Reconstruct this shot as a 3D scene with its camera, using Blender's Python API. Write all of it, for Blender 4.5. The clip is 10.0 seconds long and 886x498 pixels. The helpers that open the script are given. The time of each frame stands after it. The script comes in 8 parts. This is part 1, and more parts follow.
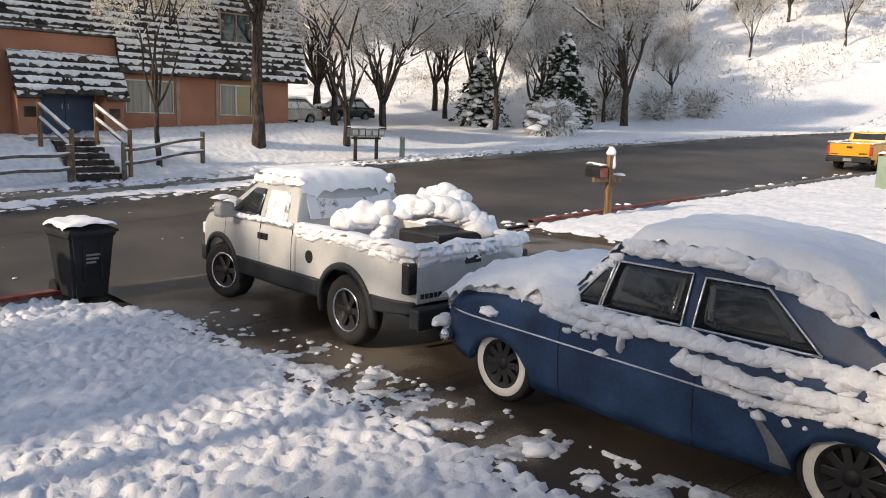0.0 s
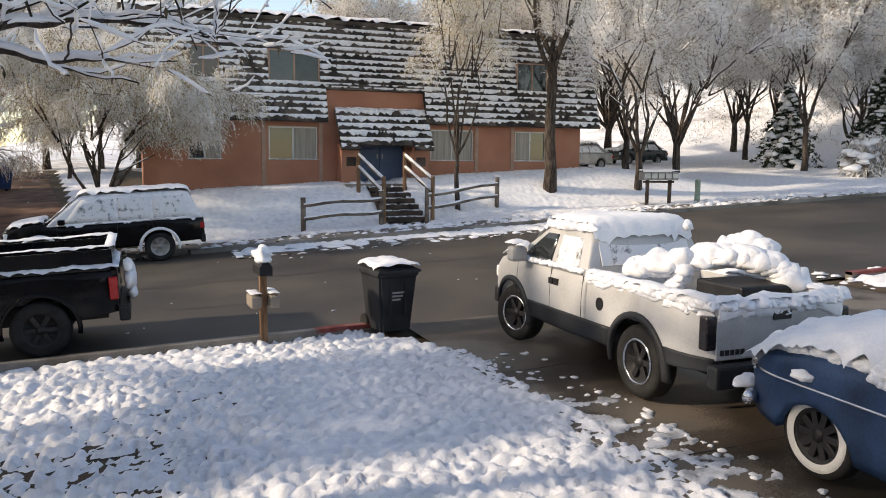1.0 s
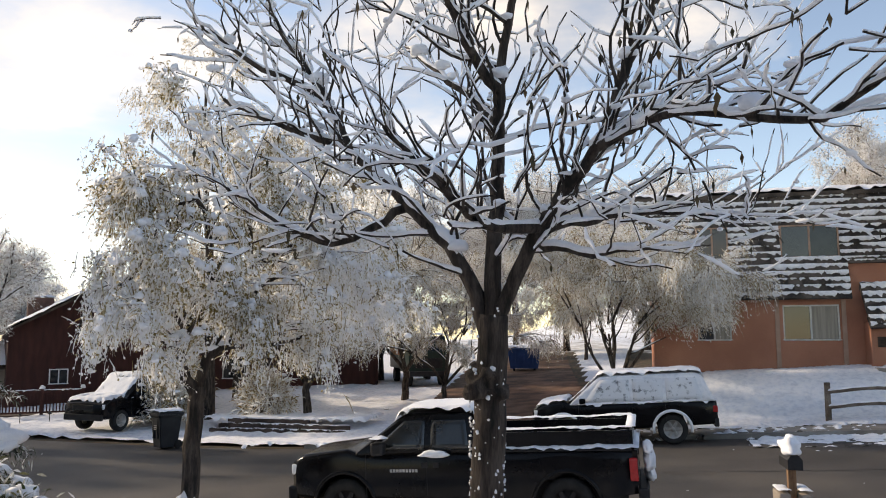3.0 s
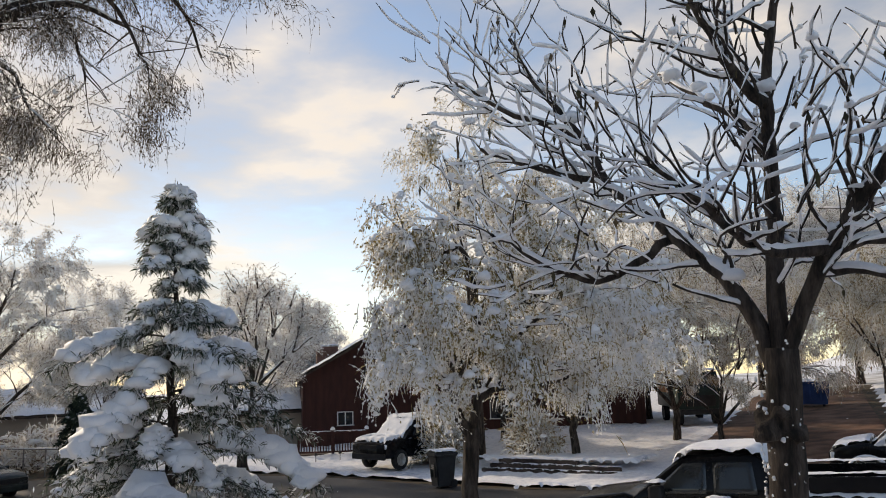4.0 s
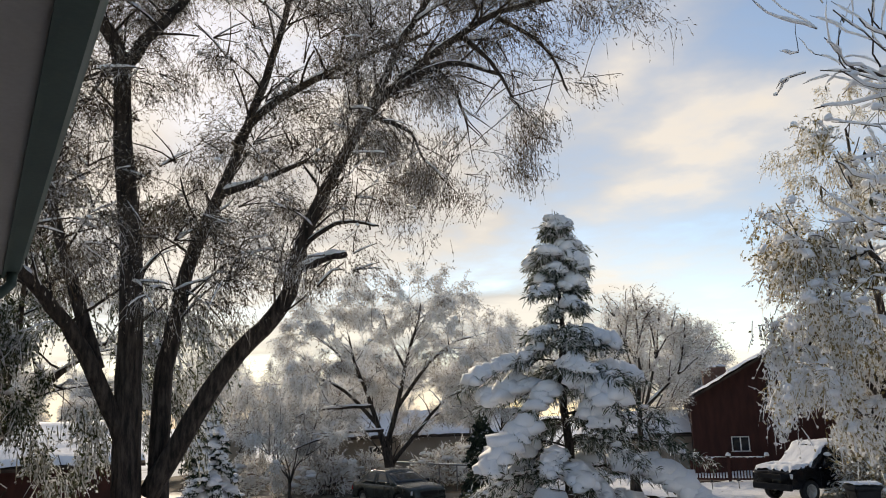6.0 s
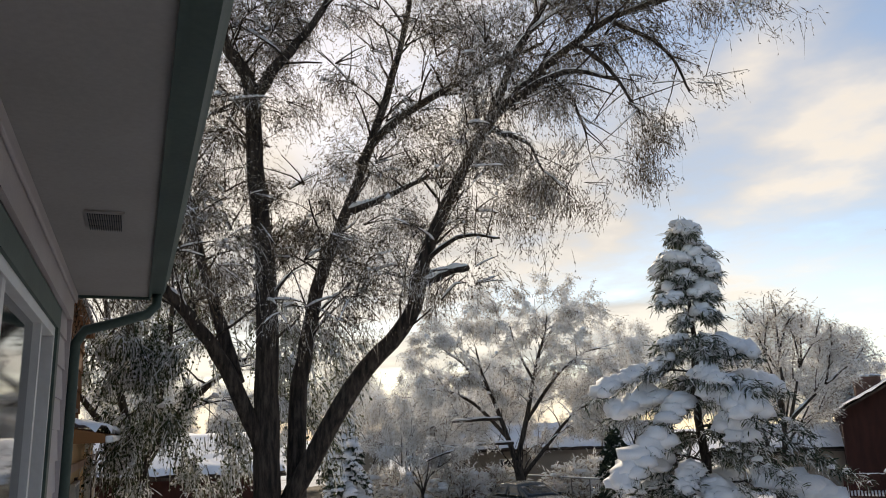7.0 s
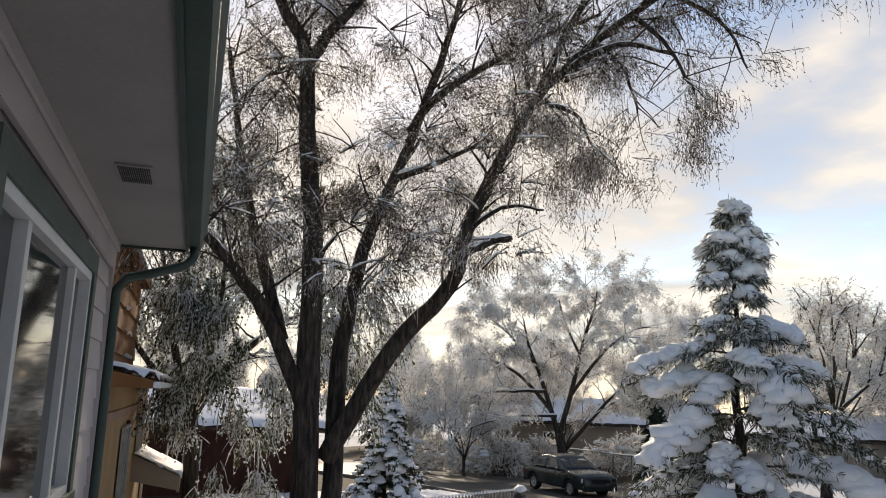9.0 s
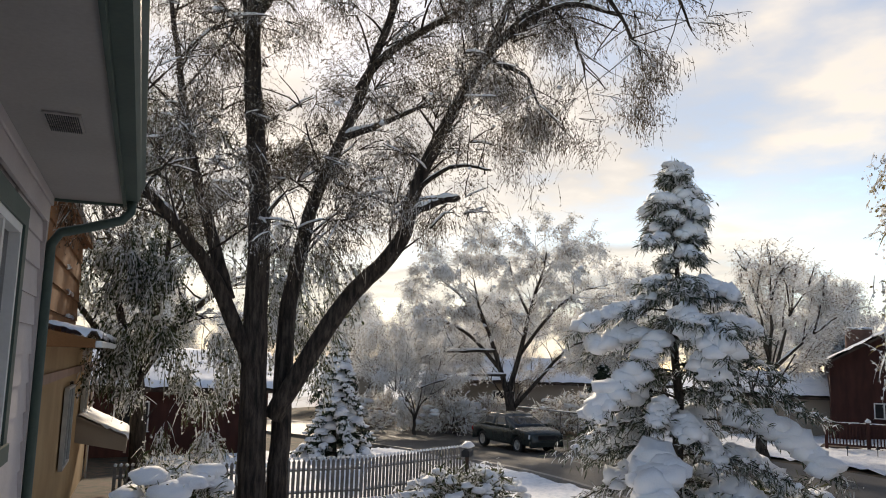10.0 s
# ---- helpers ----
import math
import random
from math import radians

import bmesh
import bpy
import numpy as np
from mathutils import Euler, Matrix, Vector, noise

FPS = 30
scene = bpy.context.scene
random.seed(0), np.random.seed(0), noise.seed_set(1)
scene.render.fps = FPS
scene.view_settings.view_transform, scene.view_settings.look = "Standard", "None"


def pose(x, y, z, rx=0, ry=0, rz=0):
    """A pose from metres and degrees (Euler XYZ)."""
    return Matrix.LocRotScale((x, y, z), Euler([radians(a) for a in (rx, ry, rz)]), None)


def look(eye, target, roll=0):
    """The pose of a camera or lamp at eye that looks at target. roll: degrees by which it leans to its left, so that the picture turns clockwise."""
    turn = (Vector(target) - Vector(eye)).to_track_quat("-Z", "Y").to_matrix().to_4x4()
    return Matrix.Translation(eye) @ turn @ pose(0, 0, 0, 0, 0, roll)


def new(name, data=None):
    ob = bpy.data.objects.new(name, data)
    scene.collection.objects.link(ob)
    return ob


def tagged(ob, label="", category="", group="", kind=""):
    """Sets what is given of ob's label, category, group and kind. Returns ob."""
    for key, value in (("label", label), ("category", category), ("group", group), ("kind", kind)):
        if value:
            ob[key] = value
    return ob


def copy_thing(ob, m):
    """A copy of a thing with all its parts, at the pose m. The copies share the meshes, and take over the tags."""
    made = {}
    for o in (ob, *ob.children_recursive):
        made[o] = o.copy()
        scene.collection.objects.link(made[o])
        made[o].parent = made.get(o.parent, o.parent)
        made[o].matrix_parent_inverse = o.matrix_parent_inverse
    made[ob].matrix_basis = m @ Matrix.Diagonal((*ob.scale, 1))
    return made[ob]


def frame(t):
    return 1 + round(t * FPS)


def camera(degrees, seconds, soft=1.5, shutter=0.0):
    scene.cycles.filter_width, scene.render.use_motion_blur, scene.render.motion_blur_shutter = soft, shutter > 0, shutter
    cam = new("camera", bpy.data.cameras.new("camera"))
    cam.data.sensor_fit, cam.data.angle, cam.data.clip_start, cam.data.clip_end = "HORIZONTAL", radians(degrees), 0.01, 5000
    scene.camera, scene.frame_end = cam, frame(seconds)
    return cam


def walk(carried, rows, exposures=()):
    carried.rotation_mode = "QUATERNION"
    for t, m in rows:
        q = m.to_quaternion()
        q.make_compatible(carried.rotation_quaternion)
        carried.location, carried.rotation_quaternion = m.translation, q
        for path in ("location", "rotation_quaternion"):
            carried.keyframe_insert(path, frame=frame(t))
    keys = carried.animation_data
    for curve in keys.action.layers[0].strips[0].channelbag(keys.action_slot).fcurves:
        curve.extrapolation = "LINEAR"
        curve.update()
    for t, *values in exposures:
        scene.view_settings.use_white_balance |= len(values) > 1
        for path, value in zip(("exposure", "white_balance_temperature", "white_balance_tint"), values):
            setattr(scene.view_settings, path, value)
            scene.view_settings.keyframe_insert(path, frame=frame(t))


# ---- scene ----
cam = camera(59.1, 10.0, 1.0)
PATH = [
    (0, (0.208, 0.262, 2.773), (1.539, 1.717, 2.44), 1.9),
    (0.5, (0.212, 0.313, 2.777), (1.299, 1.964, 2.477), 1.6),
    (1, (0.213, 0.375, 2.796), (0.938, 2.224, 2.556), 0.6),
    (1.5, (0.148, 0.405, 2.771), (0.536, 2.363, 2.649), 0.2),
    (2, (0.105, 0.431, 2.785), (0.232, 2.427, 2.794), 0.1),
    (2.5, (0.066, 0.449, 2.797), (-0.081, 2.44, 2.931), 0.1),
    (3, (0.026, 0.458, 2.804), (-0.46, 2.385, 3.021), -0.2),
    (3.2, (0.007, 0.441, 2.804), (-0.613, 2.328, 3.044), -0.5),
    (4.3, (-0.080, 0.484, 2.833), (-1.276, 2.048, 3.187), -2.0),
    (4.5, (-0.084, 0.490, 2.838), (-1.356, 1.987, 3.210), -2.0),
    (5, (-0.113, 0.462, 2.829), (-1.555, 1.790, 3.224), -2.1),
    (5.5, (-0.156, 0.446, 2.833), (-1.742, 1.597, 3.233), -1.8),
    (6, (-0.175, 0.410, 2.832), (-1.867, 1.396, 3.238), -1.6),
    (7.5, (-0.088, 0.499, 2.831), (-1.938, 1.112, 3.280), -0.8),
    (8, (-0.032, 0.548, 2.818), (-1.896, 1.124, 3.255), 0.4),
    (8.5, (0.026, 0.591, 2.805), (-1.849, 1.152, 3.215), 1.8),
    (9, (0.049, 0.638, 2.785), (-1.834, 1.202, 3.153), 2.0),
    (9.5, (0.090, 0.680, 2.752), (-1.787, 1.301, 3.058), 1.8),
    (10, (0.113, 0.709, 2.728), (-1.745, 1.395, 3.005), 1.6),
]
walk(cam, [(t, look(eye, target, roll)) for t, eye, target, roll in PATH],
     [(0, 0.92, 8100, 14), (1, 1.03, 8100, 14), (2, 1.15, 8200, 14), (3.2, 0.82, 8000, 14), (4.5, 0.38, 7900, 13), (6, 0.42, 7900, 12), (8.5, 0.55, 7900, 13), (10, 0.6, 7900, 13)])

# ---- light: low sun beyond the street's lower end, thin clouds ----
SUN_YAW, SUN_UP = 80.0, 24.0
world = bpy.data.worlds.new("sky")
scene.world = world
world.use_nodes = True
wn, wl = world.node_tree.nodes, world.node_tree.links
wn.clear()
sky = wn.new("ShaderNodeTexSky")
sky.sky_type, sky.sun_disc = "NISHITA", False
sky.sun_elevation, sky.sun_rotation = radians(SUN_UP), radians(-SUN_YAW)
sky.altitude, sky.air_density, sky.dust_density = 1600, 1.0, 0.6
geo = wn.new("ShaderNodeTexCoord")
# clouds lie on a flat layer: the direction is divided by its height
sep = wn.new("ShaderNodeSeparateXYZ")
wl.new(geo.outputs["Generated"], sep.inputs[0])
up = wn.new("ShaderNodeMath")
up.operation = "MAXIMUM"
up.inputs[1].default_value = 0.04
wl.new(sep.outputs["Z"], up.inputs[0])
lift = wn.new("ShaderNodeMath")
lift.operation = "ADD"
lift.inputs[1].default_value = 0.12
wl.new(up.outputs[0], lift.inputs[0])
flat = wn.new("ShaderNodeVectorMath")
flat.operation = "DIVIDE"
wl.new(geo.outputs["Generated"], flat.inputs[0])
wl.new(lift.outputs[0], flat.inputs[1])
cloud = wn.new("ShaderNodeTexNoise")
cloud.inputs["Scale"].default_value, cloud.inputs["Detail"].default_value = 0.75, 7.0
cloud.inputs["Roughness"].default_value = 0.55
wl.new(flat.outputs[0], cloud.inputs["Vector"])
# thicker towards the sun's side of the sky
side = wn.new("ShaderNodeMath")
side.operation = "MULTIPLY_ADD"
side.inputs[1].default_value, side.inputs[2].default_value = -0.24, 0.0
wl.new(sep.outputs["X"], side.inputs[0])
dens = wn.new("ShaderNodeMath")
dens.operation = "ADD"
wl.new(cloud.outputs["Fac"], dens.inputs[0])
wl.new(side.outputs[0], dens.inputs[1])
ramp = wn.new("ShaderNodeValToRGB")
ramp.color_ramp.elements[0].position, ramp.color_ramp.elements[1].position = 0.55, 0.72
wl.new(dens.outputs[0], ramp.inputs[0])
white = wn.new("ShaderNodeMixRGB")
white.inputs[0].default_value = 0.85
tone = wn.new("ShaderNodeTexNoise")
tone.inputs["Scale"].default_value, tone.inputs["Detail"].default_value = 1.5, 6.0
wl.new(flat.outputs[0], tone.inputs["Vector"])
shade = wn.new("ShaderNodeValToRGB")
shade.color_ramp.elements[0].position, shade.color_ramp.elements[1].position = 0.38, 0.6
shade.color_ramp.elements[0].color, shade.color_ramp.elements[1].color = (2.2, 2.3, 2.5, 1), (4.9, 4.8, 4.6, 1)
wl.new(tone.outputs["Fac"], shade.inputs[0])
wl.new(shade.outputs[0], white.inputs[2])
wl.new(sky.outputs[0], white.inputs[1])
both = wn.new("ShaderNodeMixRGB")
wl.new(ramp.outputs[0], both.inputs[0])
wl.new(sky.outputs[0], both.inputs[1])
wl.new(white.outputs[0], both.inputs[2])
back = wn.new("ShaderNodeBackground")
back.inputs["Strength"].default_value = 0.135
wl.new(both.outputs[0], back.inputs["Color"])
wout = wn.new("ShaderNodeOutputWorld")
wl.new(back.outputs[0], wout.inputs["Surface"])

sun = new("sun", bpy.data.lights.new("sun", "SUN"))
sun.data.energy, sun.data.angle, sun.data.color = 2.1, radians(2.5), (1.0, 0.93, 0.82)
sun_way = Vector((-math.sin(radians(SUN_YAW)) * math.cos(radians(SUN_UP)),
                  math.cos(radians(SUN_YAW)) * math.cos(radians(SUN_UP)), math.sin(radians(SUN_UP))))
sun.matrix_world = look(sun_way * 60, (0, 0, 0))

# ---- materials ----
def material(name, colours, scale=3.0, rough=0.8, metal=0.0, bump=0.3, fine=40.0, detail=6.0, spread=(0.35, 0.65),
             stretch=(1, 1, 1), spec=0.3, per=0.0, island=0.0, sss=0.0, thin=0.0):
    """Noise between colours at a large scale, a fine grain over it, and relief. per: shift by object; island: by loose piece."""
    m = bpy.data.materials.new(name)
    m.use_nodes = True
    n, l = m.node_tree.nodes, m.node_tree.links
    b = n["Principled BSDF"]
    b.inputs["Roughness"].default_value, b.inputs["Metallic"].default_value = rough, metal
    b.inputs["Specular IOR Level"].default_value = spec
    if sss:
        b.inputs["Subsurface Weight"].default_value = sss
        b.inputs["Subsurface Radius"].default_value = (0.02, 0.022, 0.025)
    tc, mp = n.new("ShaderNodeTexCoord"), n.new("ShaderNodeMapping")
    mp.inputs["Scale"].default_value = stretch
    l.new(tc.outputs["Object"], mp.inputs["Vector"])
    big, small = n.new("ShaderNodeTexNoise"), n.new("ShaderNodeTexNoise")
    for t, s in ((big, scale), (small, fine)):
        t.inputs["Scale"].default_value, t.inputs["Detail"].default_value = s, detail
        l.new(mp.outputs[0], t.inputs["Vector"])
    mixed = n.new("ShaderNodeMath")
    mixed.operation = "MULTIPLY_ADD"
    mixed.inputs[1].default_value = 0.35
    l.new(small.outputs["Fac"], mixed.inputs[0])
    l.new(big.outputs["Fac"], mixed.inputs[2])
    off = n.new("ShaderNodeMath")
    off.operation = "SUBTRACT"
    off.inputs[1].default_value = 0.175
    l.new(mixed.outputs[0], off.inputs[0])
    value = off
    for use, node, out in ((per, "ShaderNodeObjectInfo", "Random"), (island, "ShaderNodeNewGeometry", "Random Per Island")):
        if use:
            src, add = n.new(node), n.new("ShaderNodeMath")
            add.operation = "MULTIPLY_ADD"
            add.inputs[1].default_value = use
            l.new(src.outputs[out], add.inputs[0])
            l.new(value.outputs[0], add.inputs[2])
            low = n.new("ShaderNodeMath")
            low.operation = "SUBTRACT"
            low.inputs[1].default_value = use / 2
            l.new(add.outputs[0], low.inputs[0])
            value = low
    r = n.new("ShaderNodeValToRGB")
    k = len(colours)
    while len(r.color_ramp.elements) < k:
        r.color_ramp.elements.new(0.5)
    for i, c in enumerate(colours):
        r.color_ramp.elements[i].position = spread[0] + (spread[1] - spread[0]) * i / max(1, k - 1)
        r.color_ramp.elements[i].color = (*c, 1)
    l.new(value.outputs[0], r.inputs[0])
    l.new(r.outputs[0], b.inputs["Base Color"])
    if thin:
        tr, mx = n.new("ShaderNodeBsdfTranslucent"), n.new("ShaderNodeMixShader")
        mx.inputs[0].default_value = thin
        l.new(r.outputs[0], tr.inputs["Color"])
        l.new(b.outputs[0], mx.inputs[1])
        l.new(tr.outputs[0], mx.inputs[2])
        l.new(mx.outputs[0], n["Material Output"].inputs["Surface"])
    if bump:
        bp = n.new("ShaderNodeBump")
        bp.inputs["Strength"].default_value, bp.inputs["Distance"].default_value = bump, 0.02
        l.new(mixed.outputs[0], bp.inputs["Height"])
        l.new(bp.outputs[0], b.inputs["Normal"])
    return m


SNOW = material("snow", [(0.78, 0.80, 0.84), (0.88, 0.89, 0.91), (0.92, 0.92, 0.93)], 2.0, 0.65, bump=0.5, fine=45, sss=0.0)
SNOW_GRAINY = material("clumped snow", [(0.74, 0.76, 0.80), (0.86, 0.87, 0.90), (0.92, 0.92, 0.93)], 6.0, 0.7, bump=0.8, fine=60)
SLUSH = material("wet slush", [(0.35, 0.36, 0.38), (0.6, 0.62, 0.65), (0.8, 0.81, 0.83)], 5.0, 0.35, bump=0.5, fine=30)
GRASS = material("wet dead grass and leaves", [(0.025, 0.022, 0.015), (0.07, 0.055, 0.03), (0.11, 0.06, 0.04)], 3.0, 0.85, bump=0.8, fine=70)
EARTH = material("brown earth with leaf litter", [(0.05, 0.028, 0.018), (0.11, 0.06, 0.038), (0.17, 0.1, 0.07)], 1.2, 0.85, bump=0.7, fine=30)
ASPHALT = material("damp asphalt", [(0.044, 0.039, 0.034), (0.068, 0.059, 0.05), (0.1, 0.085, 0.068)], 0.35, 0.62, bump=0.35, fine=90, spec=0.4)
TAR = material("crack in the asphalt", [(0.012, 0.012, 0.012), (0.03, 0.03, 0.028)], 8, 0.5, bump=0.2)
CONCRETE_WET = material("wet concrete", [(0.05, 0.039, 0.03), (0.075, 0.06, 0.047), (0.17, 0.145, 0.118)], 0.8, 0.38, bump=0.2, fine=50, spec=0.4, spread=(0.44, 0.56))
CONCRETE = material("damp concrete", [(0.13, 0.115, 0.1), (0.22, 0.2, 0.175), (0.3, 0.28, 0.25)], 1.0, 0.6, bump=0.25, fine=60)
RED_PAINT = material("red kerb paint", [(0.14, 0.03, 0.025), (0.26, 0.05, 0.04), (0.2, 0.12, 0.1)], 5, 0.6, fine=40)
STUCCO = material("terracotta stucco", [(0.34, 0.15, 0.095), (0.40, 0.18, 0.115), (0.44, 0.21, 0.135)], 0.7, 0.9, bump=0.5, fine=55)
STUCCO_TRIM = material("tan trim paint", [(0.34, 0.22, 0.16), (0.42, 0.28, 0.21)], 3, 0.7, bump=0.1)
SHINGLE = material("weathered wood shingle", [(0.03, 0.026, 0.023), (0.07, 0.058, 0.05), (0.12, 0.1, 0.085)], 2.0, 0.85, bump=0.5, fine=30, per=0.25, island=0.3)
BLUE_DOOR = material("slate blue door paint", [(0.045, 0.075, 0.14), (0.06, 0.095, 0.17)], 2, 0.5, bump=0.08)
ALU = material("aluminium frame", [(0.42, 0.42, 0.4), (0.55, 0.55, 0.53)], 4, 0.4, 0.3, bump=0.05)
RAIL_WOOD = material("weathered rail", [(0.08, 0.06, 0.045), (0.15, 0.115, 0.09), (0.22, 0.18, 0.145)], 3, 0.85, bump=0.5, stretch=(1, 1, 1), fine=40)
BROWN_WOOD = material("brown post wood", [(0.12, 0.065, 0.035), (0.2, 0.115, 0.065), (0.27, 0.17, 0.1)], 3, 0.8, bump=0.4, fine=35, stretch=(6, 6, 1))
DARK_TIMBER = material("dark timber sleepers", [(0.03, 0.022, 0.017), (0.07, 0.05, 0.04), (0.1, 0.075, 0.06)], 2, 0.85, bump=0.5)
BARK = material("grey brown bark", [(0.02, 0.015, 0.012), (0.058, 0.045, 0.036), (0.11, 0.088, 0.072)], 5, 0.9, bump=1.0, fine=30, stretch=(3, 3, 0.6))
BARK_DARK = material("dark wet bark", [(0.012, 0.01, 0.008), (0.04, 0.03, 0.024), (0.075, 0.06, 0.05)], 5, 0.85, bump=1.0, fine=30, stretch=(3, 3, 0.5))
TWIG = material("frosted twigs", [(0.17, 0.12, 0.08), (0.6, 0.55, 0.48), (0.86, 0.85, 0.83), (0.92, 0.92, 0.92)], 0.6, 0.8, bump=0, island=0.75, spread=(0.1, 0.58), thin=0.45)
TWIG_GOLD = material("frosted gold leaves", [(0.22, 0.155, 0.06), (0.52, 0.42, 0.26), (0.84, 0.8, 0.72), (0.92, 0.92, 0.91)], 0.5, 0.8, bump=0, island=0.75, spread=(0.13, 0.62), thin=0.45)
TWIG_LEAF = material("snow-laden olive leaves", [(0.2, 0.15, 0.05), (0.5, 0.42, 0.25), (0.86, 0.85, 0.83), (0.92, 0.92, 0.92)], 0.5, 0.8, bump=0, island=0.75, spread=(0.14, 0.52), thin=0.45)
TWIG_GREEN = material("frosted green leaves", [(0.035, 0.05, 0.02), (0.13, 0.13, 0.07), (0.5, 0.51, 0.48), (0.86, 0.87, 0.89)], 0.5, 0.8, bump=0, island=0.8, spread=(0.22, 0.8), thin=0.4)
# Dark brown twigs; the shade of backlight is also put into this colour.
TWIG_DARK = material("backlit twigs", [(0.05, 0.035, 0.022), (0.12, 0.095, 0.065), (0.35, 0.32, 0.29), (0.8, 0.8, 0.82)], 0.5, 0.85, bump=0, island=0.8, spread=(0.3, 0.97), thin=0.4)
LEAF_BROWN = material("dry hanging leaf", [(0.03, 0.028, 0.015), (0.07, 0.06, 0.03), (0.12, 0.08, 0.04)], 5, 0.8, bump=0, island=0.5)
NEEDLE = material("dark needles", [(0.012, 0.022, 0.014), (0.03, 0.048, 0.028), (0.06, 0.075, 0.045)], 4, 0.8, bump=0, island=0.5)
NEEDLE_FROST = material("frosted needles", [(0.03, 0.045, 0.025), (0.1, 0.115, 0.08), (0.42, 0.44, 0.43), (0.85, 0.87, 0.9)], 0.5, 0.8, bump=0, island=0.8, spread=(0.2, 0.85), thin=0.3)
TYRE = material("tyre rubber", [(0.012, 0.012, 0.012), (0.025, 0.025, 0.025)], 8, 0.75, bump=0.1)
BLACK_PLASTIC = material("black plastic", [(0.012, 0.012, 0.013), (0.022, 0.022, 0.024)], 5, 0.5, bump=0.1)
GREY_PLASTIC = material("dark grey plastic", [(0.018, 0.02, 0.023), (0.03, 0.033, 0.037)], 3, 0.5, bump=0.1)
CHROME = material("chrome", [(0.55, 0.55, 0.56), (0.7, 0.7, 0.71)], 8, 0.15, 1.0, bump=0.02)
DULL_METAL = material("dull metal", [(0.2, 0.2, 0.2), (0.32, 0.32, 0.32)], 6, 0.4, 0.9, bump=0.05)
WHITE_PAINT = material("dirty white car paint", [(0.38, 0.38, 0.375), (0.47, 0.47, 0.465), (0.53, 0.53, 0.525)], 1.5, 0.35, bump=0.03, spec=0.5)
BLACK_PAINT = material("black car paint", [(0.004, 0.004, 0.005), (0.008, 0.008, 0.009)], 2, 0.14, bump=0.02, spec=0.18)
BLUE_PAINT = material("worn dark blue car paint", [(0.007, 0.022, 0.055), (0.014, 0.043, 0.105), (0.026, 0.07, 0.16)], 2.6, 0.42, bump=0.1, spec=0.35, spread=(0.3, 0.7))
YELLOW_PAINT = material("yellow car paint", [(0.62, 0.27, 0.01), (0.72, 0.33, 0.015)], 2, 0.35, bump=0.02, spec=0.5)
SILVER_PAINT = material("silver car paint", [(0.3, 0.29, 0.27), (0.42, 0.41, 0.39)], 2, 0.35, 0.3, bump=0.02)
GREEN_CAR = material("dark green car paint", [(0.012, 0.018, 0.016), (0.03, 0.04, 0.036)], 2, 0.25, bump=0.02, spec=0.5)
RED_LENS = material("red lens", [(0.35, 0.012, 0.012), (0.5, 0.02, 0.02)], 8, 0.25, bump=0.02, spec=0.6)
SMOKED_LENS = material("smoked lens", [(0.01, 0.009, 0.009), (0.03, 0.02, 0.02)], 8, 0.25, bump=0.02, spec=0.6)
CAR_GLASS = material("tinted car glass", [(0.012, 0.015, 0.016), (0.022, 0.026, 0.027)], 2, 0.06, bump=0.0, spec=0.6)
FROSTED_GLASS = material("snow dusted glass", [(0.03, 0.035, 0.04), (0.25, 0.26, 0.27), (0.78, 0.79, 0.81)], 7, 0.4, bump=0.3, fine=50, spread=(0.2, 0.44))
WINDOW_GLASS = material("dark window glass", [(0.016, 0.018, 0.02), (0.03, 0.033, 0.036)], 0.6, 0.05, bump=0.0, spec=0.8)
BLIND = material("pale blind behind glass", [(0.22, 0.2, 0.17), (0.34, 0.31, 0.27)], 1.0, 0.25, bump=0.05, stretch=(12, 1, 0.4))
WHITEWALL = material("whitewall", [(0.6, 0.58, 0.54), (0.75, 0.73, 0.69)], 6, 0.6, bump=0.05)
SIDING = material("pale lap siding", [(0.42, 0.38, 0.37), (0.5, 0.46, 0.45)], 1.2, 0.7, bump=0.12, fine=50)
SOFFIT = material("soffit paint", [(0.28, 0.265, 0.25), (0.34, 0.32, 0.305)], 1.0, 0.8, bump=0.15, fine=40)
GREEN_TRIM = material("grey green trim paint", [(0.04, 0.065, 0.055), (0.06, 0.09, 0.075)], 2, 0.55, bump=0.1)
WHITE_VINYL = material("white vinyl", [(0.62, 0.62, 0.6), (0.72, 0.72, 0.7)], 2, 0.45, bump=0.05)
TAN_WALL = material("tan neighbour stucco", [(0.38, 0.25, 0.13), (0.48, 0.33, 0.18)], 1.0, 0.85, bump=0.3)
ORANGE_SIDING = material("orange brown shingle siding", [(0.2, 0.085, 0.03), (0.3, 0.135, 0.055)], 1.5, 0.85, bump=0.3, per=0.2)
MAROON = material("dark red siding", [(0.042, 0.015, 0.012), (0.068, 0.024, 0.018)], 1.0, 0.8, bump=0.2, stretch=(4, 4, 1))
BEIGE_WALL = material("beige wall", [(0.26, 0.22, 0.18), (0.34, 0.29, 0.24)], 0.6, 0.85, bump=0.2)
BRICK_DARK = material("dark chimney brick", [(0.1, 0.055, 0.04), (0.16, 0.09, 0.07)], 4, 0.9, bump=0.4, per=0.2)
PICKET = material("grey picket wood", [(0.14, 0.13, 0.12), (0.24, 0.225, 0.21)], 3, 0.8, bump=0.3, per=0.2)
BIN_BLUE = material("blue painted steel", [(0.015, 0.05, 0.15), (0.03, 0.08, 0.22)], 2, 0.5, bump=0.1)
TRUCK_GREEN = material("dark green truck paint", [(0.008, 0.022, 0.018), (0.014, 0.034, 0.028)], 2, 0.4, bump=0.05)
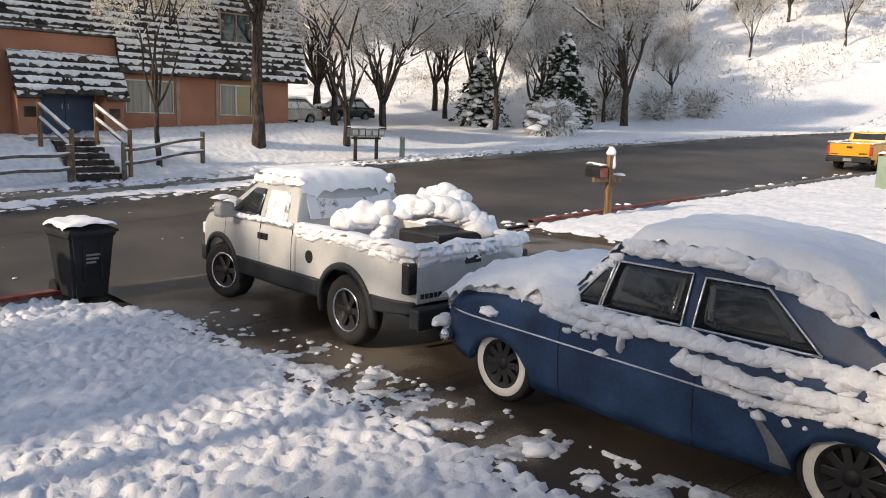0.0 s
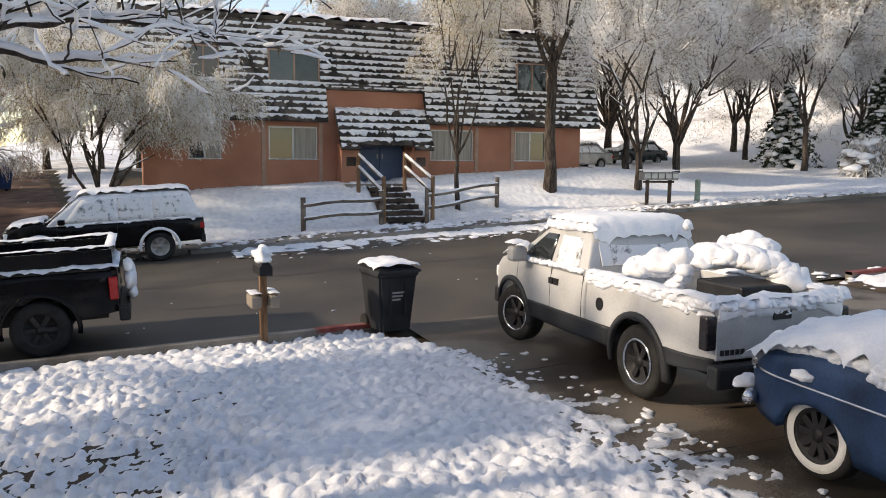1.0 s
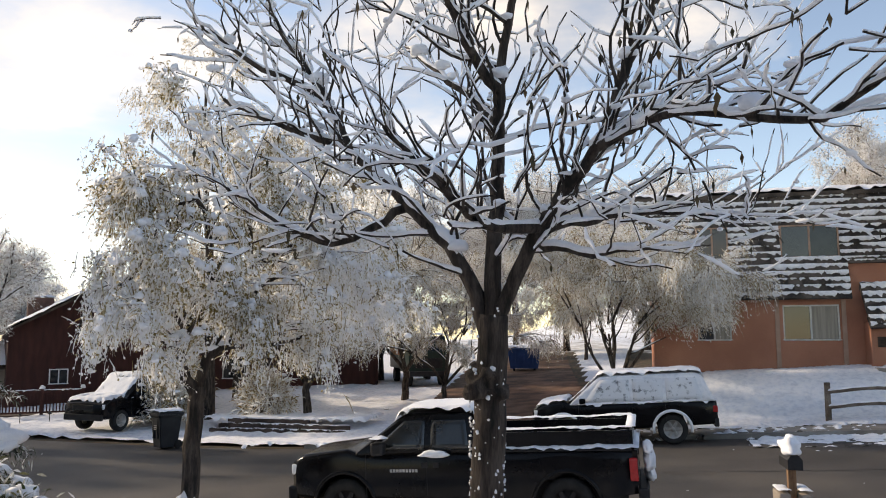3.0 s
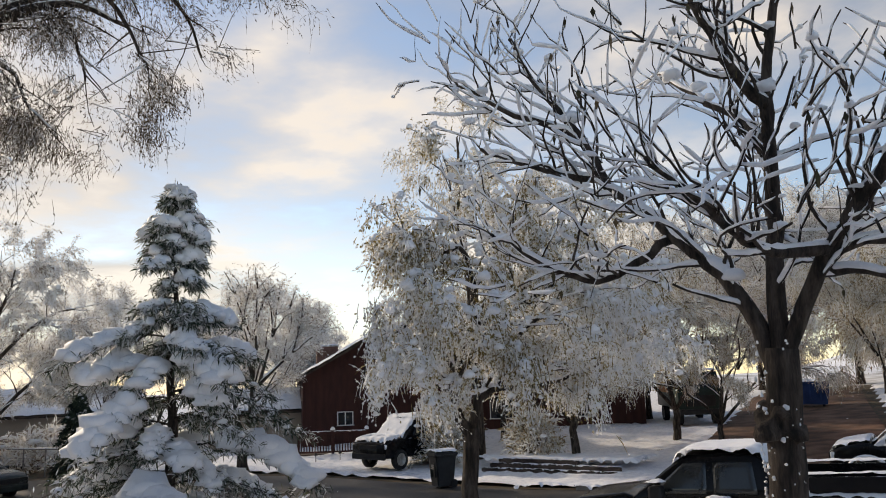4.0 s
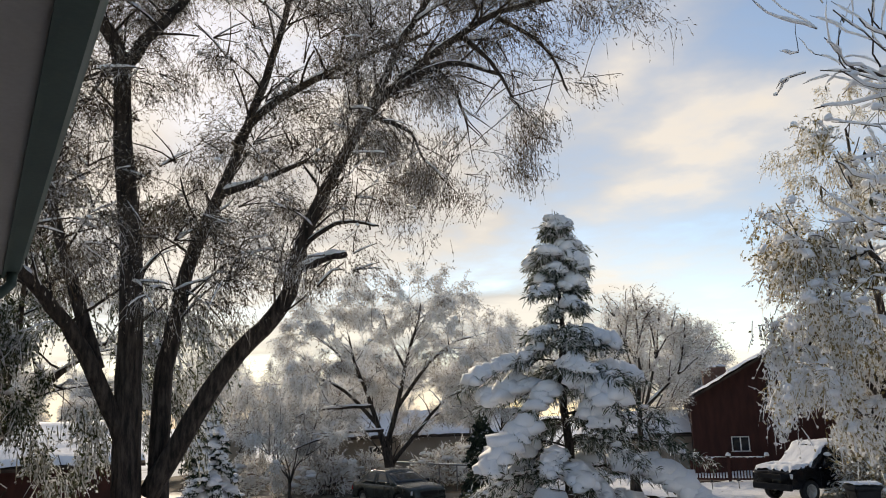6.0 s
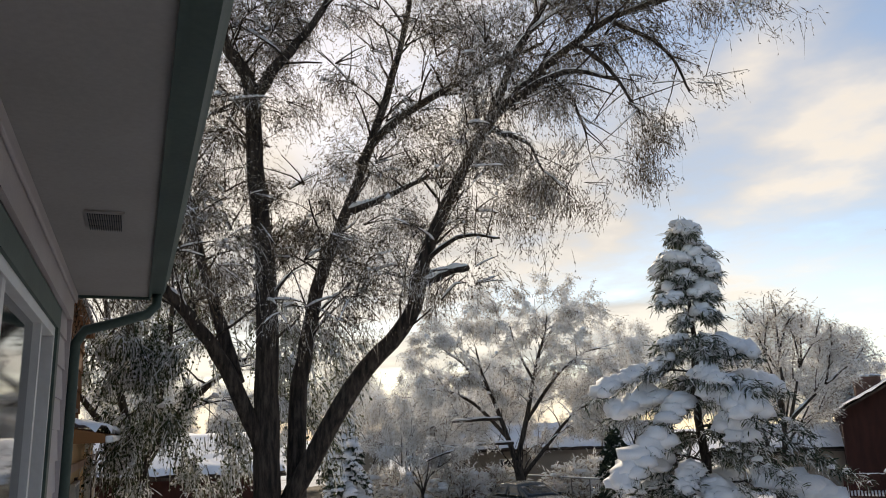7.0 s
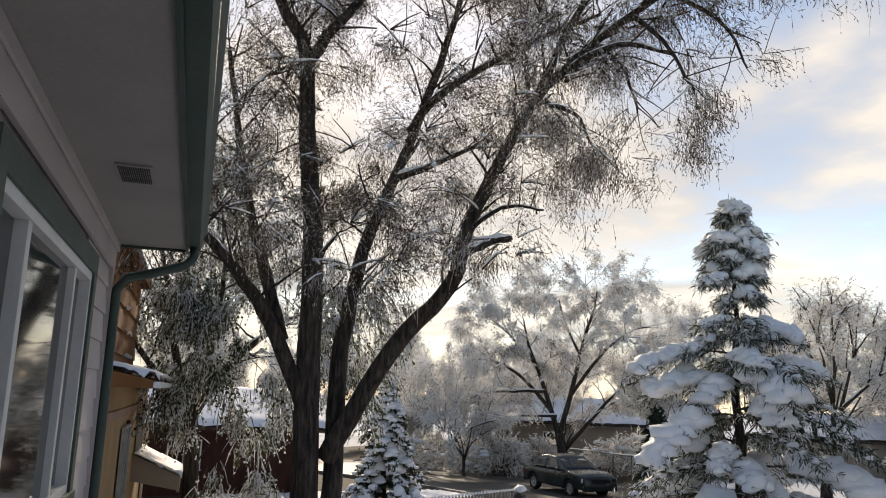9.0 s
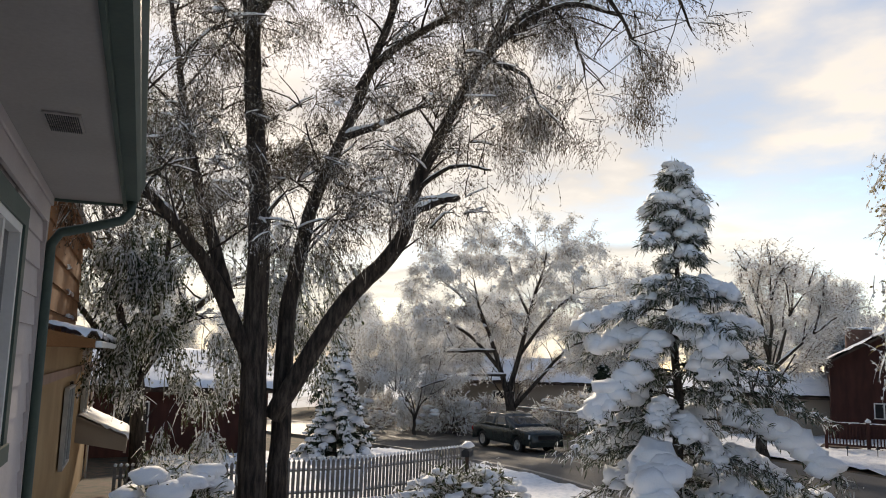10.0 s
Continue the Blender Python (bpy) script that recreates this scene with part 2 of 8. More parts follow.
TRUCK_ORANGE = material("orange stripe", [(0.45, 0.12, 0.02), (0.55, 0.17, 0.03)], 2, 0.5, bump=0.05)
TRUCK_YELLOW = material("yellow stripe", [(0.5, 0.36, 0.03), (0.6, 0.44, 0.05)], 2, 0.5, bump=0.05)
PALE_GREEN = material("pale green utility box", [(0.2, 0.27, 0.21), (0.28, 0.35, 0.28)], 2, 0.6, bump=0.1)
LETTER = material("dark lettering", [(0.02, 0.02, 0.022), (0.04, 0.04, 0.042)], 6, 0.4, bump=0)
PALE_LETTER = material("silver lettering", [(0.35, 0.35, 0.36), (0.5, 0.5, 0.5)], 6, 0.35, 0.5, bump=0)
RUST = material("rust patch", [(0.09, 0.035, 0.018), (0.2, 0.1, 0.05)], 6, 0.9, bump=0.4)
HILL = material("snowy brush hillside", [(0.13, 0.10, 0.075), (0.55, 0.54, 0.53), (0.86, 0.87, 0.89), (0.9, 0.91, 0.93)], 0.22, 0.85, bump=0.6, fine=1.6, spread=(0.25, 0.62))

# ---- building helpers ----
def mesh_from(name, verts, faces, mat, smooth=True):
    me = bpy.data.meshes.new(name)
    me.from_pydata([tuple(v) for v in verts], [], faces)
    for m in (mat if isinstance(mat, (list, tuple)) else [mat]):
        me.materials.append(m)
    if smooth:
        me.polygons.foreach_set("use_smooth", [True] * len(me.polygons))
    me.update()
    return me


def put(name, me, parent=None, m=None):
    ob = new(name, me)
    if parent is not None:
        ob.parent = parent
    if m is not None:
        ob.matrix_basis = m
    return ob


def part(name, bm, mat, parent=None, label="", smooth=False):
    """Links a bmesh as one mesh object under a thing or a part."""
    me = bpy.data.meshes.new(name)
    bm.normal_update()
    bm.to_mesh(me)
    bm.free()
    for m in (mat if isinstance(mat, (list, tuple)) else [mat]):
        me.materials.append(m)
    if smooth:
        me.polygons.foreach_set("use_smooth", [True] * len(me.polygons))
    ob = put(name, me, parent)
    if label:
        tagged(ob, label)
    return ob


def thing(name, m, label, category, group="", kind=""):
    ob = new(name)
    ob.matrix_basis = m
    return tagged(ob, label, category, group, kind)


def add_box(bm, x0, x1, y0, y1, z0, z1, bevel=0.0, m=None):
    r = bmesh.ops.create_cube(bm, size=1.0)
    vs = r["verts"]
    bmesh.ops.scale(bm, vec=(x1 - x0, y1 - y0, z1 - z0), verts=vs)
    bmesh.ops.translate(bm, vec=((x0 + x1) / 2, (y0 + y1) / 2, (z0 + z1) / 2), verts=vs)
    if m is not None:
        bmesh.ops.transform(bm, matrix=m, verts=vs)
    if bevel:
        es = list({e for v in vs for e in v.link_edges})
        bmesh.ops.bevel(bm, geom=es, offset=bevel, segments=2, affect="EDGES", profile=0.5)
    return bm


def box(x0, x1, y0, y1, z0, z1, bevel=0.0, m=None):
    return add_box(bmesh.new(), x0, x1, y0, y1, z0, z1, bevel, m)


def add_cyl(bm, p, q, r0, r1=None, sides=12, cap=True):
    """A tapered cylinder from p to q."""
    p, q = Vector(p), Vector(q)
    d = q - p
    m = Matrix.Translation((p + q) / 2) @ d.to_track_quat("Z", "Y").to_matrix().to_4x4()
    bmesh.ops.create_cone(bm, cap_ends=cap, segments=sides, radius1=r0, radius2=r0 if r1 is None else r1, depth=d.length, matrix=m)
    return bm


def cyl(p, q, r0, r1=None, sides=12):
    return add_cyl(bmesh.new(), p, q, r0, r1, sides)


def add_profile(bm, pts, w0, w1, shape=None, bevel=0.0):
    """A side outline in x, z, drawn across from y = w0 to w1; shape(v) bends the points afterwards."""
    a = [bm.verts.new((x, w0, z)) for x, z in pts]
    b = [bm.verts.new((x, w1, z)) for x, z in pts]
    f0, f1 = bm.faces.new(a[::-1]), bm.faces.new(b)
    n = len(pts)
    for i in range(n):
        bm.faces.new((a[i], a[(i + 1) % n], b[(i + 1) % n], b[i]))
    if bevel:
        es = [e for e in set(f0.edges) | set(f1.edges)]
        r = bmesh.ops.bevel(bm, geom=es, offset=bevel, segments=3, affect="EDGES", profile=0.5)
    bmesh.ops.recalc_face_normals(bm, faces=bm.faces)
    if shape:
        for v in bm.verts:
            v.co = shape(v.co)
    return bm


def profile(pts, w0, w1, shape=None, bevel=0.0):
    return add_profile(bmesh.new(), pts, w0, w1, shape, bevel)


def arch(cx, cz, r, z0, n=9):
    """Points of a wheel arch from the front to the back, for an outline that runs along the sill."""
    out = []
    for i in range(n + 1):
        a = math.pi * i / n
        out.append((cx - r * math.cos(a), max(z0, cz + r * math.sin(a))))
    return out


def rough(x, y, z=0.0, s=1.0):
    return noise.noise(Vector((x * s, y * s, z * s)))


def snow_pad(name, x0, x1, y0, y1, top, thick, step=0.05, ragged=0.06, lumps=0.3, parent=None, mat=None, seed=0.0, label="", skip=0.0):
    """A lumpy sheet of snow that lies on the surface top(x, y), with rounded and ragged edges and an underside."""
    nx, ny = max(4, int((x1 - x0) / step)), max(4, int((y1 - y0) / step))
    verts, faces, ids = [], [], {}
    for i in range(nx + 1):
        for j in range(ny + 1):
            x, y = x0 + (x1 - x0) * i / nx, y0 + (y1 - y0) * j / ny
            d = min(x - x0, x1 - x, y - y0, y1 - y) + ragged * (rough(x, y, seed, 7) + 0.5 * rough(x, y, seed + 5, 17))
            n1 = rough(x, y, seed, 3.1)
            if skip and n1 + 0.6 * rough(x, y, seed + 9, 9) < skip - 0.6:
                d = -1
            k = max(0.0, min(1.0, (d + 0.02) / max(0.02, thick * 1.1)))
            h = thick * math.sqrt(max(0.0, 1 - (1 - k) ** 2)) * (1 + lumps * n1 + lumps * 0.6 * rough(x, y, seed + 3, 9))
            z = top(x, y)
            ids[i, j] = (len(verts), k > 0)
            verts.append((x, y, z + h if k > 0 else z - 0.01))
    n = len(verts)
    verts += [(v[0], v[1], min(v[2], top(v[0], v[1])) - 0.012) for v in verts]
    for i in range(nx):
        for j in range(ny):
            q = [ids[i, j], ids[i + 1, j], ids[i + 1, j + 1], ids[i, j + 1]]
            if any(k for _, k in q):
                a = [c for c, _ in q]
                faces.append(tuple(a))
    ob = put(name, mesh_from(name, verts[:n], faces, mat or SNOW), parent)
    if label:
        tagged(ob, label)
    return ob


def tube_data(lines, sides=6, twist=0.0):
    """Vertices and faces of tubes along lines of (point, radius)."""
    verts, faces = [], []
    ring = [(math.cos(2 * math.pi * i / sides), math.sin(2 * math.pi * i / sides)) for i in range(sides)]
    for line in lines:
        pts = [Vector(p) for p, _ in line]
        n = len(pts)
        if n < 2:
            continue
        base = len(verts)
        u = None
        for i in range(n):
            d = (pts[min(i + 1, n - 1)] - pts[max(i - 1, 0)])
            if d.length < 1e-6:
                d = Vector((0, 0, 1))
            d.normalize()
            if u is None:
                u = d.orthogonal().normalized()
            u = (u - d * u.dot(d))
            u = u.normalized() if u.length > 1e-5 else d.orthogonal().normalized()
            v = d.cross(u)
            r = line[i][1]
            for c, s in ring:
                verts.append(pts[i] + u * (c * r) + v * (s * r))
        for i in range(n - 1):
            for j in range(sides):
                a, b = base + i * sides + j, base + i * sides + (j + 1) % sides
                faces.append((a, b, b + sides, a + sides))
        faces.append(tuple(base + j for j in range(sides - 1, -1, -1)))
        faces.append(tuple(base + (n - 1) * sides + j for j in range(sides)))
    return verts, faces


def tubes(name, lines, mat, parent=None, sides=6, label=""):
    v, f = tube_data(lines, sides)
    ob = put(name, mesh_from(name, v, f, mat), parent)
    if label:
        tagged(ob, label)
    return ob


def clumps_data(items, detail=2, lumps=0.4):
    """One mesh of many lumps: (centre, (rx, ry, rz), seed)."""
    bm = bmesh.new()
    bmesh.ops.create_icosphere(bm, subdivisions=detail, radius=1.0)
    base = np.array([v.co[:] for v in bm.verts])
    fc = np.array([[v.index for v in f.verts] for f in bm.faces])
    bm.free()
    V, Fc = [], []
    for i, (c, s, seed) in enumerate(items):
        r = np.random.default_rng(int(seed * 97) + i)
        f1, f2 = r.normal(0, 1.7, (3, 3)), r.normal(0, 3.5, (3, 3))
        k = 1 + lumps * 0.45 * np.sin(base @ f1).sum(1) / 1.7 + lumps * 0.22 * np.sin(base @ f2).sum(1)
        low = np.where(base[:, 2] < 0, 0.55, 1.0)
        p = base * k[:, None] * np.array(s)
        p[:, 2] *= low
        V.append(p + np.array(tuple(c)))
        Fc.append(fc + len(base) * i)
    return np.concatenate(V).tolist(), np.concatenate(Fc).tolist()


def clump(name, pos, size, seed, parent=None, mat=None, detail=3, lumps=0.35, flat=0.6, label=""):
    """A rounded lump of snow."""
    bm = bmesh.new()
    bmesh.ops.create_icosphere(bm, subdivisions=detail, radius=1.0)
    for v in bm.verts:
        k = 1 + lumps * rough(v.co.x + seed, v.co.y, v.co.z, 1.6) + lumps * 0.5 * rough(v.co.x, v.co.y + seed, v.co.z, 4)
        v.co = Vector((v.co.x * k * size[0], v.co.y * k * size[1], v.co.z * k * size[2] * (1 if v.co.z > 0 else flat)))
        v.co += Vector(pos)
    return part(name, bm, mat or SNOW, parent, label, True)

# ---- the lie of the land ----
def clamp(a, b, c):
    return max(b, min(c, a))


def mix(a, b, k):
    return a + (b - a) * k


def ease(a, b, x):
    k = clamp((x - a) / (b - a), 0, 1)
    return k * k * (3 - 2 * k)


NEAR_KERB, FAR_KERB = 11.7, 22.0


def bend(x):
    """How far the street has swung towards our side at x: it curves away below the house."""
    return 0.0 if x > -17 else -0.0105 * (-17 - x) ** 2


def road_z(x, y):
    k = clamp((y - bend(x) - NEAR_KERB) / 10.3, 0, 1)
    s = mix(0.036, 0.056, k) if x > 0 else mix(0.046, 0.052, k)
    return 60 * math.tanh(x / 60) * s


def land(x, y):
    """Height of the bare ground."""
    z = road_z(x, y)
    v = y - bend(x)
    if v < NEAR_KERB:
        z += 0.012 * min(NEAR_KERB - v, 14) * ease(-16, -5, x)
    if v > FAR_KERB:
        own = ease(-1.6, 1.0, x) * (1 - ease(17, 26, x))
        z += 1.3 * ease(24.6, 28.2, v) * own
        if v > 24:
            z += mix(0.045, 0.03, ease(20, 30, x)) * min(v - 24, 60) * (1 - own)
    return z + ease(9, 22, -x) * (0.012 * -x + 0.02 * clamp(y, -6, 20) - 0.12)


# the plan of the lower end of the street is laid out in its own axes
LOWER = pose(-0.058, 0.264, -0.174, 1.456, 0.859, -3.58)


def low(x, y):
    p = LOWER @ Vector((x, y, -0.8))
    return p.x, p.y


def hill(x, y):
    """The hillside that closes the view beyond the street's upper end."""
    return 30 * ease(62, 150, x * 0.88 + y * 0.5) * (0.85 + 0.3 * noise.noise(Vector((x * 0.02, y * 0.02, 3))))


def sheet(name, x0, x1, y0, y1, step, fz, mat, parent=None, keep=None, smooth=True):
    nx, ny = max(1, round((x1 - x0) / step)), max(1, round((y1 - y0) / step))
    verts = [(x0 + (x1 - x0) * i / nx, y0 + (y1 - y0) * j / ny, 0) for i in range(nx + 1) for j in range(ny + 1)]
    verts = [(x, y, fz(x, y)) for x, y, _ in verts]
    faces = []
    for i in range(nx):
        for j in range(ny):
            a = i * (ny + 1) + j
            if keep is None or keep((verts[a][0] + verts[a + ny + 2][0]) / 2, (verts[a][1] + verts[a + ny + 2][1]) / 2):
                faces.append((a, a + ny + 1, a + ny + 2, a + 1))
    return put(name, mesh_from(name, verts, faces, mat, smooth), parent)


def strip(name, line, w0, w1, mat, up=0.0, thick=0.0, parent=None):
    """A band along a line of (x, y) between the offsets w0 and w1 to its left, on the ground; with sides if thick."""
    verts, faces = [], []
    n = len(line)
    for i, (x, y) in enumerate(line):
        a, b = line[max(0, i - 1)], line[min(n - 1, i + 1)]
        t = Vector((b[0] - a[0], b[1] - a[1], 0)).normalized()
        s = Vector((-t.y, t.x, 0))
        for w in (w0, w1):
            p = Vector((x, y, 0)) + s * w
            z = land(p.x, p.y)
            verts += [(p.x, p.y, z + up), (p.x, p.y, z + up - max(thick, 0.001))]
    for i in range(n - 1):
        a, b = i * 4, i * 4 + 4
        faces.append((a, a + 2, b + 2, b))
        if thick:
            faces += [(a, b, b + 1, a + 1), (a + 2, a + 3, b + 3, b + 2)]
    if thick:
        e = (n - 1) * 4
        faces += [(0, 1, 3, 2), (e, e + 2, e + 3, e + 1)]
    return put(name, mesh_from(name, verts, faces, mat, False), parent)


def street_line(v, x0, x1, step=1.0):
    n = max(2, int((x1 - x0) / step))
    return [(x0 + (x1 - x0) * i / n, v + bend(x0 + (x1 - x0) * i / n)) for i in range(n + 1)]


def on_street(x, y):
    return NEAR_KERB < y - bend(x) < FAR_KERB


def in_drive(x, y):
    return 4.1 < x < 12.2 and -1 < y < NEAR_KERB


ground = sheet("ground", -120, 200, -60, 200, 4.0, lambda x, y: land(x, y) - (0.3 if -64 < x < 62 and -10 < y < 66 and hill(x, y) < 0.3 else 0.05) + hill(x, y), HILL)
tagged(ground, "snowy ground rising to a brushy white hillside", "ground", kind="structure")
# the plots near the street, in finer steps
plots = sheet("ground", -60, 62, -8, 62, 0.5, lambda x, y: land(x, y) - 0.03 - (0.05 if on_street(x, y) or in_drive(x, y) else 0) + hill(x, y)
              + 0.03 * rough(x, y, 0, 1.5), GRASS, None, lambda x, y: hill(x, y) < 0.02)
tagged(plots, "wet dead grass and leaf litter under the snow", "ground", kind="structure")

road = put("road", mesh_from("road", *(lambda L, R: (
    [p for i in range(len(L)) for p in ((L[i][0], L[i][1], land(*L[i])), ((L[i][0] + R[i][0]) / 2, (L[i][1] + R[i][1]) / 2, (land(*L[i]) + land(*R[i])) / 2 + 0.04), (R[i][0], R[i][1], land(*R[i])))],
    [f for i in range(len(L) - 1) for f in ((i * 3, i * 3 + 3, i * 3 + 4, i * 3 + 1), (i * 3 + 1, i * 3 + 4, i * 3 + 5, i * 3 + 2))]))(
    street_line(NEAR_KERB, -62, 110), street_line(FAR_KERB - 0.001, -62, 110)), ASPHALT))
tagged(road, "damp dark brown asphalt street with cracks", "road", kind="structure")
drive = sheet("driveway", 4.0, 12.3, -1.0, NEAR_KERB, 0.4, lambda x, y: land(x, y) + 0.015, CONCRETE_WET)
tagged(drive, "wet concrete driveway with puddles", "driveway", kind="structure")
for nm, v, a, b, lab in (("kerb", NEAR_KERB, -62, 3.6, "concrete kerb along the street"), ("kerb", NEAR_KERB, 13.2, 90, "concrete kerb with faded red paint"),
                         ("kerb", FAR_KERB, -9.6, -9.2, "concrete kerb end"), ("kerb", FAR_KERB, 1.5, 110, "damp concrete kerb along the street")):
    k = strip(nm, street_line(v, a, b), -0.16 if v < 15 else 0.0, 0.0 if v < 15 else 0.16, CONCRETE, 0.12, 0.2)
    tagged(k, lab, "kerb", kind="structure")
red = strip("kerb_paint", street_line(NEAR_KERB, 2.6, 3.6, 0.2), -0.165, 0.004, RED_PAINT, 0.124, 0.06)
tagged(red, "red painted end of the kerb", "kerb", kind="structure")
red = strip("kerb_paint", street_line(NEAR_KERB, 13.2, 20, 0.5), -0.165, 0.004, RED_PAINT, 0.124, 0.06)
tagged(red, "faded red painted kerb", "kerb", kind="structure")
walkway = strip("pavement", street_line(FAR_KERB + 0.17, -1.2, 110), 0.0, 1.3, CONCRETE, 0.1, 0.15)
tagged(walkway, "damp concrete pavement with melting snow", "pavement", kind="structure")


def snow_cover(name, x0, x1, y0, y1, step, cover, depth, label, seed=0.0, keep=None, size=7.0, mat=None):
    """A sheet of snow over the ground: it dips under it where the cover is thin."""
    def fz(x, y):
        a = rough(x, y, seed, 0.45) * 0.4 + abs(rough(x, y, seed + 2, size)) * 1.9 + abs(rough(x, y, seed + 4, size * 2.1)) * 0.9 - 0.55
        h = cover(x, y) + a
        return land(x, y) + hill(x, y) + depth * (clamp(h, -0.5, 0.0) * 1.3 + 0.9 * math.sqrt(clamp(h, 0.0, 1.0))) + depth * 0.25 * rough(x, y, seed, 0.9)
    s = sheet(name, x0, x1, y0, y1, step, fz, mat or SNOW_GRAINY, None, keep)
    return tagged(s, label, "snow", kind="stuff")


def lawn_edge(y):
    return 4.35 - 0.1 * ease(7.5, 11.5, y) - 0.9 * ease(9.0, 11.8, y) ** 2


snow_cover("lawn_snow", -4.2, 5.0, 0.6, 11.6, 0.045,
           lambda x, y: 0.17 - 0.36 * (1 - ease(-0.6, 2.2, x)) * ease(2.0, 5, y) * (1 - ease(7.5, 9.5, y)) - 3 * ease(lawn_edge(y) - 0.12, lawn_edge(y) + 0.1, x + 0.15 * rough(x, y, 8, 2.5)),
           0.08, "lumpy thin snow over dead grass on the lawn", 1.0, lambda x, y: x < 4.9)
snow_cover("lawn_snow", -30, -4.2, 0.6, 11.6, 0.14, lambda x, y: 0.55 - 3 * (y - bend(x) > NEAR_KERB - 0.2), 0.09, "thin snow over the lower lawn", 2.0,
           lambda x, y: y - bend(x) < NEAR_KERB)
snow_cover("verge_snow", 12.6, 60, -6, 11.5, 0.16, lambda x, y: 0.35 - 1.5 * (1 - ease(12.6, 13.6, x)), 0.08, "patchy snow on the neighbouring front lawn", 3.0)
snow_cover("bank_snow", 0.2, 60, 23.6, 29.0, 0.1, lambda x, y: 0.75 - 1.4 * (1 - ease(0.2, 1.5, x)) - 1.0 * (ease(7.7, 7.9, x) - ease(9.1, 9.3, x)), 0.12, "bright lumpy snow on the bank in front of the flats", 4.0)
snow_cover("pavement_snow", -1.0, 80, 22.1, 24.0, 0.1, lambda x, y: 0.12 + 0.4 * rough(x, y, 7, 0.4) , 0.2, "melting slabs of snow over the pavement", 5.0, None, 3.0)
snow_cover("gutter_snow", 2.5, 16, 20.2, 22.0, 0.08, lambda x, y: -0.2 + 0.5 * ease(20.6, 21.4, y) + 0.5 * rough(x * 0.35, y * 2.2, 3, 1.0), 0.07, "long melting strips of slush along the gutter", 6.0, None, 2.5)
snow_cover("far_snow", 17.5, 95, 24.0, 60, 0.5, lambda x, y: 0.75, 0.15, "open snow under the trees beyond the flats", 7.0)
snow_cover("yard_snow", -60, -1.0, 22.6, 62, 0.3, lambda x, y: 0.3 - 1.6 * (-7.6 < x + 0.11 * (y - 22) < -0.6), 0.1, "patchy snow on the yards across the street", 8.0, lambda x, y: y - bend(x) > FAR_KERB + 0.3, 2.5)
lane = strip("road", [(-4.2, 22.0), (-4.6, 26), (-5.4, 32), (-6.4, 40), (-7.4, 48), (-8.5, 58)], -3.2, 3.2, EARTH, 0.02)
tagged(lane, "brown earth lane with leaf litter beside the flats", "road", kind="structure")

# ---- windows and walls ----
def window(parent, x0, x1, z0, z1, y, mats=(None, None), frame_mat=None, sill=True, name="window", depth=0.06):
    """A two-pane sliding window in the plane y, seen from -y: frame, mullion, panes and a snowy sill."""
    fm = frame_mat or ALU
    w = thing(name, Matrix.Translation((0, 0, 0)), "", "")
    w.parent = parent
    bm = bmesh.new()
    t = 0.05
    add_box(bm, x0, x1, y - depth, y + 0.02, z1 - t, z1)
    add_box(bm, x0, x1, y - depth, y + 0.02, z0, z0 + t)
    add_box(bm, x0, x0 + t, y - depth, y + 0.02, z0 + t, z1 - t)
    add_box(bm, x1 - t, x1, y - depth, y + 0.02, z0 + t, z1 - t)
    part("window_frame", bm, fm, w)
    xm = (x0 + x1) / 2
    part("mullion", box(xm - 0.03, xm + 0.03, y - depth + 0.012, y + 0.01, z0 + t, z1 - t), fm, w)
    for a, b, m in ((x0 + t, xm - 0.03, mats[0]), (xm + 0.03, x1 - t, mats[1])):
        part("pane", box(a, b, y - 0.02, y - 0.01, z0 + t, z1 - t), m or WINDOW_GLASS, w)
    if sill:
        snow_pad("sill_snow", x0 - 0.05, x1 + 0.05, y - depth - 0.09, y - depth + 0.01, lambda a, b: z0 - 0.02, 0.06, 0.03, 0.02, parent=w)
    return w


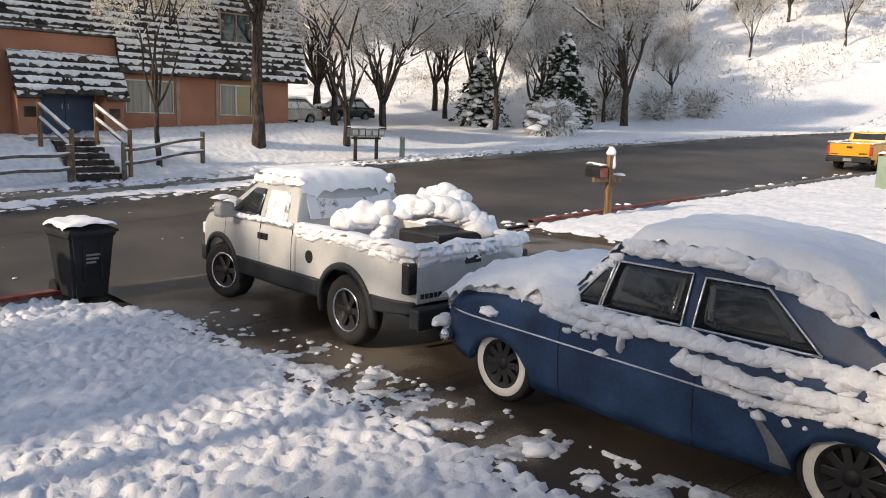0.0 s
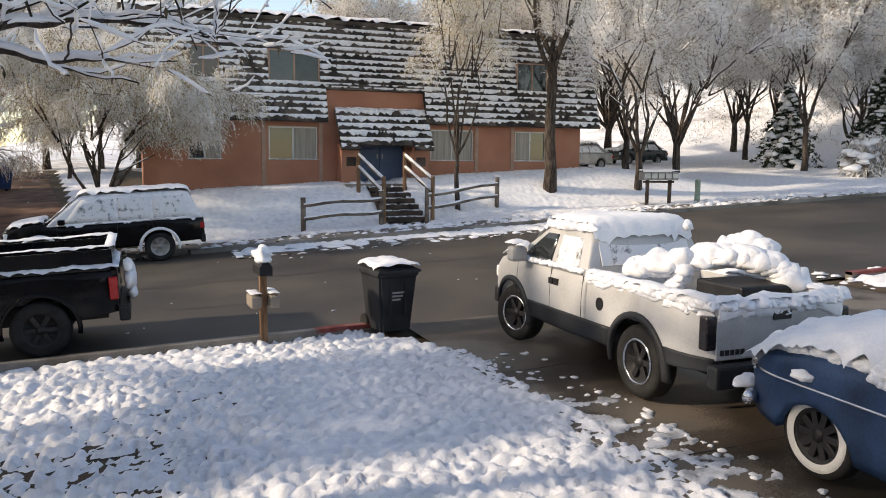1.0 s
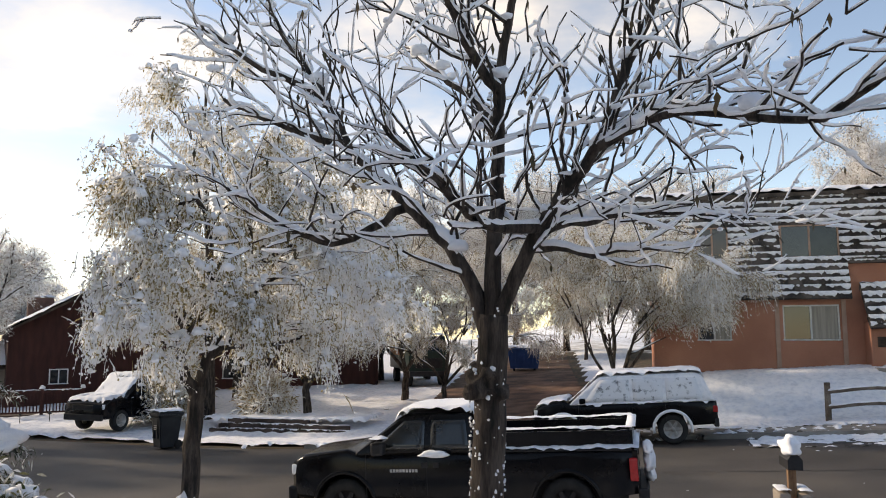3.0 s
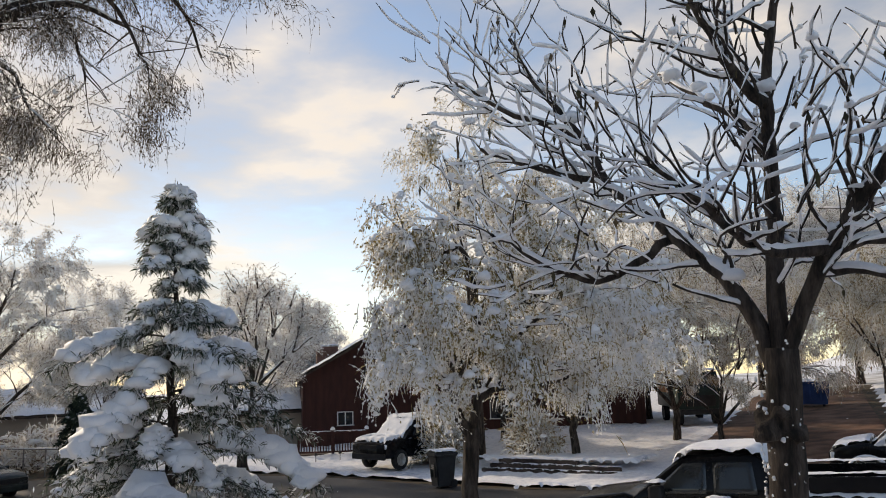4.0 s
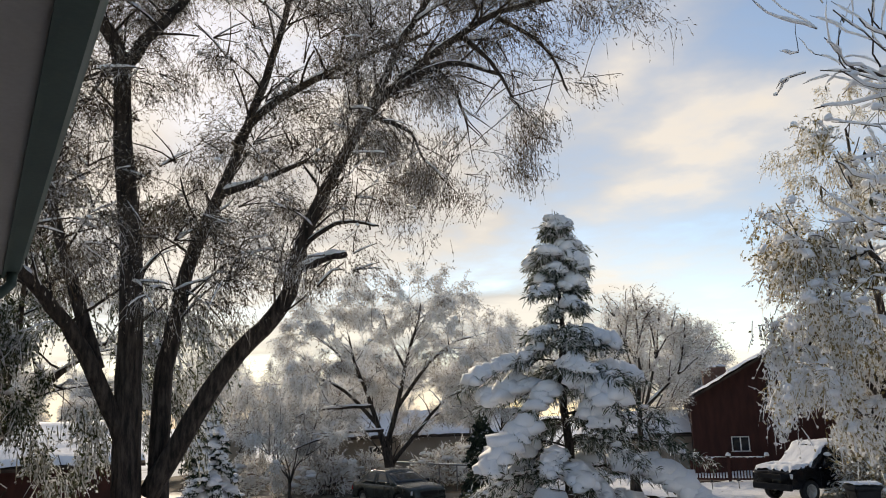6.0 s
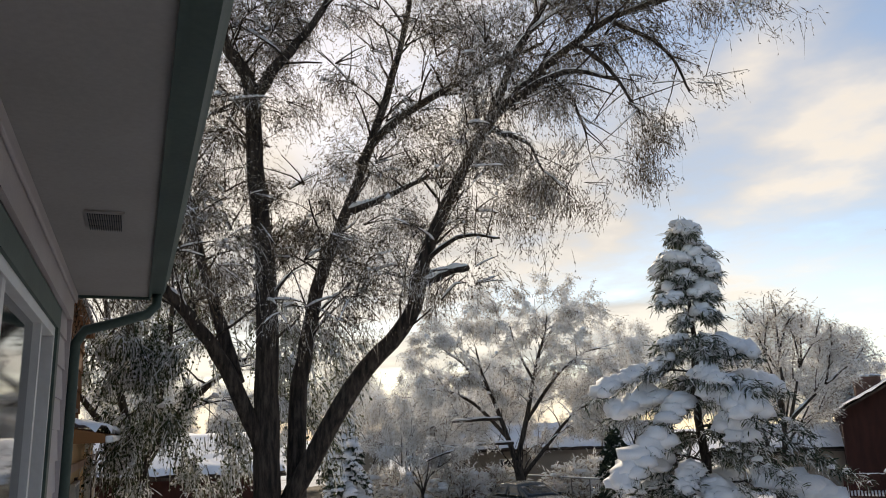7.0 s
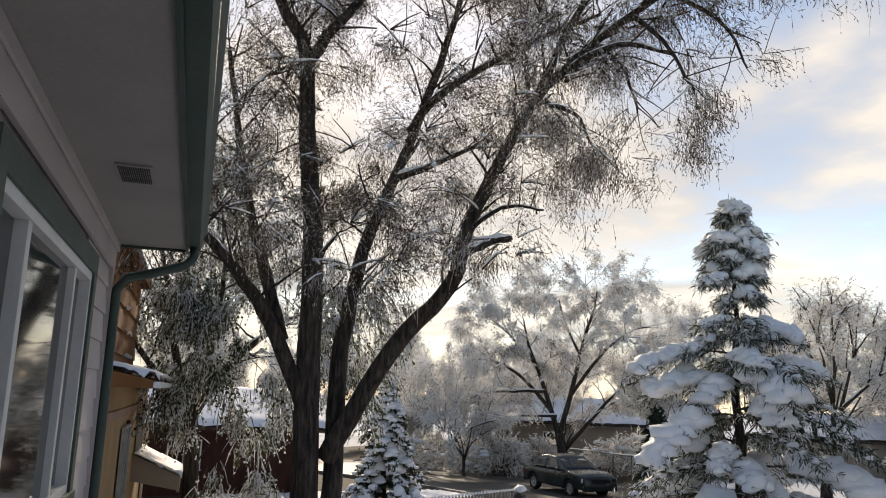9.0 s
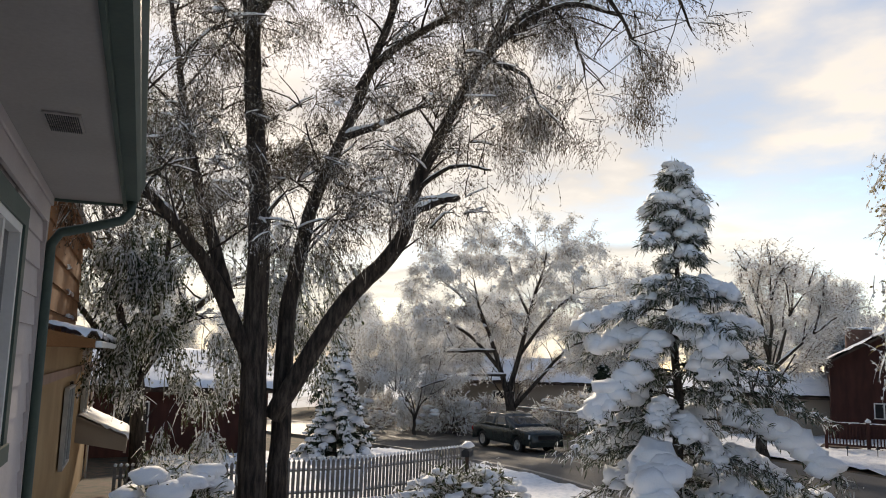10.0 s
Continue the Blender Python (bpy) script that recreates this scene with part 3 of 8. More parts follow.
def snowy_roof(parent, x0, x1, y0, z0, y1, z1, rows, cols, name="shingle", thick=0.05, seed=0):
    """Courses of thick wooden shingles on a slope from the eave (y0, z0) up to (y1, z1), with snow lodged on every course."""
    rng = random.Random(seed)
    slope = Vector((0, y1 - y0, z1 - z0))
    length = slope.length
    s = slope.normalized()
    nrm = Vector((0, -s.z, s.y))
    if nrm.z < 0:
        nrm = -nrm
    verts, faces, sv, sf = [], [], [], []
    for r in range(rows):
        a0 = length * r / rows
        x = x0 - rng.random() * 0.3
        while x < x1:
            w = rng.uniform(0.75, 1.25) * (x1 - x0) / cols
            xa, xb = max(x0, x + 0.008), min(x1, x + w - 0.008)
            x += w
            if xb - xa < 0.04:
                continue
            lift = thick * rng.uniform(0.7, 1.25)
            low = rng.uniform(-0.02, 0.02)
            h = length / rows
            base = len(verts)
            p0, p1 = Vector((0, y0, z0)) + s * (a0 + low), Vector((0, y0, z0)) + s * (a0 + h * 1.04)
            for xx in (xa, xb):
                verts += [Vector((xx, 0, 0)) + p0, Vector((xx, 0, 0)) + p0 + nrm * lift, Vector((xx, 0, 0)) + p1 + nrm * 0.006, Vector((xx, 0, 0)) + p1]
            b = base
            faces += [(b, b + 1, b + 5, b + 4), (b + 1, b + 2, b + 6, b + 5), (b, b + 3, b + 2, b + 1), (b + 4, b + 5, b + 6, b + 7)]
        # snow lies on the upper part of each course, thick and broken
        n = int((x1 - x0) / 0.06)
        base = len(sv)
        for i in range(n + 1):
            xx = x0 + (x1 - x0) * i / n
            k = 0.7 * rough(xx, r * 3.7, seed, 1.1) + 0.6 * rough(xx, r * 5.1, seed + 2, 4.5) + 0.75 * rough(xx, r * 7.3, seed + 4, 9.5)
            cover = clamp(0.46 + 0.75 * k, 0.0, 0.92)
            top = h * 1.0
            b0 = a0 + h * (0.96 - 0.86 * cover)
            th = (0.045 + 0.045 * max(0, k)) * (1 if cover > 0.08 else -1)
            pa, pm, pb = (Vector((xx, y0, z0)) + s * q for q in (b0, b0 + 0.03, a0 + top))
            tilt = lambda q: nrm * (thick * (1 - (q - a0) / h))
            sv += [pa + tilt(b0) + nrm * -0.005, pm + tilt(b0) + nrm * th, pb + nrm * (th + 0.012)]
        for i in range(n):
            b = base + i * 3
            sf += [(b, b + 3, b + 4, b + 1), (b + 1, b + 4, b + 5, b + 2)]
    backing = bmesh.new()
    vs = [backing.verts.new(v) for v in ((x0, y0, z0), (x1, y0, z0), (x1, y1, z1), (x0, y1, z1), (x0, y0 + 0.06, z0 - 0.02), (x1, y0 + 0.06, z0 - 0.02), (x1, y1 + 0.2, z1), (x0, y1 + 0.2, z1))]
    for f in ((0, 1, 2, 3), (4, 7, 6, 5), (0, 4, 5, 1), (3, 2, 6, 7), (0, 3, 7, 4), (1, 5, 6, 2)):
        backing.faces.new([vs[i] for i in f])
    roof = part("roof", backing, SHINGLE, parent)
    sh = put("shingles", mesh_from("shingles", verts, faces, SHINGLE, False), roof)
    tagged(sh, "rows of rough weathered wooden shingles", kind="stuff")
    sn = put("snow", mesh_from("snow", sv, sf, SNOW_GRAINY), roof)
    tagged(sn, "broken snow lodged on the shingle rows", kind="stuff")
    return roof


def flats():
    """The two-storey block of flats opposite: terracotta stucco below a steep shingled upper storey."""
    F = 28.7
    b = thing("apartment_building", Matrix.Identity(4), "terracotta stucco flats with steep snowy shingled upper storey and blue doors", "building")
    x0, x1, zt = 0.45, 17.35, 7.6
    g = bmesh.new()
    add_box(g, x0, x1, F + 0.25, F + 9, 0.6, 4.4)
    add_box(g, x0, x1, F + 1.1, F + 9, 4.4, 7.2)                      # core behind the front skin
    part("core", g, STUCCO, b)
    part("entrance_wall", box(6.6, 10.5, F + 0.251, F + 0.5, 4.4, 5.25), STUCCO, b)
    # front skin in pieces, so that the window openings go through
    wins = [(1.9, 3.0), (4.63, 6.38), (10.76, 12.55), (14.36, 15.75)]
    skin = bmesh.new()
    xs = [x0] + [v for w in wins for v in w] + [x1]
    for i in range(0, len(xs), 2):
        a, c = xs[i], xs[i + 1]
        if a < 7.8 < c:
            add_box(skin, a, 7.78, F, F + 0.25, 0.6, 5.2)
            add_box(skin, 9.7, c, F, F + 0.25, 0.6, 5.2)
            add_box(skin, 7.78, 9.7, F, F + 0.25, 3.8, 5.2)
            add_box(skin, 7.78, 9.7, F, F + 0.25, 0.6, 1.74)
        else:
            add_box(skin, a, c, F, F + 0.25, 0.6, 4.3)
    for a, c in wins:
        add_box(skin, a, c, F, F + 0.25, 0.6, 2.55)
        add_box(skin, a, c, F, F + 0.25, 3.74, 4.3)
    part("wall", skin, STUCCO, b)
    for k, (a, c) in enumerate(wins):
        window(b, a, c, 2.55, 3.74, F + 0.1, ((None, BLIND), (None, BLIND), (BLIND, BLIND), (BLIND, None))[k])
    for x in (4.45, 6.5, 10.6, 12.68, 14.24, 15.86):
        part("trim", box(x - 0.07, x + 0.07, F - 0.035, F - 0.002, 1.3, 3.9), STUCCO_TRIM, b)
    # upper storey: steep shingle slopes, cut back over the entrance
    z_eave, y_e, y_t = 3.92, F - 0.45, F + 0.75
    at = lambda z: mix(y_e, y_t, (z - z_eave) / (zt - z_eave))
    ups = [(1.95, 3.0), (4.67, 6.5), (14.42, 15.8)]
    zs = [z_eave, 5.32, 6.44, zt]
    seed = 3
    def bay(a, c, lo, hi):
        nonlocal seed
        seed += 1
        snowy_roof(b, a, c, at(lo), lo, at(hi), hi, max(2, round((hi - lo) / 0.245)), max(2, round((c - a) / 0.42)), seed=seed)
    bay(-0.1, 6.68, z_eave, zs[1]); bay(10.45, 18.0, z_eave, zs[1]); bay(-0.1, 18.0, zs[2], zt)
    bay(6.68, 10.45, 5.1, zs[1])
    edges = [-0.1] + [v for w in ups for v in w] + [18.0]
    for i in range(0, len(edges), 2):
        bay(edges[i], edges[i + 1], zs[1], zs[2])
    for a, c in ups:
        window(b, a, c, zs[1], zs[2], at(zs[1]) + 0.12, (None, CAR_GLASS) if a > 4 else (WINDOW_GLASS, None), STUCCO_TRIM)
        part("window_reveal", box(a, c, at(zs[1]) + 0.16, at(zs[1]) + 0.5, zs[1], zs[2]), STUCCO_TRIM, b)
    cap = bmesh.new()
    add_box(cap, -0.15, 18.05, y_t - 0.12, y_t + 8.6, zt - 0.08, zt + 0.06)
    part("roof", cap, SHINGLE, b)
    snow_pad("roof_snow", -0.2, 18.1, y_t - 0.16, y_t + 3, lambda x, y: zt + 0.05, 0.2, 0.16, 0.08, parent=b)
    # entrance: double door under its own little shingled hood
    d = thing("door", Matrix.Identity(4), "", "")
    d.parent = b
    for a, c in ((7.82, 8.735), (8.745, 9.66)):
        leaf = part("door_leaf", box(a, c, F + 0.06, F + 0.11, 1.76, 3.76, 0.01), BLUE_DOOR, d)
        part("handle", box(8.74 + (-0.12 if a < 8 else 0.08), 8.74 + (-0.08 if a < 8 else 0.12), F + 0.02, F + 0.06, 2.62, 2.8, 0.005), DULL_METAL, leaf)
    for a, c in ((7.08, 7.74), (9.74, 10.4)):
        part("pier", box(a, c, F - 0.75, F - 0.002, 1.0, 3.15, 0.02), STUCCO, b)
        part("notice_box", box(a + 0.18, c - 0.12, F - 0.79, F - 0.752, 2.35, 2.68, 0.01), DARK_TIMBER, b)
    snowy_roof(b, 7.0, 10.5, F - 1.05, 3.1, F - 0.1, 4.38, 5, 9, seed=40)
    for a, c in ((7.0, 7.72), (9.78, 10.5)):
        snowy_roof(b, a, c, F - 1.1, 2.95, F - 0.9, 3.3, 2, 2, seed=int(a) + 60)
    snow_pad("hood_snow", 7.0, 10.5, F - 0.2, F - 0.01, lambda x, y: 4.37, 0.1, 0.04, 0.03, parent=b)
    # steps up the bank
    for i in range(6):
        z = 0.72 + i * 0.18
        part("step", box(7.85, 9.25, 24.9 + i * 0.42, 25.5 + i * 0.42, z - 0.16, z, 0.012), DARK_TIMBER, b)
        snow_pad("step_snow", 7.85, 9.25, 24.9 + i * 0.42, 25.06 + i * 0.42, lambda x, y: z, 0.03, 0.04, 0.04, parent=b, seed=i, skip=0.5)
    part("landing", box(7.1, 10.4, 27.4, F - 0.002, 1.3, 1.72, 0.01), CONCRETE, b)


flats()


def rail_fence(x0, x1, y0, y1, label, posts):
    f = thing("rail_fence", Matrix.Identity(4), label, "fence", "rail fences before the flats")
    for k in range(posts):
        x, y = mix(x0, x1, k / (posts - 1)), mix(y0, y1, k / (posts - 1))
        z = land(x, y)
        part("post", add_cyl(bmesh.new(), (x, y, z - 0.3), (x, y, z + 1.15), 0.085, 0.08, 8), RAIL_WOOD, f)
        snow_pad("post_snow", x - 0.09, x + 0.09, y - 0.09, y + 0.09, lambda a, c: z + 1.14, 0.07, 0.03, 0.02, parent=f)
    for h in (0.5, 0.92):
        line, sn = [], []
        for i in range(9):
            k = i / 8
            p = Vector((mix(x0, x1, k), mix(y0, y1, k) - 0.05, mix(land(x0, y0), land(x1, y1), k) + h + 0.03 * math.sin(7 * k + x0)))
            line.append((p, 0.055))
            sn.append((p + Vector((0, 0, 0.05)), 0.04 + 0.012 * math.sin(23 * k)))
        tubes("rail", line and [line], RAIL_WOOD, f)
        tubes("rail_snow", [sn], SNOW, f)


rail_fence(5.0, 7.6, 24.5, 24.75, "weathered wooden rail fence with snow on its rails", 2)
rail_fence(9.2, 12.1, 24.8, 25.5, "weathered wooden rail fence with snow on its rails", 2)


def stair_rail(x):
    f = thing("stair_rail", Matrix.Identity(4), "sloping wooden handrail with snow beside the steps", "handrail", "handrails of the steps")
    a, c = Vector((x, 24.8, 1.95)), Vector((x - 0.25, 27.0, 2.75))
    for p in (a, c):
        part("post", add_cyl(bmesh.new(), (p.x, p.y, land(p.x, p.y) - 0.2), p + Vector((0, 0, 0.12)), 0.075, 0.07, 8), BROWN_WOOD, f)
    for dz in (0.0, -0.42):
        tubes("rail", [[(a + Vector((0, 0, dz)), 0.05), (c + Vector((0, 0, dz)), 0.05)]], RAIL_WOOD, f)
        tubes("rail_snow", [[(a.lerp(c, k / 6) + Vector((0, 0, dz + 0.05)), 0.045 + 0.01 * (k % 2)) for k in range(7)]], SNOW, f)


stair_rail(7.7)
stair_rail(9.4)

# ---- our own house: wall with lap siding, window, soffit, gutter ----
HOUSE = Matrix.Translation((-6.2, -0.065, -0.12)) @ Matrix.Rotation(radians(0.5), 4, "Z")


def own_house():
    h = thing("house", HOUSE, "pale lap-sided house with green trim, wide soffit and gutter", "house")
    SZ, W0, W1, Z0, Z1 = 3.95, 1.3, 3.62, 2.3, 3.54
    core = bmesh.new()
    add_box(core, 0.02, W0, -0.2, -0.03, -0.3, SZ + 0.02)
    add_box(core, W1, 12, -0.2, -0.03, -0.3, SZ + 0.02)
    add_box(core, W0, W1, -0.2, -0.03, -0.3, Z0)
    add_box(core, W0, W1, -0.2, -0.03, Z1, SZ + 0.02)
    part("wall", core, SIDING, h)
    part("side_wall", box(0.02, 0.2, -8, -0.2, -0.3, SZ + 0.02), SIDING, h)
    # Unseen solid dark block, added to fill the house behind the window.
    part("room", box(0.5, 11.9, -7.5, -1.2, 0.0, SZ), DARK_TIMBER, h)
    z = -0.2
    while z < SZ - 0.08:
        hgt = min(0.2, SZ - z)
        spans = [(0.0, 12.0)] if z + hgt <= Z0 - 0.1 or z >= Z1 + 0.1 else [(0.0, W0 - 0.02), (W1 + 0.02, 12.0)]
        for a, c in spans:
            bm = profile([(0, z), (0, z + hgt), (-0.012, z + hgt), (-0.028, z)], a, c)
            bm.transform(Matrix(((0, 1, 0, 0), (-1, 0, 0, -0.03), (0, 0, 1, 0), (0, 0, 0, 1))))
            part("siding_board", bm, SIDING, h)
        z += 0.2
    part("frieze_board", box(-0.01, 12, -0.004, 0.02, SZ - 0.2, SZ - 0.001), SIDING, h)
    part("frieze_moulding", box(-0.01, 12, 0.02, 0.04, SZ - 0.07, SZ - 0.001, 0.008), SIDING, h)
    part("corner_board", box(-0.03, 0.07, -0.06, 0.016, -0.3, SZ - 0.2), SIDING, h)
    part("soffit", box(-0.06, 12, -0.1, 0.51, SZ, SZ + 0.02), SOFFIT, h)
    bm = bmesh.new()
    add_box(bm, -0.08, 12, 0.51, 0.53, SZ - 0.02, SZ + 0.17)
    add_box(bm, -0.08, -0.06, -0.8, 0.51, SZ - 0.02, SZ + 0.17)
    part("fascia", bm, GREEN_TRIM, h)
    gut = bmesh.new()
    out = [(0.532, SZ + 0.02), (0.61, SZ + 0.02), (0.63, SZ + 0.06), (0.63, SZ + 0.11), (0.655, SZ + 0.15), (0.655, SZ + 0.165), (0.532, SZ + 0.165)]
    a = [gut.verts.new((-0.1, y, zz)) for y, zz in out]
    c = [gut.verts.new((12.0, y, zz)) for y, zz in out]
    gut.faces.new(a)
    gut.faces.new(c[::-1])
    for i in range(len(out)):
        gut.faces.new((a[i], c[i], c[(i + 1) % len(out)], a[(i + 1) % len(out)]))
    bmesh.ops.recalc_face_normals(gut, faces=gut.faces)
    part("gutter", gut, GREEN_TRIM, h)
    path = [Vector(p) for p in ((-0.05, 0.57, SZ + 0.03), (-0.05, 0.57, SZ - 0.06), (-0.05, 0.51, SZ - 0.13), (-0.04, 0.3, SZ - 0.2), (-0.02, 0.1, SZ - 0.26), (0.0, 0.045, SZ - 0.36), (0.0, 0.045, SZ - 0.6), (0.0, 0.045, 0.3))]
    tubes("downspout", [[(p, 0.036) for p in path]], GREEN_TRIM, h, 10)
    part("roof", profile([(0, 0), (0, 0.03), (-4.6, 1.6), (-4.6, 1.57)], -0.1, 12.0,
                         lambda v: Vector((v.y, v.x + 0.55, v.z + SZ + 0.17))), SHINGLE, h)
    snow_pad("roof_snow", -0.1, 12, -3.9, 0.53, lambda x, y: SZ + 0.2 + (0.55 - y) * 0.34, 0.1, 0.2, 0.05, parent=h)
    # soffit vent
    v = thing("vent", Matrix.Identity(4), "", "")
    v.parent = h
    part("frame", box(2.0, 2.34, 0.2, 0.37, SZ - 0.012, SZ - 0.001), SOFFIT, v)
    for r in range(3):
        for i in range(15):
            part("slat", box(2.02 + r * 0.105, 2.105 + r * 0.105, 0.212 + i * 0.01, 0.2165 + i * 0.01, SZ - 0.017, SZ - 0.012), BLACK_PLASTIC, v)
    # window with green trim and white sashes
    w = thing("window", Matrix.Identity(4), "", "")
    w.parent = h
    tr = bmesh.new()
    add_box(tr, W0 - 0.12, W1 + 0.12, 0.0, 0.045, Z1, Z1 + 0.12)
    add_box(tr, W0 - 0.12, W1 + 0.12, 0.0, 0.06, Z0 - 0.1, Z0)
    add_box(tr, W0 - 0.12, W0, 0.0, 0.045, Z0, Z1)
    add_box(tr, W1, W1 + 0.12, 0.0, 0.045, Z0, Z1)
    part("trim", tr, GREEN_TRIM, w)
    fr = bmesh.new()
    add_box(fr, W0, W1, -0.06, 0.03, Z1 - 0.05, Z1)
    add_box(fr, W0, W1, -0.06, 0.03, Z0, Z0 + 0.05)
    add_box(fr, W0, W0 + 0.05, -0.06, 0.03, Z0 + 0.05, Z1 - 0.05)
    add_box(fr, W1 - 0.05, W1, -0.06, 0.03, Z0 + 0.05, Z1 - 0.05)
    add_box(fr, 1.82, 1.88, -0.05, 0.02, Z0 + 0.05, Z1 - 0.05)
    add_box(fr, 3.03, 3.1, -0.05, 0.02, Z0 + 0.05, Z1 - 0.05)
    part("window_frame", fr, WHITE_VINYL, w)
    for a, c, y in ((W0 + 0.05, 1.82, -0.03), (1.88, 3.03, -0.015), (3.1, W1 - 0.05, -0.03)):
        part("pane", box(a, c, y - 0.006, y, Z0 + 0.05, Z1 - 0.05), WINDOW_GLASS, w)


own_house()


def neighbour():
    n = thing("house", HOUSE, "tan and orange brown neighbouring house with snow on its eave", "house")
    part("wall", box(-19.0, -6.2, -6, -0.6, -1.6, 3.0), TAN_WALL, n)
    part("upper_wall", box(-12.4, -6.0, -6, -0.66, 3.0, 5.05), ORANGE_SIDING, n)
    for i in range(5):
        z = 3.0 + i * 0.42
        part("siding_board", profile([(-0.66, z), (-0.66, z + 0.41), (-0.645, z + 0.41), (-0.615, z)], -12.42, -6.0,
                                     lambda v: Vector((v.y, v.x, v.z))), ORANGE_SIDING, n)
        snow_pad("ledge_snow", -11.8 + i * 0.7, -9.8 + i * 0.3, -0.64, -0.57, lambda x, y: z + 0.005, 0.05, 0.05, 0.05, parent=n, seed=i, skip=0.45)
    part("upper_roof", box(-12.7, -5.8, -6, -0.45, 5.05, 5.15), ORANGE_SIDING, n)
    snow_pad("roof_snow", -12.8, -5.8, -3, -0.4, lambda x, y: 5.14, 0.14, 0.12, 0.05, parent=n)
    part("eave", profile([(0.1, 2.86), (0.1, 2.98), (-0.62, 3.12), (-0.62, 2.86)], -19.8, -6.0, lambda v: Vector((v.y, v.x, v.z))), ORANGE_SIDING, n)
    snow_pad("eave_snow", -20.0, -6.0, -0.6, 0.18, lambda x, y: 2.99 + 0.18 * max(0, 0.1 - y), 0.13, 0.07, 0.06, parent=n)
    part("gutter", box(-19.95, -6.0, 0.1, 0.2, 2.86, 2.96, 0.02), WHITE_VINYL, n)
    tubes("downspout", [[(Vector(p), 0.04) for p in ((-19.7, 0.15, 2.88), (-19.7, 0.1, 2.7), (-19.0, -0.5, 2.45), (-18.9, -0.52, -1.2))]], WHITE_VINYL, n)
    part("trim_band", box(-19.02, -6.2, -0.6, -0.56, 2.3, 2.45), STUCCO_TRIM, n)
    for a in (-16.6, -11.8):
        w = window(n, a, a + 1.5, 0.55, 2.1, -0.5, sill=False)
        w.scale.y = -1
        w.location.y = -1.05
        part("shutter", box(a - 0.4, a - 0.04, -0.6, -0.55, 0.5, 2.15), DARK_TIMBER, n)
    aw = part("awning", profile([(-0.6, 1.25), (0.55, 0.72), (0.55, 0.62), (-0.6, 1.12)], -17.4, -14.6, lambda v: Vector((v.y, v.x, v.z))), BEIGE_WALL, n)
    part("valance", box(-17.42, -14.58, 0.5, 0.56, 0.36, 0.64), BEIGE_WALL, aw)
    for x in (-17.38, -14.62):
        part("awning_side", profile([(-0.6, 1.2), (0.52, 0.7), (0.52, 0.4), (-0.6, 0.62)], x - 0.02, x + 0.02, lambda v: Vector((v.y, v.x, v.z))), BEIGE_WALL, aw)
    snow_pad("awning_snow", -17.45, -14.55, -0.55, 0.6, lambda x, y: 1.24 - 0.46 * (y + 0.6), 0.1, 0.07, 0.05, parent=aw)


neighbour()


def cottage(name, m, w, d, hgt, rise, wall, label, ridge_x=True, openings=(), trim=None):
    """A small house with a snowy gable roof; its front is at y = 0, facing -y."""
    h = thing(name, m, label, "house")
    if ridge_x:
        pts = [(0, -1.0), (0, hgt), (d / 2, hgt + rise), (d, hgt), (d, -1.0)]
        part("wall", profile(pts, -w / 2, w / 2, lambda v: Vector((v.y, v.x, v.z))), wall, h)
        for s in (0, 1):
            y0, y1 = (-0.45, d / 2) if s == 0 else (d + 0.45, d / 2)
            z0, z1 = hgt - 0.45 * rise / (d / 2), hgt + rise
            part("roof", profile([(y0, z0), (y0, z0 + 0.1), (y1, z1 + 0.12), (y1, z1)], -w / 2 - 0.4, w / 2 + 0.4, lambda v: Vector((v.y, v.x, v.z))), DARK_TIMBER, h)
        snow_pad("roof_snow", -w / 2 - 0.4, w / 2 + 0.4, -0.45, d + 0.45, lambda x, y: hgt + 0.12 + rise * (1 - abs(y - d / 2) / (d / 2)), 0.16, 0.25, 0.05, parent=h)
    else:
        pts = [(-w / 2, -1.0), (-w / 2, hgt), (0, hgt + rise), (w / 2, hgt), (w / 2, -1.0)]
        part("wall", profile(pts, 0, d), wall, h)
        for s in (-1, 1):
            x0, z0 = s * (w / 2 + 0.45), hgt - 0.45 * rise / (w / 2)
            part("roof", profile([(x0, z0), (x0, z0 + 0.1), (0, hgt + rise + 0.12), (0, hgt + rise)], -0.5, d + 0.4), DARK_TIMBER, h)
        snow_pad("roof_snow", -w / 2 - 0.45, w / 2 + 0.45, -0.5, d + 0.4, lambda x, y: hgt + 0.12 + rise * (1 - abs(x) / (w / 2)), 0.16, 0.25, 0.05, parent=h)
    for x0, x1, z0, z1 in openings:
        window(h, x0, x1, z0, z1, -0.01, frame_mat=trim or WHITE_VINYL)
    return h


# houses down the street and across it
maroon = cottage("house", pose(-24.5, 32.5, -1.3, 0, 0, 45), 8.0, 10, 4.3, 2.2, MAROON, "tall dark red house with a chimney behind snowy trees", False, ((-2.3, -1.5, 1.9, 2.6),))
part("chimney", box(-3.2, -2.1, 1.6, 2.7, 4.4, 5.9, 0.03), BRICK_DARK, maroon)
snow_pad("chimney_snow", -3.25, -2.05, 1.55, 2.75, lambda x, y: 5.9, 0.1, 0.08, 0.04, parent=maroon)
cottage("house", pose(*low(-31.5, 27.5), -0.9, 0, 0, 43.5), 7.0, 7, 2.3, 0.9, BEIGE_WALL, "low beige house beside the dark red one", True)
cottage("house", pose(-18.0, 38, -0.3, 0, 0, 30), 10, 7, 2.6, 1.5, MAROON, "dark red wing with a snowy roof behind the trees", True, ((-3, -1.8, 0.9, 2.1), (1, 2.4, 0.9, 2.1)))
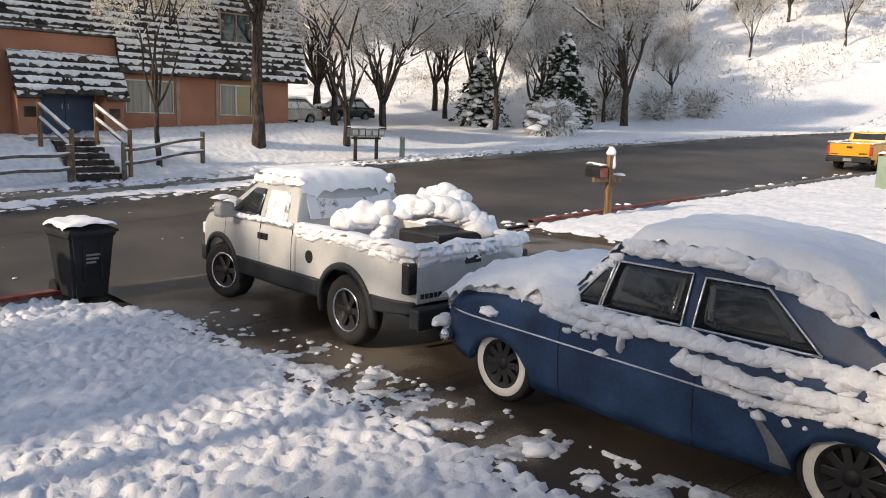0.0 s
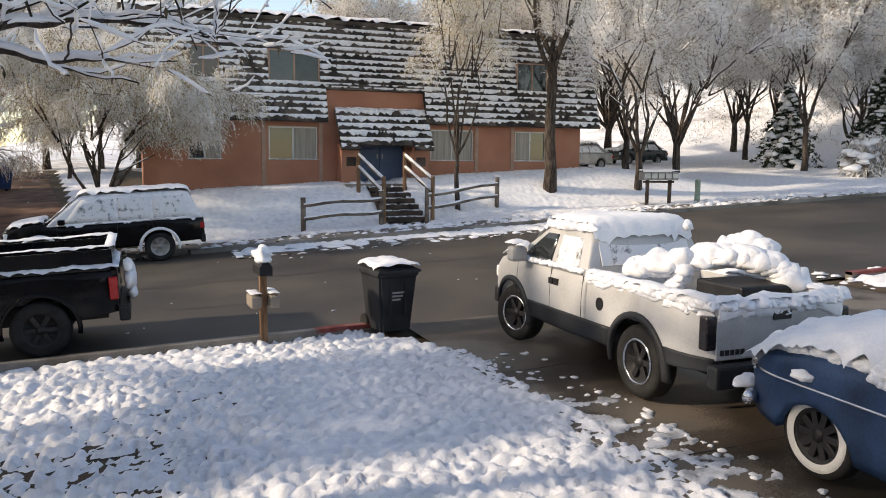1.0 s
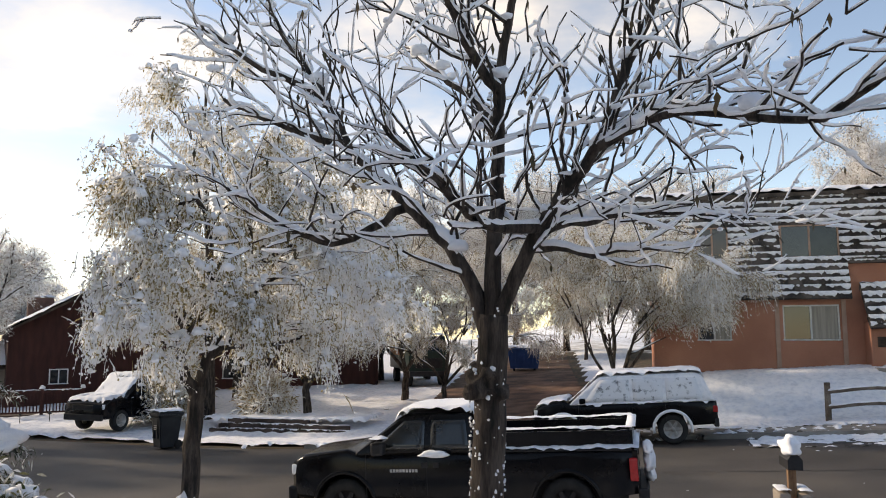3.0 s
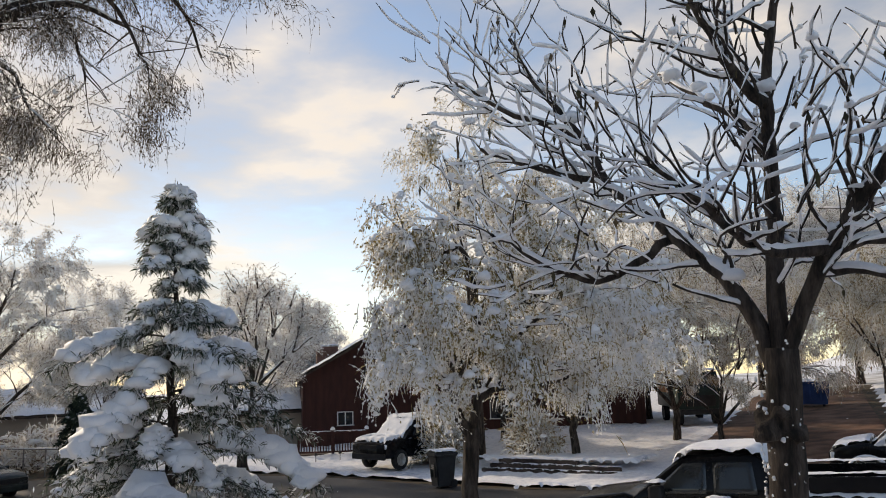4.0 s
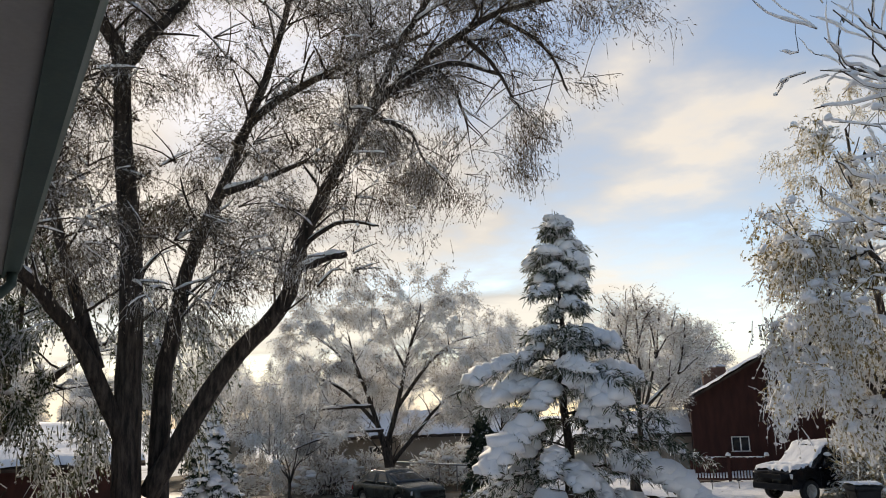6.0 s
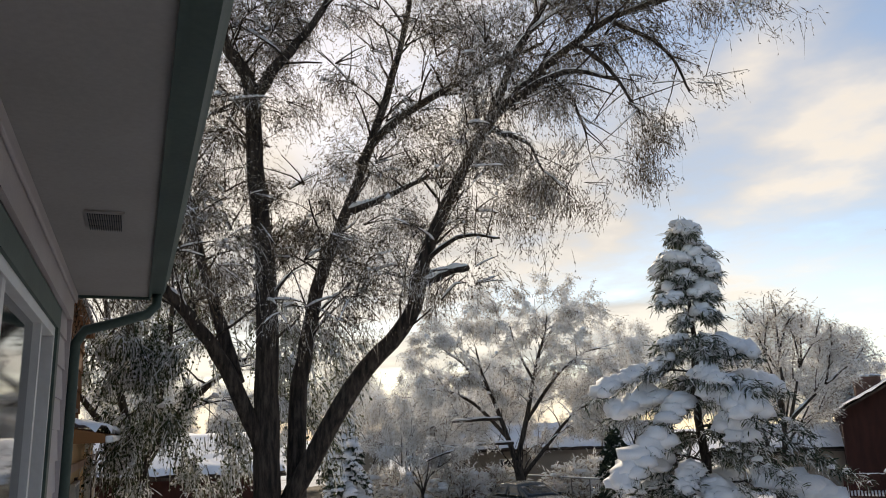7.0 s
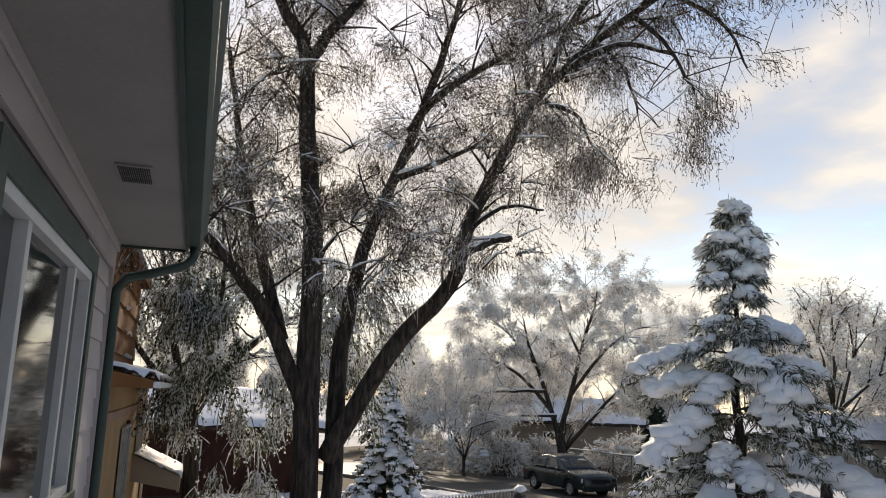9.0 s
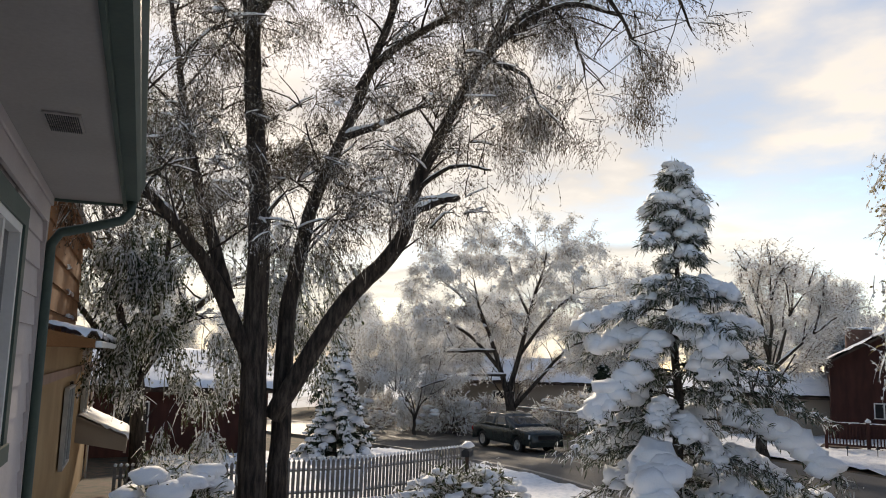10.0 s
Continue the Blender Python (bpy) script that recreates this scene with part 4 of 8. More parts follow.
cottage("house", pose(*low(-30.5, -1.6), -1.1, 0, 0, 88.5), 9, 7, 2.5, 1.2, MAROON, "dark brick house behind the picket fence", True, ((-0.9, 0.3, 0.9, 2.0),))
cottage("house", pose(*low(-57.5, 11.2), -1.5, 0, 0, 76.5), 4.4, 8, 3.4, 0.9, BEIGE_WALL, "pale two-storey house far down the street", False, ((-1.2, 0.2, 0.4, 1.4), (-1.2, 0.2, 2.3, 3.0)))
cottage("house", pose(*low(-46, 22), -1.1, 0, 0, 68.5), 14, 8, 2.5, 1.3, BEIGE_WALL, "long low beige house with a snowy roof", True, ((-4, -2.6, 0.9, 1.9), (2, 3.6, 0.9, 1.9)))

# ---- trees ----
def grow(rng, start, way, length, radius, depth, lines, tips, spread=0.7, droop=0.0, curl=0.25, split=(2, 3), shrink=0.68, up=0.15, seg=0.35, side=0.5):
    """A limb as a bent line with children; ends gather in tips."""
    p, d = Vector(start), Vector(way).normalized()
    n = max(3, int(length / seg))
    line = []
    for i in range(n + 1):
        k = i / n
        line.append((p.copy(), radius * (1 - 0.45 * k)))
        d = (d + Vector((rng.gauss(0, curl), rng.gauss(0, curl), rng.gauss(0, curl))) * 0.4 + Vector((0, 0, up - droop * (1 + k) * (0.4 if depth > 1 else 1)))
             * 0.25).normalized()
        p = p + d * (length / n)
        if depth > 0 and i > 1 and rng.random() < side and i < n:
            w = (d + Vector((rng.uniform(-1, 1), rng.uniform(-1, 1), rng.uniform(-0.5, 0.8))) * spread * 1.5).normalized()
            grow(rng, p, w, length * rng.uniform(0.4, 0.7), radius * (1 - 0.45 * k) * 0.5, depth - 1, lines, tips, spread, droop, curl, split, shrink, up, seg, side)
    lines.append((line, depth))
    if depth == 0:
        tips.append((line, d))
        return
    for _ in range(rng.randint(*split)):
        w = (d + Vector((rng.uniform(-1, 1), rng.uniform(-1, 1), rng.uniform(-0.6, 0.8))) * spread).normalized()
        grow(rng, p, w, length * shrink * rng.uniform(0.8, 1.2), radius * 0.6, depth - 1, lines, tips, spread, droop, curl, split, shrink, up, seg, side)


def snow_lines(rng, lines, keep=0.9, fat=1.25, least=0.012, most=0.07):
    """Snow that lies along the upper side of limbs in one lumpy ridge, thinner where they are steep."""
    out = []
    for line, depth in lines:
        if rng.random() > keep:
            continue
        run, swell = [], 1.0
        for i in range(len(line) - 1):
            (p, r), (q, s) = line[i], line[i + 1]
            d = q - p
            if d.length < 1e-5:
                continue
            steep = abs(d.normalized().z)
            if steep > 0.965:
                if len(run) > 2:
                    out.append(run)
                run = []
                continue
            for k in (0.0, 0.5):
                swell = clamp(swell + rng.gauss(0, 0.16), 0.7, 1.35)
                w = min(most, max(least, r * fat)) * (1.1 - 0.75 * steep ** 2) * swell
                run.append((p.lerp(q, k) + Vector((0, 0, (r * 0.5 + w * 0.45) * math.sqrt(1 - steep * steep * 0.8))), w))
        if len(run) > 2:
            run[0] = (run[0][0], run[0][1] * 0.55)
            run[-1] = (run[-1][0], run[-1][1] * 0.5)
            out.append(run)
    return out


def strands(rng, tips, per, length, droop, width, jitter=0.25):
    """Fine bowed twigs round the ends of the limbs, each set with small leaves and crusts of frost."""
    n = max(1, round(per * 0.42))
    total = len(tips) * n
    if not tips:
        return [], []
    r = np.random.default_rng(rng.randint(0, 10 ** 6))
    a = np.array([[tuple(t[0][0][0]), tuple(t[0][-1][0])] for t in tips])
    d = np.array([tuple(t[1]) for t in tips])
    idx = np.repeat(np.arange(len(tips)), n)
    k = r.random((total, 1)) * 1.05
    p = a[idx, 0] * (1 - k) + a[idx, 1] * k + r.normal(0, jitter * 0.6, (total, 3)) * np.array([1, 1, 0.8])
    w = d[idx] * 0.8 + r.normal(0, 0.55, (total, 3))
    w[:, 2] -= droop * 0.6
    w /= np.linalg.norm(w, axis=1, keepdims=True)
    ln = length * r.uniform(0.6, 1.7, (total, 1))
    bow = np.array([0, 0, -1.0]) * (0.25 + 0.6 * droop) * ln * r.uniform(0.4, 1.3, (total, 1))
    side = np.cross(w, r.normal(0, 1, (total, 3)))
    side /= np.linalg.norm(side, axis=1, keepdims=True) + 1e-9
    thin = side * width * 0.42
    pos = lambda q: p + w * ln * q + bow * q * q
    rows = [pos(0) - thin * 0.6, pos(0) + thin * 0.6, pos(0.5) + thin, pos(0.5) - thin, pos(1.0)]
    verts = [np.stack(rows, axis=1).reshape(-1, 3)]
    b = (np.arange(total) * 5)[:, None]
    quads, tris = [b + np.array([[0, 1, 2, 3]])], [b + np.array([[3, 2, 4]])]
    base = total * 5
    for j in range(3):
        q = r.uniform(0.1, 1.0, (total, 1))
        c = pos(q) + r.normal(0, width * 0.4, (total, 3))
        u = w * 0.9 + r.normal(0, 0.5, (total, 3))
        u[:, 2] -= 0.2 + droop * 0.6
        u /= np.linalg.norm(u, axis=1, keepdims=True)
        t = np.cross(u, r.normal(0, 1, (total, 3)))
        t /= np.linalg.norm(t, axis=1, keepdims=True) + 1e-9
        L, h = length * r.uniform(0.2, 0.4, (total, 1)), width * r.uniform(0.6, 1.3, (total, 1))
        verts.append(np.stack([c, c + u * L * 0.45 + t * h, c + u * L, c + u * L * 0.5 - t * h], axis=1).reshape(-1, 3))
        quads.append(base + (np.arange(total) * 4)[:, None] + np.array([[0, 1, 2, 3]]))
        base += total * 4
    return np.concatenate(verts).tolist(), np.concatenate(quads).tolist() + np.concatenate(tris).tolist()


def sprays(rng, tips, per, length, droop, width, jitter=0.25, along=True):
    """Many thin bent blades round the ends of the limbs: twigs and small leaves under frost."""
    total = len(tips) * per
    if not total:
        return [], []
    r = np.random.default_rng(rng.randint(0, 10 ** 6))
    a = np.array([[tuple(t[0][0][0]), tuple(t[0][-1][0])] for t in tips])
    d = np.array([tuple(t[1]) for t in tips])
    idx = np.repeat(np.arange(len(tips)), per)
    k = r.random((total, 1)) * 1.1
    p = a[idx, 0] * (1 - k) + a[idx, 1] * k + r.normal(0, jitter, (total, 3)) * np.array([1, 1, 0.8])
    w = d[idx] * 0.7 + r.normal(0, 0.6, (total, 3))
    w[:, 2] -= droop
    w /= np.linalg.norm(w, axis=1, keepdims=True)
    ln = length * r.uniform(0.5, 1.4, (total, 1))
    m = p + w * ln * 0.5
    w2 = w.copy()
    w2[:, 2] -= 0.6 * droop + 0.15
    w2 /= np.linalg.norm(w2, axis=1, keepdims=True)
    e = m + w2 * ln * 0.5
    s = np.cross(w, r.normal(0, 1, (total, 3)))
    s /= np.linalg.norm(s, axis=1, keepdims=True) + 1e-9
    s *= width * r.uniform(0.5, 1.5, (total, 1))
    v = np.stack([p - s * 0.4, p + s * 0.4, m + s, m - s, e], axis=1).reshape(-1, 3)
    b = np.arange(total) * 5
    faces = [f for i in b.tolist() for f in ((i, i + 1, i + 2, i + 3), (i + 3, i + 2, i + 4))]
    return v.tolist(), faces


def make_tree(name, m, label, seed, height, trunk_r, limbs=4, depth=3, spread=0.6, droop=0.0, per=60, twig=0.35, width=0.007, foliage=None,
              bark=None, stem=0.3, jitter=0.22, up=0.25, snow=0.8, lean=(0, 0), twig_droop=0.3, reach=0.34, side=0.45, category="tree", fat=1.25, shrink=0.68):
    rng = random.Random(seed)
    t = thing(name, m, label, category)
    lines, tips = [], []
    base = Vector((0, 0, -0.3))
    fork = Vector((lean[0], lean[1], height * stem))
    trunk = [(base.lerp(fork, k / 5) + Vector((0.05 * rng.uniform(-1, 1), 0.05 * rng.uniform(-1, 1), 0)) * (k > 0), trunk_r * (1.25 - 0.45 * k / 5 + (0.3 if k == 0 else 0))) for k in range(6)]
    lines.append((trunk, 9))
    fork = trunk[-1][0]
    for i in range(limbs):
        a = 2 * math.pi * (i + rng.uniform(-0.3, 0.3)) / limbs
        out = spread * rng.uniform(0.6, 1.3)
        w = Vector((math.cos(a) * out, math.sin(a) * out, 1.0))
        grow(rng, fork - Vector((0, 0, rng.uniform(0, height * stem * 0.25))), w, height * reach * rng.uniform(0.85, 1.15), trunk_r * 0.55, depth, lines, tips, 0.65, droop, 0.25, (2, 3), shrink, up, 0.4, side)
    tubes("trunk", [l for l, dp in lines if dp >= 2], bark or BARK, t, 8)
    tagged(tubes("branch_work", [l for l, dp in lines if dp < 2], bark or BARK, t, 4), "thin branches", kind="stuff")
    if snow:
        tagged(tubes("snow", snow_lines(rng, lines[1:], snow, fat), SNOW, t, 4), "snow lying along the limbs", kind="stuff")
    tips += [(l, (l[-1][0] - l[0][0]).normalized()) for l, dp in lines if dp == 1]
    v, f = strands(rng, tips, per, twig * 0.8, twig_droop, width, jitter)
    c = put("crown", mesh_from("crown", v, f, foliage or TWIG), t)
    return t

# frosted trees around the flats and up the street
def at_ground(x, y, turn=0.0, scale=1.0):
    return Matrix.Translation((x, y, land(x, y) + hill(x, y))) @ Matrix.Rotation(turn, 4, "Z") @ Matrix.Scale(scale, 4)


make_tree("tree", at_ground(10.6, 25.6), "slim frosted tree on the bank before the flats", 11, 7.6, 0.085, 6, 3, 0.3, 0.15, 80, 0.36, 0.018, TWIG_GOLD, stem=0.3, twig_droop=0.6, reach=0.3, up=0.45)
make_tree("tree", at_ground(14.7, 26.4), "tall pale-barked tree with frosted crown before the flats", 12, 12, 0.2, 5, 3, 0.55, 0.0, 75, 0.5, 0.021, TWIG_GOLD, bark=BARK, stem=0.42, reach=0.26)
make_tree("tree", at_ground(-0.8, 26.6, 0, 0.84), "frosted weeping tree with golden leaves beside the flats", 13, 7.8, 0.14, 8, 3, 0.5, 0.5, 120, 0.4, 0.021, TWIG_GOLD, stem=0.14, twig_droop=0.9, reach=0.28, up=0.4)
t_a = make_tree("tree", at_ground(18.4, 26.0), "frosted bare tree with crossed trunks beyond the flats", 14, 7.5, 0.14, 5, 3, 0.65, 0.1, 80, 0.45, 0.021, TWIG, stem=0.22)
t_b = make_tree("tree", at_ground(34.0, 33.0), "frosted bare tree beside the street", 15, 11, 0.15, 5, 3, 0.5, 0.05, 85, 0.6, 0.029, TWIG, stem=0.25)
t_c = make_tree("tree", at_ground(47.0, 33.0), "broad brown-grey frosted tree beside the street", 16, 12, 0.24, 6, 3, 0.7, 0.05, 95, 0.7, 0.031, TWIG, stem=0.22)
for x, y, turn, s, src in ((24, 31, 1.0, 1.1, t_a), (28, 36, 2.0, 0.95, t_b), (22, 38, 3.0, 1.0, t_b), (40, 44, 4.0, 1.1, t_b), (19.5, 44, 0.5, 0.85, t_c), (30, 46, 0.9, 1.0, t_c),
                           (52, 45, 5.0, 0.9, t_c), (60, 52, 1.5, 0.9, t_b), (70, 46, 2.5, 0.8, t_b), (78, 40, 3.5, 0.75, t_b), (86, 34, 0.2, 0.8, t_b), (64, 40, 1.1, 0.5, t_c), (95, 48, 0.7, 1.0, t_b), (66, 62, 4.4, 0.9, t_c),
                           (37, 38, 2.9, 1.0, t_b), (44, 39, 0.4, 0.95, t_a), (20.5, 30, 4.0, 1.05, t_a), (31, 40, 5.0, 1.2, t_a), (50, 37, 2.0, 0.8, t_b), (14, 48, 5.2, 0.9, t_b),
                           (56, 40, 0.6, 0.75, t_c), (62, 46, 3.1, 0.8, t_c), (72, 52, 1.9, 0.8, t_c), (82, 50, 4.9, 0.8, t_c), (90, 42, 2.2, 0.7, t_c), (76, 60, 0.8, 0.9, t_c), (46, 52, 3.7, 1.0, t_c), (34, 52, 5.5, 1.0, t_c), (24, 50, 1.4, 1.0, t_c), (56, 58, 2.8, 1.0, t_c)):
    copy_thing(src, at_ground(x, y, turn, s))
# across the street, below the lane
t_d = make_tree("tree", at_ground(-12.2, 28.0), "spreading tree with snow-laden golden leaves behind the timber edging", 17, 7.4, 0.16, 6, 3, 0.8, 0.4, 90, 0.3, 0.023, TWIG_GOLD, stem=0.2, twig_droop=0.7)
copy_thing(t_d, at_ground(-15.5, 31.5, 2.0, 1.0))
copy_thing(t_d, at_ground(-10.0, 33.5, 4.0, 0.95))
copy_thing(t_d, at_ground(-7.4, 30.0, 1.0, 0.7))
copy_thing(t_d, at_ground(-17.8, 32.8, 5.0, 0.85))
for x, y, turn, s, src in ((-14, 42, 1.0, 0.62, t_c), (-20, 46, 2.0, 0.6, t_c), (-6, 66, 0.3, 1.0, t_c), (-12.5, 64, 1.3, 0.9, t_c), (0.5, 68, 2.3, 1.0, t_c), (-17, 57, 3.3, 0.9, t_c), (5, 62, 4.3, 0.9, t_c), (-3.5, 52, 0.3, 0.7, t_b), (-9, 58, 3.0, 0.9, t_c), (-2, 60, 1.2, 0.9, t_b), (-31, 34, 1.0, 0.55, t_c), (-27, 40, 3.0, 0.55, t_b), (-38, 33, 5.0, 0.55, t_c)):
    copy_thing(src, at_ground(x, y, turn, s))
make_tree("tree", at_ground(*low(-23.2, 19.2)), "frosted juniper-like tree with brown twigs", 19, 6.5, 0.2, 6, 3, 0.6, 0.2, 80, 0.35, 0.021, TWIG, stem=0.15)
for x, y, turn, s, src in ((-37.5, 10.5, 0.5, 0.55, t_a), (-44, 14.5, 5.5, 0.65, t_a), (-36, 20.5, 2.5, 0.7, t_a), (-33, 22, 3.5, 0.8, t_a), (-41, 17, 1.0, 0.7, t_a), (-39, 21.5, 2.0, 0.8, t_a), (-44, 9, 3.0, 0.75, t_a), (-47, 12.5, 4.1, 0.8, t_a), (-51, 15.5, 1.0, 0.55, t_c), (-55, 22, 2.0, 0.6, t_b), (-60, 3, 0.3, 0.55, t_c), (-66, 12, 3.0, 0.65, t_c), (-52, 30, 1.2, 0.75, t_b), (-48, -2, 1.0, 0.6, t_c), (-70, -6, 3.0, 0.8, t_b), (-64, 24, 5.0, 0.65, t_c)):
    copy_thing(src, at_ground(*low(x, y), turn, s))


def hill_brush():
    """Frosted scrub all over the hillside and behind the trees."""
    rng = random.Random(90)
    tips = []
    while len(tips) < 1900:
        x, y = rng.uniform(45, 150), rng.uniform(30, 120)
        if hill(x, y) < 0.3 or (y < 48 and x < 60):
            continue
        z = land(x, y) + hill(x, y)
        h = rng.uniform(0.6, 2.4)
        p = Vector((x, y, z))
        tips.append(([(p, 0.02), (p + Vector((rng.gauss(0, 0.4), rng.gauss(0, 0.4), h)), 0.01)], Vector((0, 0, 1))))
    v, f = strands(rng, tips, 30, 0.75, -0.1, 0.06, 0.7)
    o = put("hillside_brush", mesh_from("hillside_brush", v, f, TWIG))
    tagged(o, "frosted scrub covering the hillside", "brush", kind="stuff")


hill_brush()

# ---- the nearer trees, with their main limbs as they stand ----
def bent(knots, r0, r1, rng, steps=5, wob=0.03):
    """A smooth limb through a few knots."""
    P = [Vector(k) for k in knots]
    out = []
    n = len(P)
    for i in range(n - 1):
        a, b, c, d = P[max(0, i - 1)], P[i], P[i + 1], P[min(n - 1, i + 2)]
        for s in range(steps):
            t = s / steps
            q = 0.5 * ((2 * b) + (c - a) * t + (2 * a - 5 * b + 4 * c - d) * t * t + (3 * b - a - 3 * c + d) * t ** 3)
            k = (i + t) / (n - 1)
            out.append((q + Vector((rng.gauss(0, wob), rng.gauss(0, wob), rng.gauss(0, wob))) * 0.5, mix(r0, r1, k)))
    out.append((P[-1], r1))
    return out


def lumps_on(rng, lines, every, size, reach=0.5):
    items = []
    for line, _ in lines:
        for (p, r) in line[1:]:
            if rng.random() < every:
                k = rng.uniform(0.5, 1.3) * size
                items.append((p + Vector((rng.uniform(-reach, reach) * size, rng.uniform(-reach, reach) * size, r + k * 0.35)), (k * rng.uniform(0.8, 1.2), k * rng.uniform(0.8, 1.2), k * rng.uniform(0.75, 1.1)), rng.random() * 100))
    return items


def snowy_tree():
    """The tree on our lawn: dark forked trunk, wide limbs, every twig carrying a thick ridge of snow."""
    rng = random.Random(5)
    t = thing("tree", Matrix.Identity(4), "bare forked lawn tree with thick snow along every branch", "tree")
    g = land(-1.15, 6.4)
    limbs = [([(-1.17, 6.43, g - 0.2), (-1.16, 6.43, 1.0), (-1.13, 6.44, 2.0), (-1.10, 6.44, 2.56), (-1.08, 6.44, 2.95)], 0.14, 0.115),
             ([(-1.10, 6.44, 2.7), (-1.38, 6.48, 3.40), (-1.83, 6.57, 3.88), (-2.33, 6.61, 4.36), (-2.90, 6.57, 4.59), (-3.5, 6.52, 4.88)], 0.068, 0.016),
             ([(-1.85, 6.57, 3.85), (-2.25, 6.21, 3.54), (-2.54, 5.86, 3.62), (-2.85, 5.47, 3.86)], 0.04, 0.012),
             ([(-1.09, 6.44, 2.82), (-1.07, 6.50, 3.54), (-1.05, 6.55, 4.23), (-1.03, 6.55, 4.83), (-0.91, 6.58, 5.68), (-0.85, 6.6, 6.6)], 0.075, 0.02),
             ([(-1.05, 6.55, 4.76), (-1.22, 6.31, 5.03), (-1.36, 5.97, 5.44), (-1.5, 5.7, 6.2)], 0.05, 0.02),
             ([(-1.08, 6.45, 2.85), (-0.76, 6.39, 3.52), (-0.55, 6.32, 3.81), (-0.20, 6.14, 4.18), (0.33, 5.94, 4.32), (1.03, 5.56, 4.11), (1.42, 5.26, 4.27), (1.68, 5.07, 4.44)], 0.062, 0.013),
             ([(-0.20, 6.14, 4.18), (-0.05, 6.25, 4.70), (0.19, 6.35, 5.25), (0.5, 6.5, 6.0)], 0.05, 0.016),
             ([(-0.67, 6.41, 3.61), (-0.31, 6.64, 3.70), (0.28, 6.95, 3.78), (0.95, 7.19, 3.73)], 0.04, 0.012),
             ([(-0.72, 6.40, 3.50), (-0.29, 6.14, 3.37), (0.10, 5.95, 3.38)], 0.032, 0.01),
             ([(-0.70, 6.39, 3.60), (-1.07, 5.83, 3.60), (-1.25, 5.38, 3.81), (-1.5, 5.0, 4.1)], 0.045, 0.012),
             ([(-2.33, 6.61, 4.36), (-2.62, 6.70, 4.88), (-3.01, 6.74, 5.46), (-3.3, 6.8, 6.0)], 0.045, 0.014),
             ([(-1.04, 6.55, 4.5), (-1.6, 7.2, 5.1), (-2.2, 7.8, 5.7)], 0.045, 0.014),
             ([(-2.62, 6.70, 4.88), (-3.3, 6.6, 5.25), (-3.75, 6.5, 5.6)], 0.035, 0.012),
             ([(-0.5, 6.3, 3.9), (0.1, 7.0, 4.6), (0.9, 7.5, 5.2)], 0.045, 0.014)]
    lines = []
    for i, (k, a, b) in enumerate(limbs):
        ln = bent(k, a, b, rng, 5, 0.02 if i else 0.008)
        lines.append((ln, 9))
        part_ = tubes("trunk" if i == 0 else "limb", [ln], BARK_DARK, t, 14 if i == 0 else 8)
    knot = clump("trunk_knot", (-1.13, 6.42, 2.42), (0.165, 0.155, 0.15), 4.0, t, BARK_DARK, 3, 0.75, 1.0)
    small, tips = [], []
    for ln, _ in lines[1:]:
        n = len(ln)
        for i in range(4, n):
            p, r = ln[i]
            d = (ln[min(i + 1, n - 1)][0] - ln[i - 1][0]).normalized()
            for _ in range(2 if rng.random() < 0.6 else 1):
                w = (d * 0.8 + Vector((rng.uniform(-1, 1), rng.uniform(-1, 1), rng.uniform(-0.45, 0.75))) * 0.85).normalized()
                grow(rng, p, w, rng.uniform(0.5, 0.95) * (0.55 if i > n - 3 else 1), max(0.007, min(0.016, r * 0.45)), 1, small, tips, 0.75, 0.08, 0.5, (1, 2), 0.75, 0.22, 0.1, 0.35)
    small = [b for b in small if min(p.z for p, _ in b[0]) > 3.2]
    tips = [b for b in tips if min(p.z for p, _ in b[0]) > 3.2]
    tubes("branch_work", [l for l, _ in small], BARK_DARK, t, 5)
    tagged(t.children[-1], "many thin dark branches", kind="stuff")
    sn = snow_lines(rng, lines[1:], 1.0, 0.95, 0.024, 0.055) + snow_lines(rng, small, 0.97, 1.5, 0.012, 0.024)
    tubes("snow", sn, SNOW, t, 6)
    tagged(t.children[-1], "thick ridges of snow on the branches", kind="stuff")
    items = lumps_on(rng, small, 0.03, 0.032) + lumps_on(rng, lines[1:], 0.14, 0.07)
    # snow blown against the trunk
    for i in range(330):
        z = rng.uniform(0.4, 3.0)
        a = rng.gauss(0.15, 0.5) if rng.random() < 0.5 else rng.gauss(2.7, 0.7)
        k = rng.uniform(0.004, 0.013) * (1.6 if 2.3 < z < 2.6 else 1)
        items.append((Vector((-1.14 + 0.132 * math.cos(a), 6.435 - 0.132 * math.sin(a), z)), (k, k, k * rng.uniform(1, 2.2)), i))
    v, f = clumps_data(items)
    o = put("snow_load", mesh_from("snow_load", v, f, SNOW), t)
    tagged(o, "small lumps of snow", kind="stuff")
    # dry leaves that still hang
    lv, lf = [], []
    for l, d in tips:
        if rng.random() < 0.22:
            p = l[-1][0]
            h, w, a = rng.uniform(0.07, 0.13), rng.uniform(0.012, 0.022), rng.uniform(0, 6.3)
            q = Vector((math.cos(a), math.sin(a), 0)) * w
            b = len(lv)
            lv += [p, p + q + Vector((0, 0, -h * 0.4)), p + Vector((0, 0, -h)), p - q + Vector((0, 0, -h * 0.4))]
            lf.append((b, b + 1, b + 2, b + 3))
    o = put("leaves", mesh_from("leaves", lv, lf, LEAF_BROWN), t)
    tagged(o, "dry leaves hanging from the twigs", kind="stuff")


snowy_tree()


